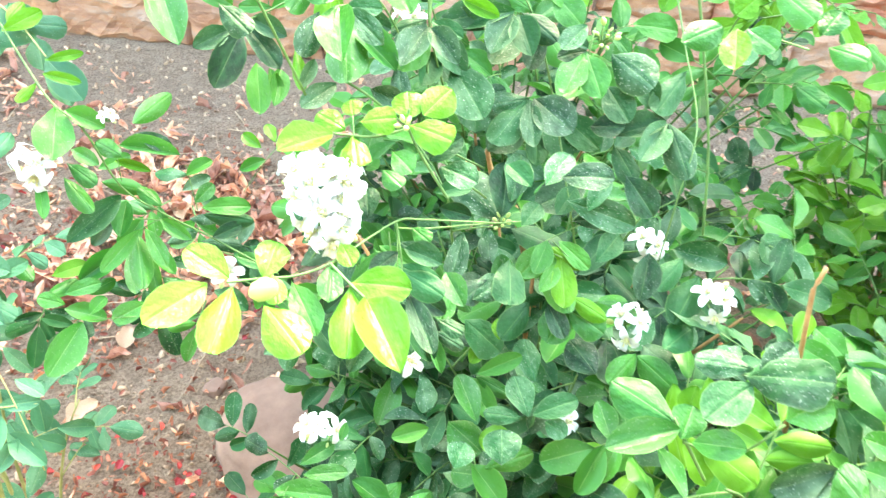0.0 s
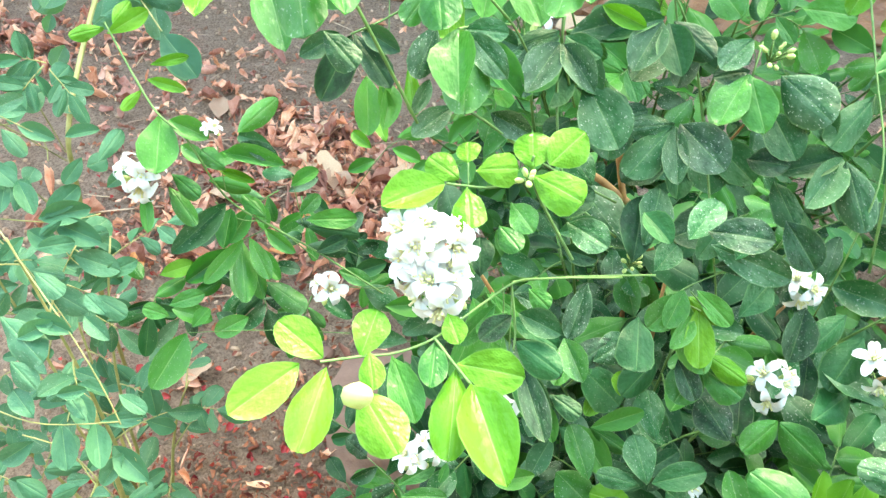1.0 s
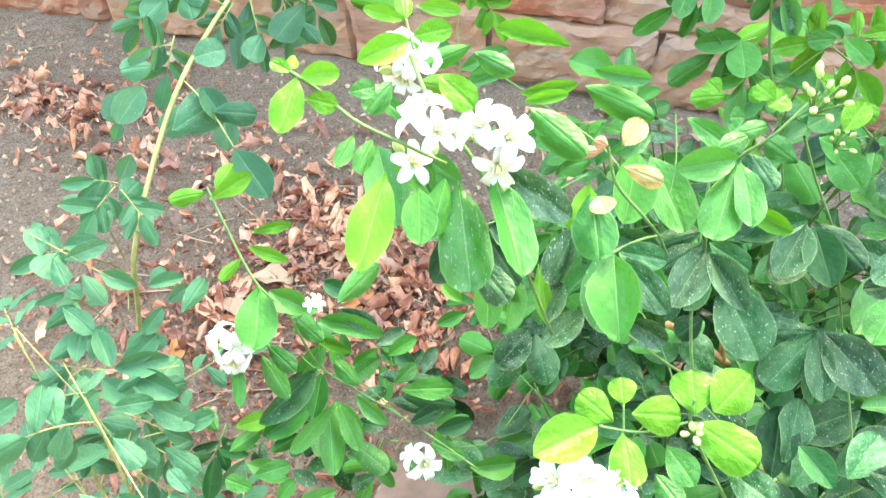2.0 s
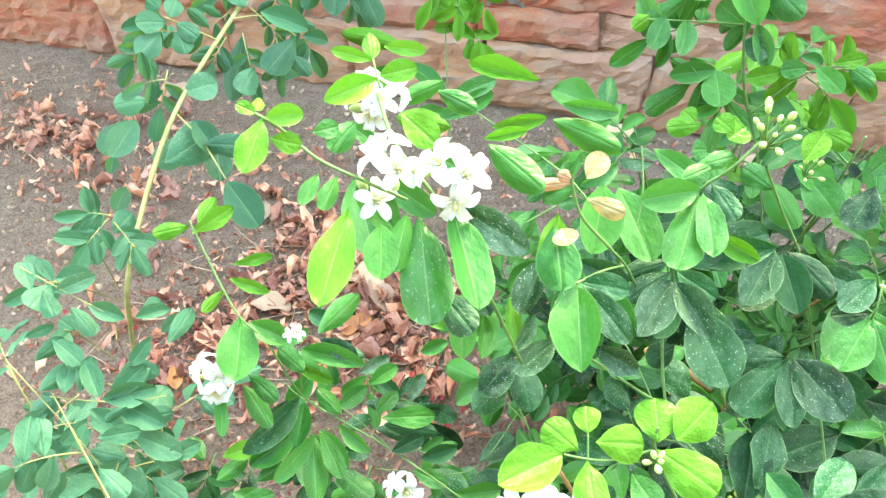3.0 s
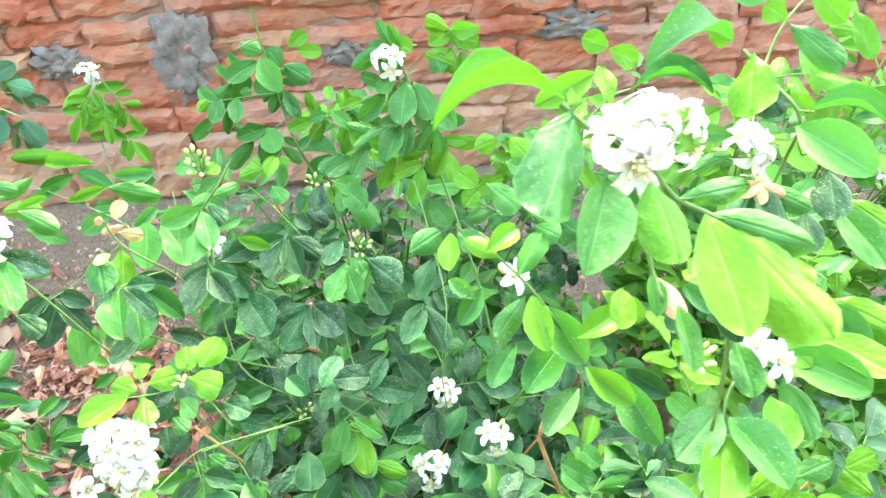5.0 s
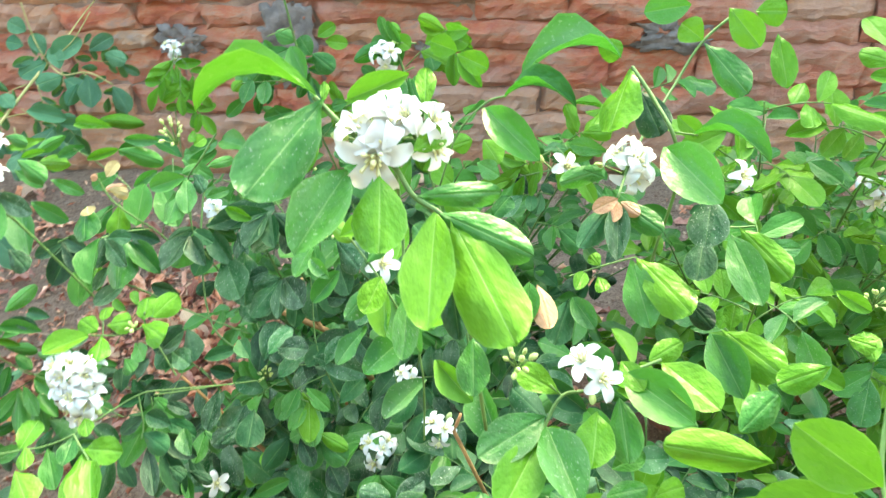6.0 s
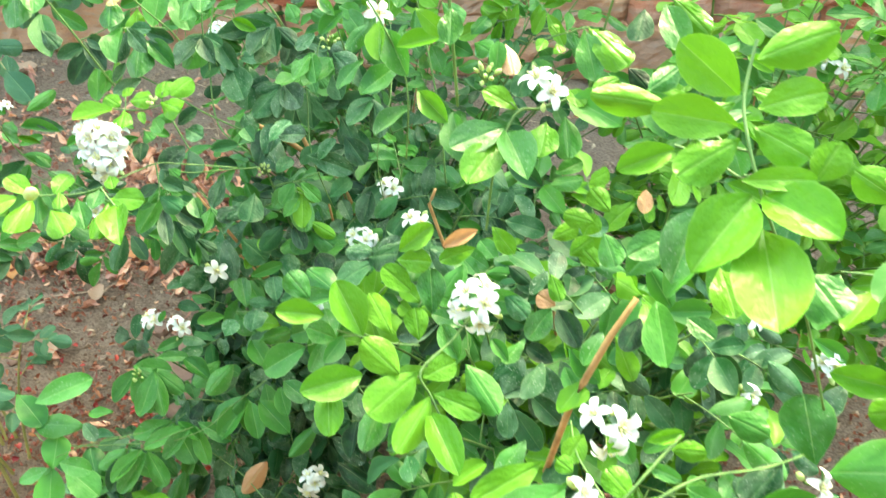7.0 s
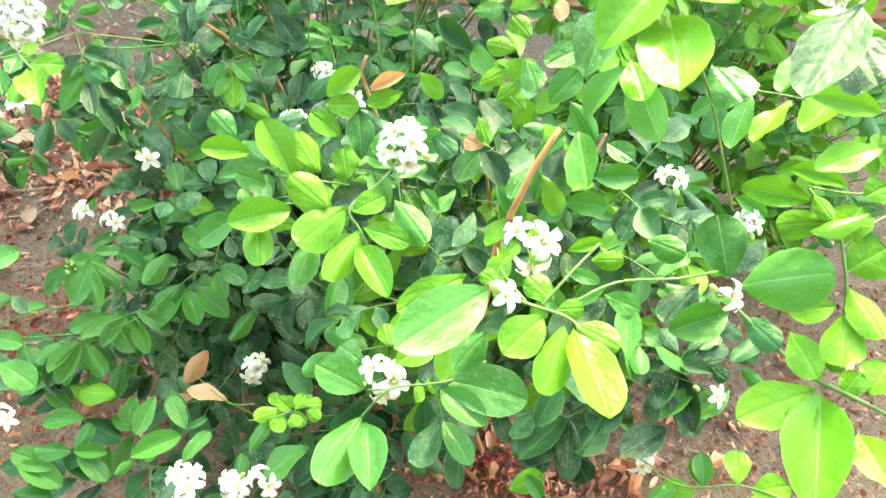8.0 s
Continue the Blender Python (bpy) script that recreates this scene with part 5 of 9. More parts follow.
fan(back, "mid", (
    ((0.157, 0.743, 0.877), (0.135, 0.732, 0.868), 0.72, (-0.22, -0.78, 0.59)),
    ((0.168, 0.738, 0.873), (0.155, 0.698, 0.848), 0.62, (-0.24, -0.76, 0.61)),
    ((0.175, 0.736, 0.873), (0.187, 0.696, 0.851), 0.57, (-0.27, -0.75, 0.6)),
    ((0.151, 0.765, 0.906), (0.131, 0.761, 0.9), 0.79, (-0.21, -0.81, 0.54)),
    ((0.197, 0.745, 0.903), (0.203, 0.724, 0.888), 0.86, (-0.29, -0.78, 0.56)),
    ((0.155, 0.72, 0.835), (0.105, 0.705, 0.822), 0.39, (-0.19, -0.74, 0.64)),
    ((0.157, 0.718, 0.833), (0.135, 0.686, 0.812), 0.59, (-0.22, -0.73, 0.65)),
    ((0.198, 0.724, 0.853), (0.212, 0.691, 0.837), 0.60, (-0.3, -0.73, 0.62)),
    ((0.234, 0.625, 0.812), (0.256, 0.583, 0.808), 0.57, (-0.37, -0.62, 0.69)),
    ((0.148, 0.55, 0.795), (0.18, 0.563, 0.807), 0.71, (-0.27, -0.6, 0.75)),
))
fan(back, "mid", (
    ((0.195, 0.557, 0.807), (0.211, 0.533, 0.806), 0.77, (-0.33, -0.59, 0.74)),
    ((0.254, 0.63, 0.832), (0.274, 0.607, 0.832), 0.68, (-0.39, -0.64, 0.66)),
    ((0.275, 0.582, 0.786), (0.289, 0.552, 0.795), 0.70, (-0.42, -0.56, 0.71)),
    ((0.269, 0.59, 0.791), (0.286, 0.608, 0.807), 0.80, (-0.41, -0.6, 0.69)),
))
fan(back, "fresh", (
    ((0.189, 0.745, 0.9), (0.216, 0.723, 0.895), 0.73, (-0.3, -0.78, 0.55)),
    ((0.193, 0.748, 0.907), (0.217, 0.752, 0.92), 0.75, (-0.3, -0.79, 0.53)),
    ((0.157, 0.765, 0.909), (0.176, 0.75, 0.902), 0.78, (-0.24, -0.8, 0.54)),
    ((0.165, 0.765, 0.914), (0.141, 0.776, 0.914), 0.65, (-0.23, -0.82, 0.53)),
    ((0.219, 0.744, 0.918), (0.241, 0.724, 0.917), 0.76, (-0.34, -0.78, 0.53)),
    ((0.248, 0.645, 0.849), (0.225, 0.649, 0.839), 0.85, (-0.35, -0.68, 0.64)),
    ((0.26, 0.641, 0.852), (0.274, 0.614, 0.842), 0.77, (-0.4, -0.66, 0.64)),
    ((0.227, 0.634, 0.802), (0.207, 0.651, 0.813), 0.92, (-0.32, -0.66, 0.68)),
    ((0.227, 0.632, 0.8), (0.211, 0.623, 0.788), 0.97, (-0.32, -0.64, 0.7)),
    ((0.188, 0.558, 0.806), (0.181, 0.521, 0.794), 0.58, (-0.3, -0.58, 0.75)),
))
fan(back, "fresh", (
    ((0.292, 0.646, 0.844), (0.305, 0.623, 0.843), 0.84, (-0.43, -0.65, 0.63)),
    ((0.291, 0.648, 0.848), (0.306, 0.647, 0.858), 1.12, (-0.43, -0.66, 0.61)),
))
fan(back, "mature", (
    ((0.189, 0.714, 0.822), (0.197, 0.69, 0.809), 0.68, (-0.28, -0.71, 0.65)),
    ((0.172, 0.722, 0.771), (0.195, 0.714, 0.77), 0.76, (-0.25, -0.69, 0.68)),
))
# yellow-green shoot near the wall
twig(back, 0.0020, (-0.31, 1.18, 0.709), (-0.31, 1.139, 0.661), (-0.294, 1.073, 0.586), (-0.28, 1.032, 0.539), (-0.272, 0.984, 0.484))
spray(back, "fresh", (
    ((-0.314, 1.176, 0.691), (-0.353, 1.139, 0.672), 0.40),
    ((-0.308, 1.165, 0.689), (-0.26, 1.163, 0.694), 0.40),
    ((-0.318, 1.167, 0.676), (-0.324, 1.111, 0.646), 0.42),
    ((-0.308, 1.165, 0.672), (-0.28, 1.108, 0.647), 0.42),
    ((-0.308, 1.168, 0.685), (-0.299, 1.13, 0.661), 0.40),
    ((-0.301, 1.145, 0.667), (-0.259, 1.131, 0.654), 0.40),
    ((-0.304, 1.121, 0.636), (-0.263, 1.104, 0.628), 0.40),
    ((-0.291, 1.117, 0.632), (-0.32, 1.11, 0.633), 0.50),
    ((-0.36, 1.097, 0.608), (-0.452, 1.1, 0.614), 0.30),
))
spray(back, "mid", (
    ((-0.289, 1.055, 0.567), (-0.345, 1.082, 0.593), 0.40),
    ((-0.286, 1.049, 0.565), (-0.228, 1.078, 0.587), 0.40),
    ((-0.279, 1.04, 0.549), (-0.329, 1.041, 0.547), 0.40),
    ((-0.277, 1.028, 0.552), (-0.231, 1.073, 0.571), 0.40),
    ((-0.352, 1.078, 0.588), (-0.407, 1.062, 0.57), 0.40),
))
# tall flowering shoot close by
twig(front, 0.0028, (0.202, 0.285, 1.088), (0.216, 0.277, 1.077), (0.237, 0.268, 1.064), (0.247, 0.258, 1.054), (0.259, 0.252, 1.049), (0.265, 0.248, 1.046))
twig(front, 0.0026, (0.259, 0.252, 1.049), (0.267, 0.248, 1.022), (0.273, 0.232, 0.99), (0.279, 0.231, 0.924))
twig(front, 0.002, (0.239, 0.267, 1.062), (0.24, 0.261, 1.027), (0.242, 0.24, 1.011))
fan(front, "fresh", (
    ((0.204, 0.281, 1.091), (0.148, 0.279, 1.084), 0.34, (0.22, 0.05, 0.97), 6),
    ((0.2, 0.287, 1.062), (0.185, 0.273, 1.057), 0.70, (0.29, -0.72, 0.63)),
    ((0.234, 0.256, 1.065), (0.237, 0.222, 1.053), 0.66, (0.19, -0.69, 0.7)),
    ((0.258, 0.25, 1.05), (0.257, 0.198, 1.032), 0.46, (-0.33, -0.6, 0.73)),
    ((0.265, 0.249, 1.047), (0.293, 0.195, 1.03), 0.48, (0.06, -0.64, 0.77)),
    ((0.229, 0.255, 1.008), (0.223, 0.235, 1.003), 0.63, (0.19, -0.61, 0.77)),
    ((0.236, 0.346, 1.069), (0.204, 0.335, 1.06), 0.42, (0.19, -0.8, 0.57)),
    ((0.244, 0.339, 1.053), (0.244, 0.358, 1.068), 0.47, (0.13, -0.81, 0.58)),
    ((0.258, 0.389, 1.06), (0.276, 0.387, 1.052), 0.71, (0.06, -0.83, 0.55)),
    ((0.258, 0.39, 1.061), (0.243, 0.391, 1.067), 0.84, (0.1, -0.84, 0.54)),
))
fan(front, "fresh", (
    ((0.207, 0.281, 1.088), (0.207, 0.289, 1.094), 0.44, (0.26, -0.78, 0.57)),
    ((0.248, 0.264, 1.073), (0.262, 0.275, 1.078), 0.62, (0.12, -0.77, 0.63)),
))
fan(front, "mid", (
    ((0.207, 0.281, 1.088), (0.185, 0.228, 1.076), 0.50, (0.3, -0.73, 0.62)),
    ((0.218, 0.263, 1.063), (0.201, 0.223, 1.051), 0.53, (0.26, -0.68, 0.69)),
    ((0.26, 0.25, 1.05), (0.299, 0.23, 1.045), 0.43, (0.05, -0.68, 0.73)),
    ((0.249, 0.257, 1.054), (0.287, 0.266, 1.051), 0.32, (0.08, -0.72, 0.69)),
    ((0.245, 0.233, 1.017), (0.245, 0.206, 1.004), 0.41, (0.14, -0.58, 0.8)),
    ((0.274, 0.229, 0.994), (0.275, 0.204, 0.985), 0.58, (0.06, -0.55, 0.84)),
))
fan(front, "mature", (
    ((0.264, 0.24, 1.022), (0.269, 0.215, 1.009), 0.47, (0.08, -0.61, 0.79)),
))
# leaves of the flowering crown
twig(front, 0.0028, (0.365, 0.437, 1.028), (0.378, 0.416, 1.015), (0.389, 0.394, 1), (0.399, 0.411, 0.955), (0.393, 0.416, 0.892), (0.388, 0.415, 0.829))
twig(front, 0.0022, (0.44, 0.493, 1.041), (0.417, 0.481, 1.025), (0.399, 0.463, 1.002), (0.37, 0.412, 0.984), (0.355, 0.371, 0.973))
twig(front, 0.0016, (0.422, 0.408, 0.924), (0.437, 0.396, 0.932), (0.45, 0.394, 0.935))
twig(front, 0.0016, (0.285, 0.416, 1.019), (0.272, 0.417, 1.013), (0.254, 0.411, 0.994), (0.242, 0.4, 0.961))
twig(front, 0.0014, (0.389, 0.397, 1.004), (0.404, 0.402, 0.999))
twig(front, 0.0014, (0.332, 0.395, 0.887), (0.355, 0.399, 0.894), (0.378, 0.401, 0.901))
fan(front, "mid", (
    ((0.358, 0.44, 1.033), (0.295, 0.421, 1.029), 0.40, (-0.07, -0.05, 1), 6),
    ((0.285, 0.415, 1.019), (0.328, 0.394, 1.023), 0.34, (-0, -0.03, 1), 6),
    ((0.272, 0.412, 1.013), (0.306, 0.37, 1.001), 0.40, (0.01, -0.78, 0.63)),
    ((0.403, 0.41, 0.993), (0.442, 0.375, 0.996), 0.35, (-0.13, 0.05, 0.99), 6),
    ((0.382, 0.385, 1.001), (0.406, 0.337, 0.995), 0.55, (-0.22, -0.72, 0.66)),
    ((0.436, 0.393, 0.928), (0.445, 0.339, 0.917), 0.43, (-0.28, -0.63, 0.73)),
    ((0.375, 0.4, 0.899), (0.383, 0.354, 0.881), 0.50, (-0.16, -0.62, 0.77)),
    ((0.357, 0.365, 0.973), (0.377, 0.341, 0.972), 0.49, (-0.16, -0.69, 0.7)),
    ((0.347, 0.39, 0.981), (0.321, 0.379, 0.978), 0.47, (-0.09, -0.74, 0.67)),
    ((0.349, 0.396, 0.991), (0.326, 0.4, 0.994), 0.50, (-0.09, -0.76, 0.64)),
))
fan(front, "mid", (
    ((0.348, 0.387, 0.977), (0.335, 0.387, 0.983), 0.76, (-0.1, -0.74, 0.67)),
    ((0.419, 0.48, 1.024), (0.437, 0.435, 1.012), 0.42, (-0.25, -0.8, 0.55)),
    ((0.408, 0.492, 1.046), (0.377, 0.486, 1.044), 0.65, (-0.19, -0.85, 0.5)),
    ((0.334, 0.385, 0.876), (0.349, 0.362, 0.868), 0.56, (-0.09, -0.6, 0.79)),
    ((0.303, 0.378, 0.896), (0.302, 0.352, 0.883), 0.51, (-0.02, -0.62, 0.79)),
    ((0.429, 0.365, 0.863), (0.442, 0.319, 0.853), 0.55, (-0.25, -0.53, 0.81)),
))
fan(front, "fresh", (
    ((0.362, 0.418, 1.035), (0.345, 0.382, 1.016), 0.68, (-0.55, -0.66, 0.51)),
    ((0.394, 0.419, 1.003), (0.408, 0.409, 0.994), 0.69, (-0.22, -0.76, 0.61)),
    ((0.441, 0.395, 0.933), (0.463, 0.354, 0.926), 0.46, (-0.3, -0.64, 0.71)),
    ((0.378, 0.401, 0.901), (0.407, 0.351, 0.899), 0.50, (-0.18, -0.63, 0.76)),
    ((0.417, 0.481, 1.026), (0.403, 0.489, 1.035), 1.05, (-0.22, -0.83, 0.52)),
    ((0.432, 0.486, 1.046), (0.449, 0.463, 1.03), 0.63, (-0.28, -0.82, 0.51)),
    ((0.45, 0.49, 1.042), (0.469, 0.485, 1.044), 1.03, (-0.31, -0.82, 0.49)),
    ((0.465, 0.48, 1.03), (0.467, 0.447, 1.01), 0.43, (-0.32, -0.78, 0.53)),
    ((0.343, 0.446, 1.041), (0.358, 0.441, 1.034), 0.90, (-0.12, -0.83, 0.54)),
    ((0.352, 0.394, 0.888), (0.355, 0.38, 0.888), 0.77, (-0.11, -0.63, 0.77)),
))
fan(front, "fresh", (
    ((0.342, 0.397, 0.89), (0.336, 0.381, 0.887), 0.62, (-0.08, -0.64, 0.77)),
    ((0.353, 0.399, 0.894), (0.347, 0.405, 0.9), 1.00, (-0.1, -0.66, 0.75)),
    ((0.436, 0.366, 0.866), (0.465, 0.325, 0.868), 0.57, (-0.28, -0.54, 0.79)),
    ((0.441, 0.365, 0.867), (0.444, 0.376, 0.88), 0.80, (-0.26, -0.58, 0.77)),
    ((0.487, 0.316, 0.886), (0.456, 0.308, 0.878), 0.59, (-0.33, -0.51, 0.79)),
    ((0.506, 0.376, 0.895), (0.525, 0.361, 0.891), 0.48, (-0.39, -0.57, 0.73)),
    ((0.508, 0.346, 0.881), (0.523, 0.338, 0.882), 0.79, (-0.39, -0.53, 0.75)),
    ((0.522, 0.332, 0.875), (0.521, 0.354, 0.881), 0.74, (-0.4, -0.52, 0.75)),
))
fan(front, "mature", (
    ((0.371, 0.43, 1.015), (0.381, 0.402, 1), 0.69, (-0.17, -0.78, 0.6)),
    ((0.416, 0.387, 0.963), (0.408, 0.355, 0.951), 0.73, (-0.24, -0.68, 0.7)),
    ((0.352, 0.366, 0.974), (0.331, 0.34, 0.961), 0.46, (-0.11, -0.69, 0.71)),
    ((0.355, 0.365, 0.973), (0.352, 0.329, 0.959), 0.39, (-0.13, -0.68, 0.72)),
    ((0.422, 0.403, 0.918), (0.413, 0.372, 0.909), 0.66, (-0.23, -0.64, 0.73)),
    ((0.332, 0.384, 0.875), (0.322, 0.355, 0.859), 0.58, (-0.06, -0.6, 0.8)),
    ((0.416, 0.391, 0.87), (0.429, 0.368, 0.866), 0.64, (-0.23, -0.59, 0.78)),
))
fan(front, "old", (
    ((0.354, 0.363, 0.978), (0.339, 0.358, 0.973), 0.63, (-0.11, -0.71, 0.7)),
    ((0.354, 0.363, 0.976), (0.351, 0.351, 0.97), 0.64, (-0.13, -0.7, 0.7)),
    ((0.356, 0.363, 0.976), (0.365, 0.352, 0.975), 0.62, (-0.14, -0.7, 0.7)),
    ((0.309, 0.377, 0.894), (0.316, 0.344, 0.889), 0.51, (-0.04, -0.61, 0.79)),
))
# shoot with an open flower among glossy leaves
twig(front, 0.0024, (0.383, 0.31, 0.895), (0.358, 0.298, 0.893), (0.337, 0.289, 0.889), (0.322, 0.284, 0.889), (0.312, 0.27, 0.877), (0.306, 0.256, 0.855), (0.303, 0.254, 0.794))
twig(front, 0.0016, (0.322, 0.284, 0.889), (0.315, 0.289, 0.893))
fan(front, "fresh", (
    ((0.32, 0.285, 0.89), (0.294, 0.297, 0.9), 0.58, (-0.03, -0.53, 0.85)),
    ((0.309, 0.262, 0.877), (0.288, 0.214, 0.875), 0.55, (-0.01, -0.43, 0.9)),
    ((0.343, 0.276, 0.885), (0.338, 0.241, 0.883), 0.67, (-0.1, -0.47, 0.88)),
    ((0.382, 0.302, 0.901), (0.408, 0.266, 0.905), 0.59, (0.25, -0.52, 0.81)),
    ((0.376, 0.31, 0.894), (0.397, 0.32, 0.902), 0.62, (-0.19, -0.56, 0.81)),
    ((0.359, 0.308, 0.895), (0.369, 0.284, 0.897), 0.55, (-0.14, -0.53, 0.83)),
    ((0.374, 0.236, 0.862), (0.386, 0.234, 0.876), 0.83, (-0.18, -0.41, 0.9)),
))
fan(front, "mid", (
    ((0.312, 0.274, 0.881), (0.274, 0.243, 0.883), 0.54, (-0, -0.47, 0.88)),
    ((0.313, 0.267, 0.881), (0.329, 0.22, 0.881), 0.56, (-0.05, -0.44, 0.89)),
    ((0.357, 0.288, 0.884), (0.358, 0.248, 0.879), 0.51, (-0.13, -0.48, 0.87)),
    ((0.36, 0.299, 0.894), (0.394, 0.261, 0.897), 0.55, (-0.17, -0.51, 0.84)),
    ((0.357, 0.304, 0.891), (0.332, 0.313, 0.902), 0.57, (-0.1, -0.56, 0.83)),
    ((0.347, 0.237, 0.858), (0.37, 0.241, 0.864), 0.63, (-0.13, -0.41, 0.9)),
    ((0.353, 0.261, 0.85), (0.372, 0.268, 0.859), 0.68, (-0.14, -0.44, 0.89)),
))
# light spray round the central flower head
twig(front, 0.0024, (0.299, 0.224, 0.733), (0.282, 0.191, 0.73), (0.26, 0.158, 0.729), (0.269, 0.142, 0.721), (0.279, 0.126, 0.715))
twig(front, 0.0016, (0.193, 0.172, 0.754), (0.229, 0.171, 0.745), (0.257, 0.179, 0.734))
twig(front, 0.0014, (0.26, 0.155, 0.727), (0.232, 0.145, 0.722), (0.196, 0.142, 0.727))
fan(front, "fresh", (
    ((0.192, 0.137, 0.737), (0.2, 0.096, 0.729), 0.52, (0.18, -0.48, 0.86)),
    ((0.259, 0.151, 0.736), (0.228, 0.111, 0.735), 0.66, (0.09, -0.5, 0.86)),
    ((0.27, 0.138, 0.724), (0.252, 0.091, 0.723), 0.46, (0.07, -0.47, 0.88)),
    ((0.27, 0.129, 0.717), (0.296, 0.079, 0.717), 0.44, (0.03, -0.46, 0.89)),
    ((0.272, 0.14, 0.726), (0.308, 0.123, 0.73), 0.51, (0.02, -0.5, 0.87)),
    ((0.263, 0.148, 0.734), (0.287, 0.16, 0.742), 0.75, (0.04, -0.53, 0.84)),
    ((0.217, 0.144, 0.737), (0.176, 0.118, 0.746), 0.54, (0.17, -0.5, 0.85)),
    ((0.245, 0.145, 0.74), (0.215, 0.161, 0.759), 0.69, (0.12, -0.54, 0.83)),
    ((0.235, 0.176, 0.749), (0.217, 0.197, 0.773), 0.64, (0.55, -0.46, 0.7)),
    ((0.256, 0.182, 0.737), (0.251, 0.2, 0.755), 0.80, (0.08, -0.58, 0.81)),
))
fan(front, "fresh", (
    ((0.213, 0.172, 0.749), (0.19, 0.199, 0.781), 0.60, (0.16, -0.58, 0.8)),
    ((0.183, 0.178, 0.763), (0.147, 0.173, 0.77), 0.54, (0.22, -0.57, 0.79)),
    ((0.232, 0.25, 0.768), (0.258, 0.267, 0.785), 0.58, (0.09, -0.66, 0.74)),
    ((0.231, 0.245, 0.763), (0.259, 0.24, 0.768), 0.73, (0.09, -0.64, 0.76)),
    ((0.244, 0.229, 0.743), (0.219, 0.24, 0.759), 0.69, (0.11, -0.62, 0.78)),
    ((0.295, 0.258, 0.77), (0.267, 0.242, 0.769), 0.51, (0.03, -0.65, 0.76)),
    ((0.308, 0.277, 0.778), (0.327, 0.256, 0.769), 0.56, (-0.03, -0.67, 0.74)),
    ((0.359, 0.279, 0.768), (0.38, 0.285, 0.778), 0.71, (-0.1, -0.68, 0.73)),
    ((0.385, 0.28, 0.773), (0.394, 0.29, 0.788), 1.02, (-0.13, -0.68, 0.72)),
    ((0.375, 0.27, 0.758), (0.393, 0.278, 0.772), 0.74, (-0.13, -0.66, 0.74)),
))
fan(front, "fresh", (
    ((0.4, 0.262, 0.754), (0.386, 0.272, 0.764), 0.89, (-0.14, -0.65, 0.75)),
    ((0.359, 0.245, 0.759), (0.367, 0.223, 0.751), 0.58, (-0.1, -0.62, 0.78)),
))
fan(front, "mid", (
    ((0.295, 0.165, 0.733), (0.32, 0.125, 0.732), 0.53, (-0.01, -0.52, 0.85)),
    ((0.169, 0.191, 0.766), (0.151, 0.202, 0.783), 0.78, (0.23, -0.59, 0.77)),
    ((0.232, 0.152, 0.702), (0.221, 0.107, 0.695), 0.47, (0.12, -0.47, 0.88)),
    ((0.263, 0.217, 0.729), (0.259, 0.244, 0.757), 0.63, (0.06, -0.61, 0.79)),
    ((0.339, 0.214, 0.753), (0.305, 0.216, 0.754), 0.62, (-0.03, -0.61, 0.79)),
    ((0.361, 0.225, 0.738), (0.343, 0.201, 0.726), 0.66, (-0.08, -0.59, 0.81)),
    ((0.186, 0.192, 0.719), (0.162, 0.194, 0.728), 0.77, (0.19, -0.55, 0.81)),
    ((0.287, 0.204, 0.688), (0.27, 0.225, 0.708), 0.60, (0.03, -0.56, 0.83)),
))
fan(front, "old", (
    ((0.296, 0.267, 0.782), (0.269, 0.25, 0.778), 0.38, (0.03, -0.67, 0.74)),
    ((0.364, 0.227, 0.74), (0.349, 0.234, 0.745), 1.01, (-0.09, -0.61, 0.79)),
))
fan(front, "mature", (
    ((0.321, 0.22, 0.758), (0.34, 0.201, 0.753), 0.68, (-0.05, -0.61, 0.79)),
    ((0.366, 0.225, 0.738), (0.384, 0.196, 0.726), 0.58, (-0.11, -0.58, 0.81)),
))
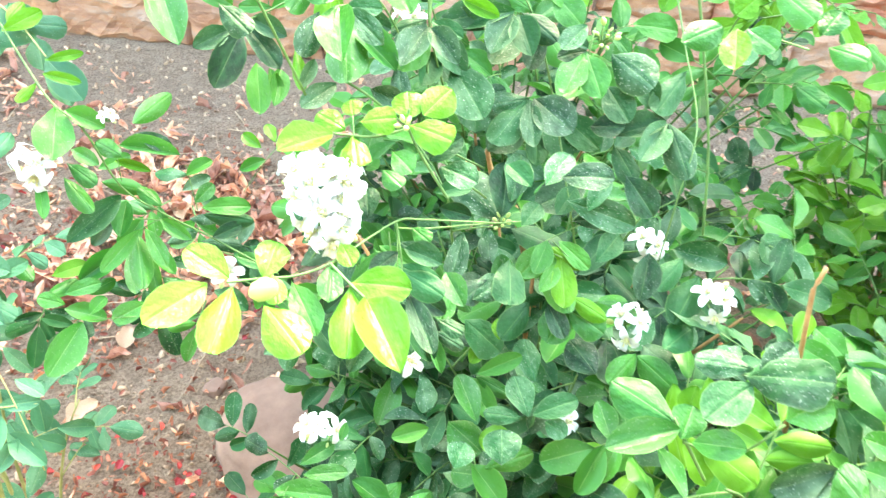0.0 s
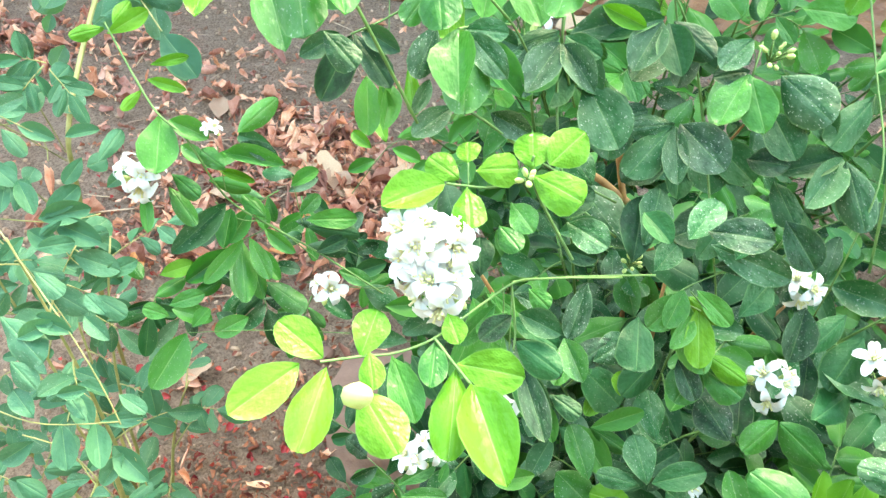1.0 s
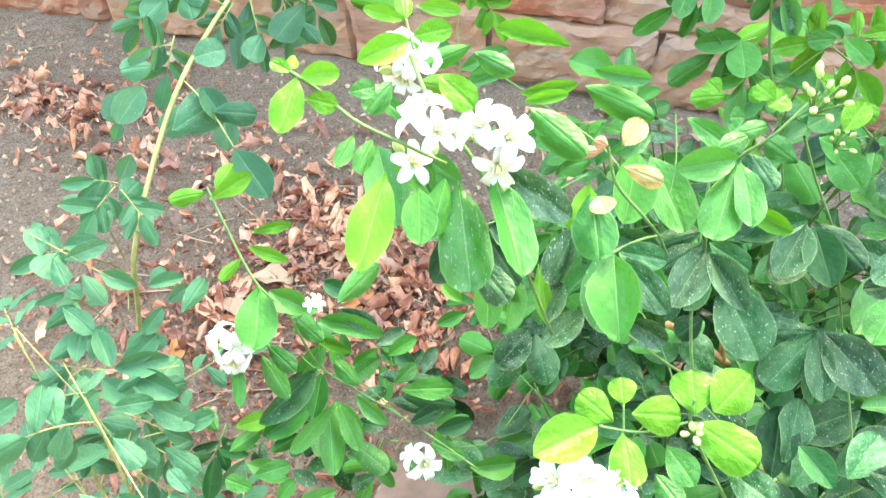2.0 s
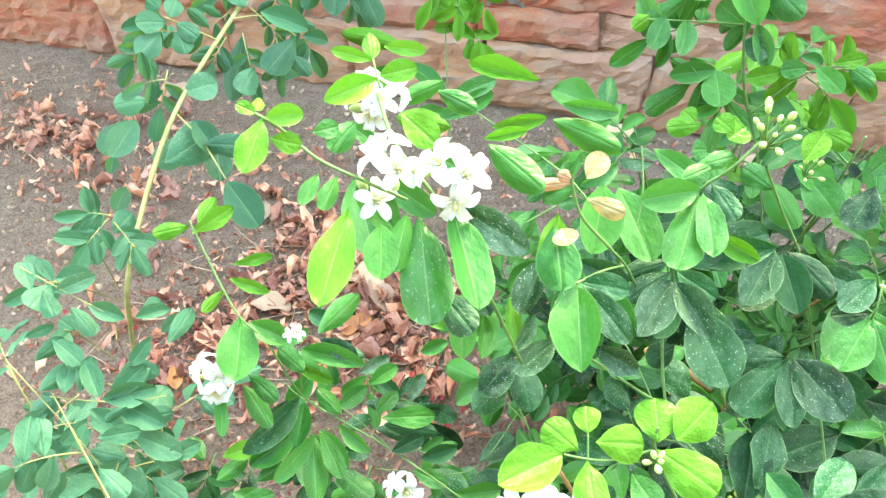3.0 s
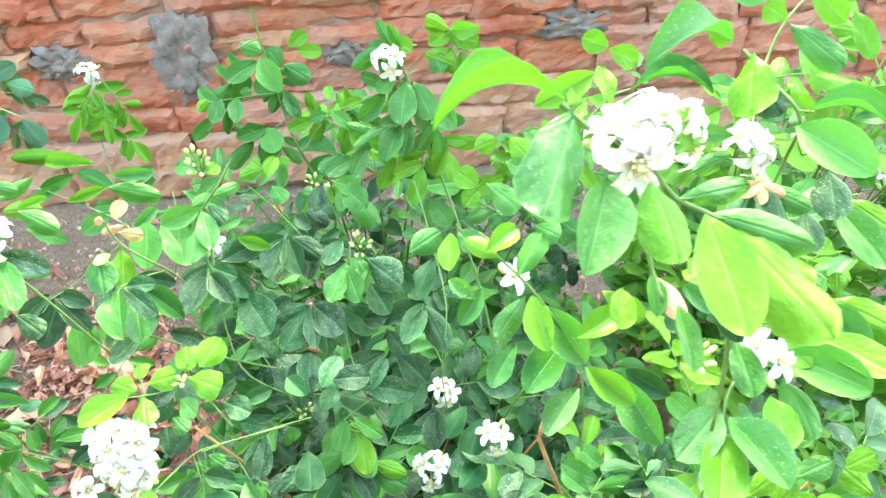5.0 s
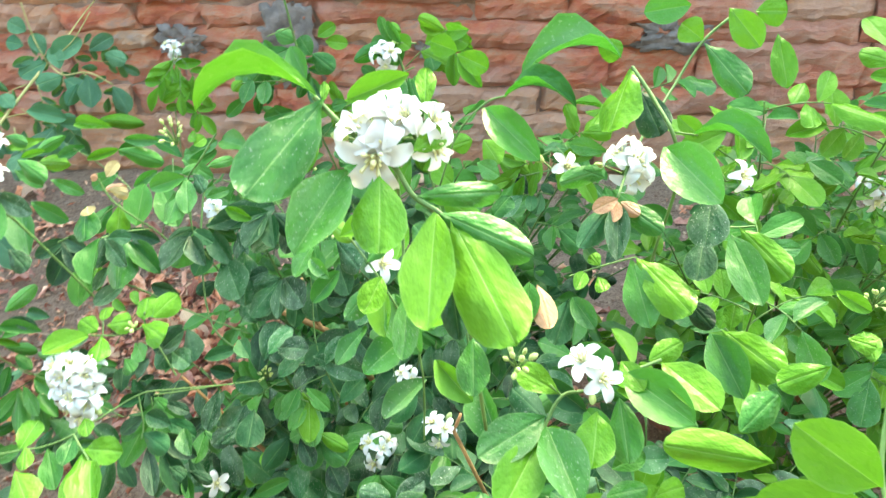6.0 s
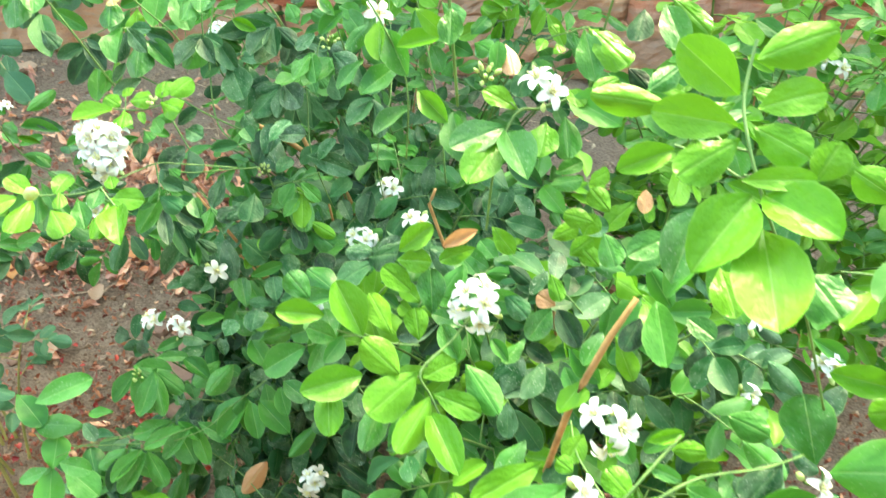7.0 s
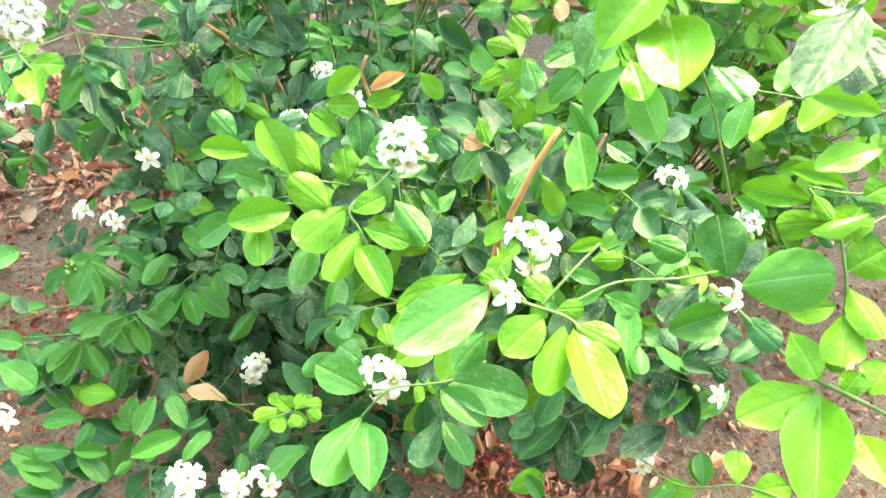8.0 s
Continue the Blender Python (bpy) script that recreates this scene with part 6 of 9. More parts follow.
# sunlit leaves next to the path
twig(front, 0.0022, (0.45, 0.209, 0.993), (0.444, 0.184, 0.971), (0.445, 0.16, 0.958), (0.453, 0.139, 0.939), (0.464, 0.12, 0.919), (0.49, 0.112, 0.877), (0.526, 0.101, 0.797))
twig(front, 0.0022, (0.421, 0.193, 0.955), (0.435, 0.17, 0.949), (0.447, 0.159, 0.951))
twig(front, 0.002, (0.444, 0.147, 0.943), (0.462, 0.145, 0.942), (0.478, 0.143, 0.941))
twig(front, 0.0018, (0.417, 0.197, 0.926), (0.432, 0.182, 0.93), (0.446, 0.154, 0.936))
fan(front, "fresh", (
    ((0.435, 0.168, 0.981), (0.399, 0.174, 1.008), 0.60, (-0.27, -0.7, 0.66)),
    ((0.439, 0.166, 0.963), (0.391, 0.167, 0.969), 0.52, (-0.25, -0.66, 0.71)),
    ((0.441, 0.161, 0.957), (0.407, 0.142, 0.945), 0.64, (-0.27, -0.61, 0.74)),
    ((0.449, 0.138, 0.936), (0.414, 0.093, 0.923), 0.58, (-0.3, -0.53, 0.8)),
    ((0.455, 0.124, 0.925), (0.447, 0.052, 0.925), 0.55, (-0.34, -0.46, 0.82), 0),
    ((0.455, 0.137, 0.938), (0.478, 0.091, 0.951), 0.60, (-0.37, -0.53, 0.77)),
    ((0.443, 0.145, 0.941), (0.477, 0.133, 0.954), 0.38, (0.1, -0.6, 0.79)),
    ((0.448, 0.194, 0.989), (0.484, 0.192, 1.012), 0.63, (-0.36, -0.7, 0.61)),
    ((0.451, 0.178, 0.967), (0.483, 0.175, 0.984), 0.66, (-0.36, -0.65, 0.66)),
    ((0.45, 0.172, 0.959), (0.474, 0.146, 0.959), 0.70, (-0.35, -0.61, 0.71)),
))
fan(front, "fresh", (
    ((0.408, 0.196, 0.954), (0.361, 0.197, 0.96), 0.41, (-0.17, -0.69, 0.7)),
    ((0.441, 0.125, 0.892), (0.443, 0.09, 0.892), 0.61, (-0.29, -0.46, 0.84)),
    ((0.417, 0.196, 0.924), (0.382, 0.183, 0.915), 0.51, (-0.19, -0.63, 0.75)),
    ((0.486, 0.151, 0.939), (0.496, 0.163, 0.959), 0.88, (-0.41, -0.58, 0.7)),
    ((0.392, 0.226, 0.845), (0.378, 0.239, 0.856), 0.81, (-0.14, -0.6, 0.79)),
    ((0.381, 0.221, 0.838), (0.359, 0.227, 0.841), 0.70, (-0.11, -0.58, 0.8)),
))
fan(front, "mid", (
    ((0.431, 0.161, 0.906), (0.413, 0.117, 0.889), 0.58, (-0.25, -0.53, 0.81)),
    ((0.436, 0.202, 0.78), (0.436, 0.144, 0.776), 0.48, (-0.63, -0.36, 0.69)),
    ((0.494, 0.136, 0.885), (0.503, 0.099, 0.888), 0.80, (-0.4, -0.45, 0.8)),
    ((0.397, 0.212, 0.955), (0.417, 0.227, 0.965), 0.58, (-0.21, -0.71, 0.67)),
    ((0.424, 0.173, 0.873), (0.395, 0.159, 0.866), 0.63, (-0.2, -0.54, 0.82)),
    ((0.389, 0.215, 0.834), (0.396, 0.19, 0.826), 0.72, (-0.15, -0.55, 0.82)),
    ((0.409, 0.205, 0.802), (0.428, 0.214, 0.828), 0.72, (-0.19, -0.53, 0.82)),
    ((0.455, 0.184, 0.784), (0.471, 0.163, 0.787), 0.69, (-0.26, -0.45, 0.85)),
))
fan(front, "old", (
    ((0.404, 0.188, 0.897), (0.403, 0.174, 0.889), 0.63, (-0.19, -0.59, 0.79)),
))
fan(front, "mature", (
    ((0.423, 0.186, 0.777), (0.41, 0.162, 0.769), 0.65, (-0.18, -0.45, 0.88)),
))
# low spray with a single open flower
twig(front, 0.0026, (0.374, 0.057, 0.752), (0.394, 0.05, 0.75), (0.416, 0.04, 0.752), (0.426, 0.029, 0.752))
twig(front, 0.0022, (0.402, 0.05, 0.751), (0.418, 0.066, 0.762), (0.441, 0.091, 0.77))
twig(front, 0.0022, (0.417, 0.048, 0.752), (0.453, 0.07, 0.754), (0.504, 0.092, 0.737), (0.543, 0.116, 0.721))
twig(front, 0.0018, (0.391, 0.052, 0.751), (0.377, 0.088, 0.74), (0.376, 0.128, 0.722))
fan(front, "fresh", (
    ((0.421, 0.03, 0.752), (0.437, -0.034, 0.755), 0.54, (0.26, -0.45, 0.85)),
    ((0.415, 0.032, 0.752), (0.4, -0.014, 0.747), 0.50, (-0.16, -0.45, 0.88)),
    ((0.422, 0.032, 0.754), (0.446, 0.013, 0.759), 0.74, (-0.21, -0.47, 0.85)),
    ((0.403, 0.041, 0.75), (0.376, 0.012, 0.749), 0.71, (-0.13, -0.48, 0.87)),
    ((0.409, 0.051, 0.753), (0.392, 0.069, 0.759), 0.77, (-0.14, -0.53, 0.83)),
    ((0.411, 0.047, 0.75), (0.427, 0.043, 0.758), 0.84, (-0.18, -0.51, 0.84)),
    ((0.42, 0.089, 0.763), (0.443, 0.092, 0.772), 0.39, (-0.2, -0.57, 0.79)),
    ((0.438, 0.09, 0.754), (0.458, 0.084, 0.762), 0.65, (-0.22, -0.56, 0.8)),
    ((0.351, 0.073, 0.751), (0.307, 0.041, 0.751), 0.41, (-0.01, -0.53, 0.85)),
    ((0.396, 0.084, 0.752), (0.406, 0.099, 0.755), 0.78, (-0.14, -0.57, 0.81)),
))
fan(front, "fresh", (
    ((0.382, 0.104, 0.742), (0.37, 0.085, 0.737), 0.79, (-0.09, -0.56, 0.82)),
    ((0.372, 0.069, 0.75), (0.361, 0.078, 0.75), 0.95, (-0.07, -0.55, 0.83)),
))
fan(front, "mid", (
    ((0.417, 0.073, 0.761), (0.439, 0.062, 0.763), 0.41, (-0.19, -0.54, 0.82)),
    ((0.448, 0.071, 0.74), (0.468, 0.054, 0.746), 0.61, (-0.24, -0.51, 0.83)),
    ((0.462, 0.064, 0.738), (0.459, 0.026, 0.734), 0.48, (-0.25, -0.48, 0.84)),
    ((0.365, 0.049, 0.765), (0.309, -0.005, 0.772), 0.49, (-0.03, -0.5, 0.86)),
    ((0.366, 0.037, 0.735), (0.345, 0.012, 0.729), 0.66, (-0.06, -0.46, 0.88)),
    ((0.493, 0.143, 0.724), (0.517, 0.124, 0.73), 0.73, (-0.29, -0.56, 0.77)),
))
# leaves under the low flower head
twig(front, 0.0022, (0.281, 0.019, 0.652), (0.301, 0.031, 0.67), (0.329, 0.041, 0.664), (0.346, 0.05, 0.658), (0.373, 0.079, 0.643))
twig(front, 0.0016, (0.333, 0.044, 0.653), (0.341, 0.029, 0.633))
twig(front, 0.0016, (0.301, 0.031, 0.67), (0.284, 0.032, 0.666))
fan(front, "mid", (
    ((0.281, 0.018, 0.651), (0.26, -0.035, 0.66), 0.57, (0.09, -0.34, 0.94)),
    ((0.285, 0.015, 0.649), (0.292, -0.036, 0.656), 0.53, (0.07, -0.34, 0.94)),
    ((0.281, 0.035, 0.662), (0.246, 0.044, 0.679), 0.74, (0.11, -0.42, 0.9)),
    ((0.342, 0.05, 0.657), (0.4, 0.027, 0.671), 0.61, (-0.07, -0.42, 0.91)),
    ((0.338, 0.044, 0.653), (0.371, 0.012, 0.659), 0.52, (-0.04, -0.4, 0.92)),
    ((0.341, 0.029, 0.633), (0.362, -0.007, 0.636), 0.45, (-0.04, -0.35, 0.93)),
    ((0.277, 0.057, 0.665), (0.259, 0.069, 0.67), 0.95, (0.1, -0.45, 0.89)),
))
fan(front, "mature", (
    ((0.339, 0.03, 0.633), (0.322, -0.008, 0.634), 0.53, (-0.01, -0.35, 0.94)),
))
fan(front, "fresh", (
    ((0.303, 0.052, 0.672), (0.331, 0.074, 0.674), 0.68, (0.02, -0.46, 0.89)),
    ((0.298, 0.069, 0.672), (0.292, 0.089, 0.675), 0.77, (0.05, -0.48, 0.88)),
    ((0.32, 0.047, 0.662), (0.323, 0.028, 0.661), 0.44, (0.01, -0.41, 0.91)),
    ((0.327, 0.048, 0.662), (0.334, 0.036, 0.66), 0.50, (-0.01, -0.42, 0.91)),
))
# glossy spray beside the low flowers
twig(front, 0.0034, (0.558, 0.095, 0.703), (0.583, 0.062, 0.697), (0.603, 0.041, 0.694), (0.627, 0.027, 0.693), (0.665, 0.017, 0.679))
twig(front, 0.0026, (0.596, 0.144, 0.783), (0.61, 0.125, 0.773), (0.618, 0.107, 0.76), (0.621, 0.077, 0.734), (0.613, 0.055, 0.71), (0.605, 0.04, 0.694))
twig(front, 0.0022, (0.618, 0.107, 0.76), (0.637, 0.12, 0.772), (0.664, 0.134, 0.777))
twig(front, 0.0018, (0.556, 0.111, 0.715), (0.558, 0.095, 0.703))
fan(front, "mid", (
    ((0.55, 0.11, 0.719), (0.541, 0.147, 0.751), 0.79, (-0.36, -0.55, 0.76)),
    ((0.558, 0.105, 0.719), (0.597, 0.08, 0.765), 0.73, (-0.41, -0.5, 0.76)),
    ((0.555, 0.098, 0.696), (0.51, 0.081, 0.69), 0.61, (-0.34, -0.47, 0.82)),
))
fan(front, "mature", (
    ((0.538, 0.124, 0.697), (0.508, 0.093, 0.685), 0.63, (-0.32, -0.5, 0.81)),
    ((0.563, 0.09, 0.701), (0.578, 0.059, 0.706), 0.64, (-0.4, -0.45, 0.8)),
))
fan(front, "fresh", (
    ((0.593, 0.131, 0.783), (0.548, 0.143, 0.783), 0.48, (-0.42, -0.58, 0.7)),
    ((0.597, 0.136, 0.784), (0.607, 0.118, 0.78), 0.71, (-0.02, -0.64, 0.77)),
    ((0.61, 0.123, 0.771), (0.575, 0.125, 0.763), 0.64, (-0.44, -0.55, 0.71)),
    ((0.614, 0.111, 0.761), (0.629, 0.128, 0.783), 0.91, (-0.49, -0.53, 0.69)),
    ((0.632, 0.135, 0.785), (0.647, 0.139, 0.794), 1.23, (-0.51, -0.55, 0.66)),
    ((0.621, 0.095, 0.75), (0.645, 0.102, 0.768), 1.16, (-0.5, -0.49, 0.71)),
    ((0.616, 0.078, 0.731), (0.584, 0.077, 0.724), 0.70, (-0.45, -0.46, 0.77)),
    ((0.621, 0.073, 0.73), (0.607, 0.033, 0.725), 0.70, (-0.48, -0.42, 0.77)),
    ((0.623, 0.085, 0.743), (0.632, 0.044, 0.745), 0.59, (-0.06, -0.53, 0.84)),
    ((0.59, 0.071, 0.708), (0.595, 0.032, 0.71), 0.64, (-0.44, -0.42, 0.8)),
))
fan(front, "fresh", (
    ((0.604, 0.034, 0.69), (0.547, 0.014, 0.684), 0.56, (-0.41, -0.37, 0.83)),
    ((0.602, 0.028, 0.684), (0.579, -0.002, 0.679), 0.52, (-0.43, -0.35, 0.83)),
    ((0.607, 0.03, 0.689), (0.576, -0.052, 0.688), 0.50, (-0.44, -0.31, 0.84)),
    ((0.621, 0.03, 0.691), (0.634, 0.043, 0.702), 0.92, (-0.48, -0.37, 0.79)),
    ((0.631, 0.008, 0.677), (0.629, -0.034, 0.691), 0.63, (-0.48, -0.3, 0.82)),
    ((0.613, 0.042, 0.701), (0.616, 0.048, 0.707), 1.74, (-0.46, -0.4, 0.79)),
    ((0.638, 0.028, 0.695), (0.654, 0.05, 0.707), 0.98, (-0.5, -0.37, 0.78)),
))
# low leaves over the soil
twig(front, 0.0012, (0.542, 0.105, 0.452), (0.597, 0.089, 0.429), (0.661, 0.083, 0.422))
twig(front, 0.0010, (0.519, 0.172, 0.522), (0.603, 0.15, 0.511), (0.567, 0.132, 0.485))
spray(front, "mid", (
    ((0.61, 0.087, 0.434), (0.611, 0.118, 0.446), 0.62),
    ((0.645, 0.091, 0.43), (0.648, 0.12, 0.449), 0.62),
    ((0.586, 0.089, 0.428), (0.556, 0.075, 0.423), 0.50),
    ((0.627, 0.153, 0.509), (0.593, 0.129, 0.493), 0.60),
    ((0.594, 0.153, 0.506), (0.56, 0.129, 0.49), 0.50),
    ((0.43, 0.09, 0.435), (0.447, 0.072, 0.422), 0.60),
))
spray(front, "fresh", (
    ((0.66, 0.08, 0.423), (0.702, 0.094, 0.43), 0.50),
))
spray(front, "mature", (
    ((0.608, 0.162, 0.524), (0.575, 0.172, 0.526), 0.50),
    ((0.468, 0.137, 0.468), (0.421, 0.095, 0.459), 0.60),
    ((0.473, 0.133, 0.47), (0.468, 0.091, 0.449), 0.60),
    ((0.444, 0.14, 0.482), (0.41, 0.115, 0.468), 0.50),
    ((0.514, 0.142, 0.475), (0.477, 0.101, 0.465), 0.60),
    ((0.533, 0.148, 0.498), (0.488, 0.139, 0.489), 0.50),
    ((0.572, 0.13, 0.467), (0.523, 0.104, 0.464), 0.60),
))
# pale rose leaves beside the soil
twig(rose_near, 0.0015, (-0.575, 0.527, 0.595), (-0.531, 0.506, 0.565), (-0.496, 0.49, 0.532), (-0.456, 0.462, 0.49))
twig(rose_near, 0.0014, (-0.532, 0.513, 0.572), (-0.473, 0.523, 0.567), (-0.433, 0.536, 0.572))
twig(rose_near, 0.0012, (-0.57, 0.582, 0.658), (-0.527, 0.575, 0.643), (-0.488, 0.57, 0.625), (-0.481, 0.558, 0.609))
twig(rose_near, 0.0012, (-0.478, 0.527, 0.574), (-0.462, 0.507, 0.543), (-0.435, 0.498, 0.526))
spray(rose_near, "rose", (
    ((-0.537, 0.511, 0.583), (-0.515, 0.543, 0.587), 0.50),
    ((-0.535, 0.509, 0.559), (-0.55, 0.485, 0.555), 0.50),
    ((-0.505, 0.519, 0.579), (-0.503, 0.547, 0.594), 0.55),
    ((-0.516, 0.514, 0.579), (-0.524, 0.54, 0.589), 0.60),
    ((-0.526, 0.516, 0.569), (-0.547, 0.492, 0.558), 0.60),
    ((-0.5, 0.516, 0.558), (-0.463, 0.504, 0.548), 0.50),
    ((-0.486, 0.521, 0.572), (-0.445, 0.539, 0.574), 0.50),
    ((-0.476, 0.526, 0.562), (-0.429, 0.517, 0.555), 0.50),
    ((-0.48, 0.521, 0.573), (-0.457, 0.551, 0.589), 0.50),
    ((-0.537, 0.573, 0.643), (-0.504, 0.59, 0.654), 0.42),
    ((-0.551, 0.575, 0.639), (-0.531, 0.556, 0.633), 0.60),
    ((-0.553, 0.567, 0.648), (-0.574, 0.589, 0.657), 0.50),
))
spray(rose_near, "rose", (
    ((-0.524, 0.57, 0.63), (-0.499, 0.555, 0.617), 0.50),
    ((-0.539, 0.55, 0.607), (-0.507, 0.537, 0.597), 0.50),
    ((-0.558, 0.541, 0.614), (-0.538, 0.556, 0.616), 0.40),
    ((-0.462, 0.514, 0.552), (-0.428, 0.528, 0.558), 0.50),
    ((-0.46, 0.511, 0.538), (-0.412, 0.503, 0.535), 0.50),
    ((-0.464, 0.497, 0.52), (-0.487, 0.473, 0.514), 0.50),
    ((-0.481, 0.484, 0.516), (-0.443, 0.476, 0.501), 0.60),
    ((-0.429, 0.499, 0.527), (-0.4, 0.514, 0.539), 0.50),
    ((-0.44, 0.488, 0.511), (-0.404, 0.476, 0.503), 0.50),
    ((-0.533, 0.482, 0.525), (-0.547, 0.455, 0.519), 0.50),
    ((-0.516, 0.474, 0.514), (-0.525, 0.45, 0.5), 0.60),
    ((-0.547, 0.488, 0.541), (-0.515, 0.479, 0.536), 0.50),
))
spray(rose_near, "rose", (
    ((-0.508, 0.5, 0.542), (-0.525, 0.477, 0.536), 0.50),
    ((-0.498, 0.492, 0.529), (-0.465, 0.492, 0.528), 0.50),
    ((-0.434, 0.563, 0.612), (-0.423, 0.595, 0.625), 0.45),
    ((-0.466, 0.573, 0.627), (-0.441, 0.589, 0.628), 0.45),
    ((-0.548, 0.53, 0.597), (-0.528, 0.551, 0.607), 0.50),
    ((-0.508, 0.573, 0.634), (-0.477, 0.572, 0.625), 0.50),
    ((-0.456, 0.571, 0.606), (-0.461, 0.543, 0.599), 0.50),
))
# more rose leaves
twig(rose_near, 0.0013, (-0.53, 0.515, 0.574), (-0.446, 0.449, 0.578), (-0.381, 0.399, 0.586), (-0.348, 0.368, 0.544), (-0.319, 0.331, 0.492))
twig(rose_near, 0.0013, (-0.442, 0.35, 0.545), (-0.394, 0.346, 0.541), (-0.328, 0.367, 0.531))
twig(rose_near, 0.0014, (-0.413, 0.338, 0.532), (-0.378, 0.336, 0.521), (-0.343, 0.319, 0.488))
spray(rose_near, "rose", (
    ((-0.443, 0.405, 0.591), (-0.398, 0.377, 0.583), 0.50),
    ((-0.423, 0.391, 0.586), (-0.399, 0.405, 0.595), 0.50),
    ((-0.383, 0.403, 0.586), (-0.414, 0.407, 0.596), 0.50),
    ((-0.423, 0.375, 0.578), (-0.4, 0.361, 0.567), 0.60),
    ((-0.361, 0.352, 0.548), (-0.382, 0.367, 0.552), 0.50),
    ((-0.39, 0.354, 0.529), (-0.371, 0.322, 0.522), 0.50),
    ((-0.365, 0.36, 0.526), (-0.347, 0.328, 0.519), 0.50),
    ((-0.357, 0.359, 0.534), (-0.326, 0.367, 0.536), 0.42),
    ((-0.407, 0.338, 0.524), (-0.429, 0.319, 0.515), 0.60),
    ((-0.347, 0.378, 0.546), (-0.323, 0.371, 0.538), 0.50),
    ((-0.506, 0.54, 0.597), (-0.483, 0.516, 0.583), 0.50),
    ((-0.465, 0.482, 0.579), (-0.434, 0.494, 0.58), 0.50),
))
spray(rose_near, "rose", (
    ((-0.448, 0.456, 0.583), (-0.416, 0.441, 0.58), 0.50),
    ((-0.386, 0.363, 0.56), (-0.365, 0.37, 0.562), 0.50),
    ((-0.4, 0.346, 0.549), (-0.423, 0.361, 0.56), 0.60),
    ((-0.35, 0.35, 0.512), (-0.316, 0.331, 0.503), 0.50),
    ((-0.34, 0.347, 0.511), (-0.35, 0.321, 0.501), 0.50),
    ((-0.371, 0.32, 0.494), (-0.388, 0.307, 0.493), 0.60),
    ((-0.383, 0.42, 0.585), (-0.358, 0.406, 0.581), 0.50),
    ((-0.489, 0.499, 0.57), (-0.504, 0.478, 0.56), 0.50),
    ((-0.369, 0.427, 0.58), (-0.39, 0.437, 0.591), 0.50),
    ((-0.452, 0.511, 0.586), (-0.468, 0.496, 0.578), 0.40),
    ((-0.419, 0.314, 0.5), (-0.395, 0.308, 0.491), 0.60),
))
# lower leaf fans of the shrub over the soil
twig(front, 0.0016, (-0.105, 0.275, 0.384), (-0.212, 0.264, 0.38), (-0.241, 0.274, 0.387))
twig(front, 0.0014, (0.047, 0.334, 0.454), (0, 0.32, 0.414), (-0.025, 0.285, 0.411), (-0.098, 0.271, 0.378))
twig(front, 0.0012, (-0.035, 0.282, 0.42), (-0.105, 0.271, 0.379), (-0.111, 0.251, 0.359))
twig(front, 0.0016, (0.133, 0.178, 0.4), (0.089, 0.202, 0.364), (0.011, 0.279, 0.316), (-0.043, 0.304, 0.333))
spray(front, "old", (
    ((0.042, 0.288, 0.343), (0.012, 0.255, 0.316), 0.50),
    ((0.083, 0.218, 0.341), (0.032, 0.23, 0.348), 0.42),
    ((0.04, 0.226, 0.335), (0.01, 0.216, 0.329), 0.50),
))
spray(front, "fresh", (
    ((-0.055, 0.221, 0.334), (-0.103, 0.227, 0.334), 0.75),
    ((0.155, 0.165, 0.405), (0.137, 0.159, 0.402), 0.60),
    ((0.16, 0.163, 0.421), (0.172, 0.14, 0.408), 0.60),
    ((0.164, 0.161, 0.424), (0.157, 0.175, 0.43), 0.80),
    ((0.184, 0.157, 0.432), (0.177, 0.167, 0.439), 0.80),
    ((0.183, 0.159, 0.424), (0.195, 0.141, 0.421), 0.70),
    ((0.187, 0.158, 0.431), (0.202, 0.168, 0.44), 0.70),
    ((0.195, 0.16, 0.424), (0.211, 0.151, 0.423), 0.70),
))
spray(front, "mid", (
    ((-0.06, 0.268, 0.338), (-0.07, 0.228, 0.316), 0.40),
    ((-0.023, 0.21, 0.354), (-0.031, 0.181, 0.332), 0.70),
    ((0.006, 0.204, 0.366), (-0.011, 0.164, 0.344), 0.50),
    ((0.01, 0.229, 0.341), (0.027, 0.196, 0.33), 0.70),
    ((-0.049, 0.306, 0.383), (-0.025, 0.269, 0.358), 0.42),
    ((-0.047, 0.293, 0.4), (-0.072, 0.257, 0.383), 0.40),
    ((-0.053, 0.292, 0.401), (-0.101, 0.269, 0.387), 0.40),
    ((-0.041, 0.303, 0.398), (0.003, 0.288, 0.387), 0.40),
    ((-0.11, 0.275, 0.368), (-0.134, 0.232, 0.361), 0.42),
    ((-0.103, 0.269, 0.37), (-0.127, 0.227, 0.344), 0.42),
    ((-0.104, 0.276, 0.366), (-0.072, 0.241, 0.347), 0.45),
    ((-0.105, 0.272, 0.378), (-0.081, 0.272, 0.379), 0.50),
))
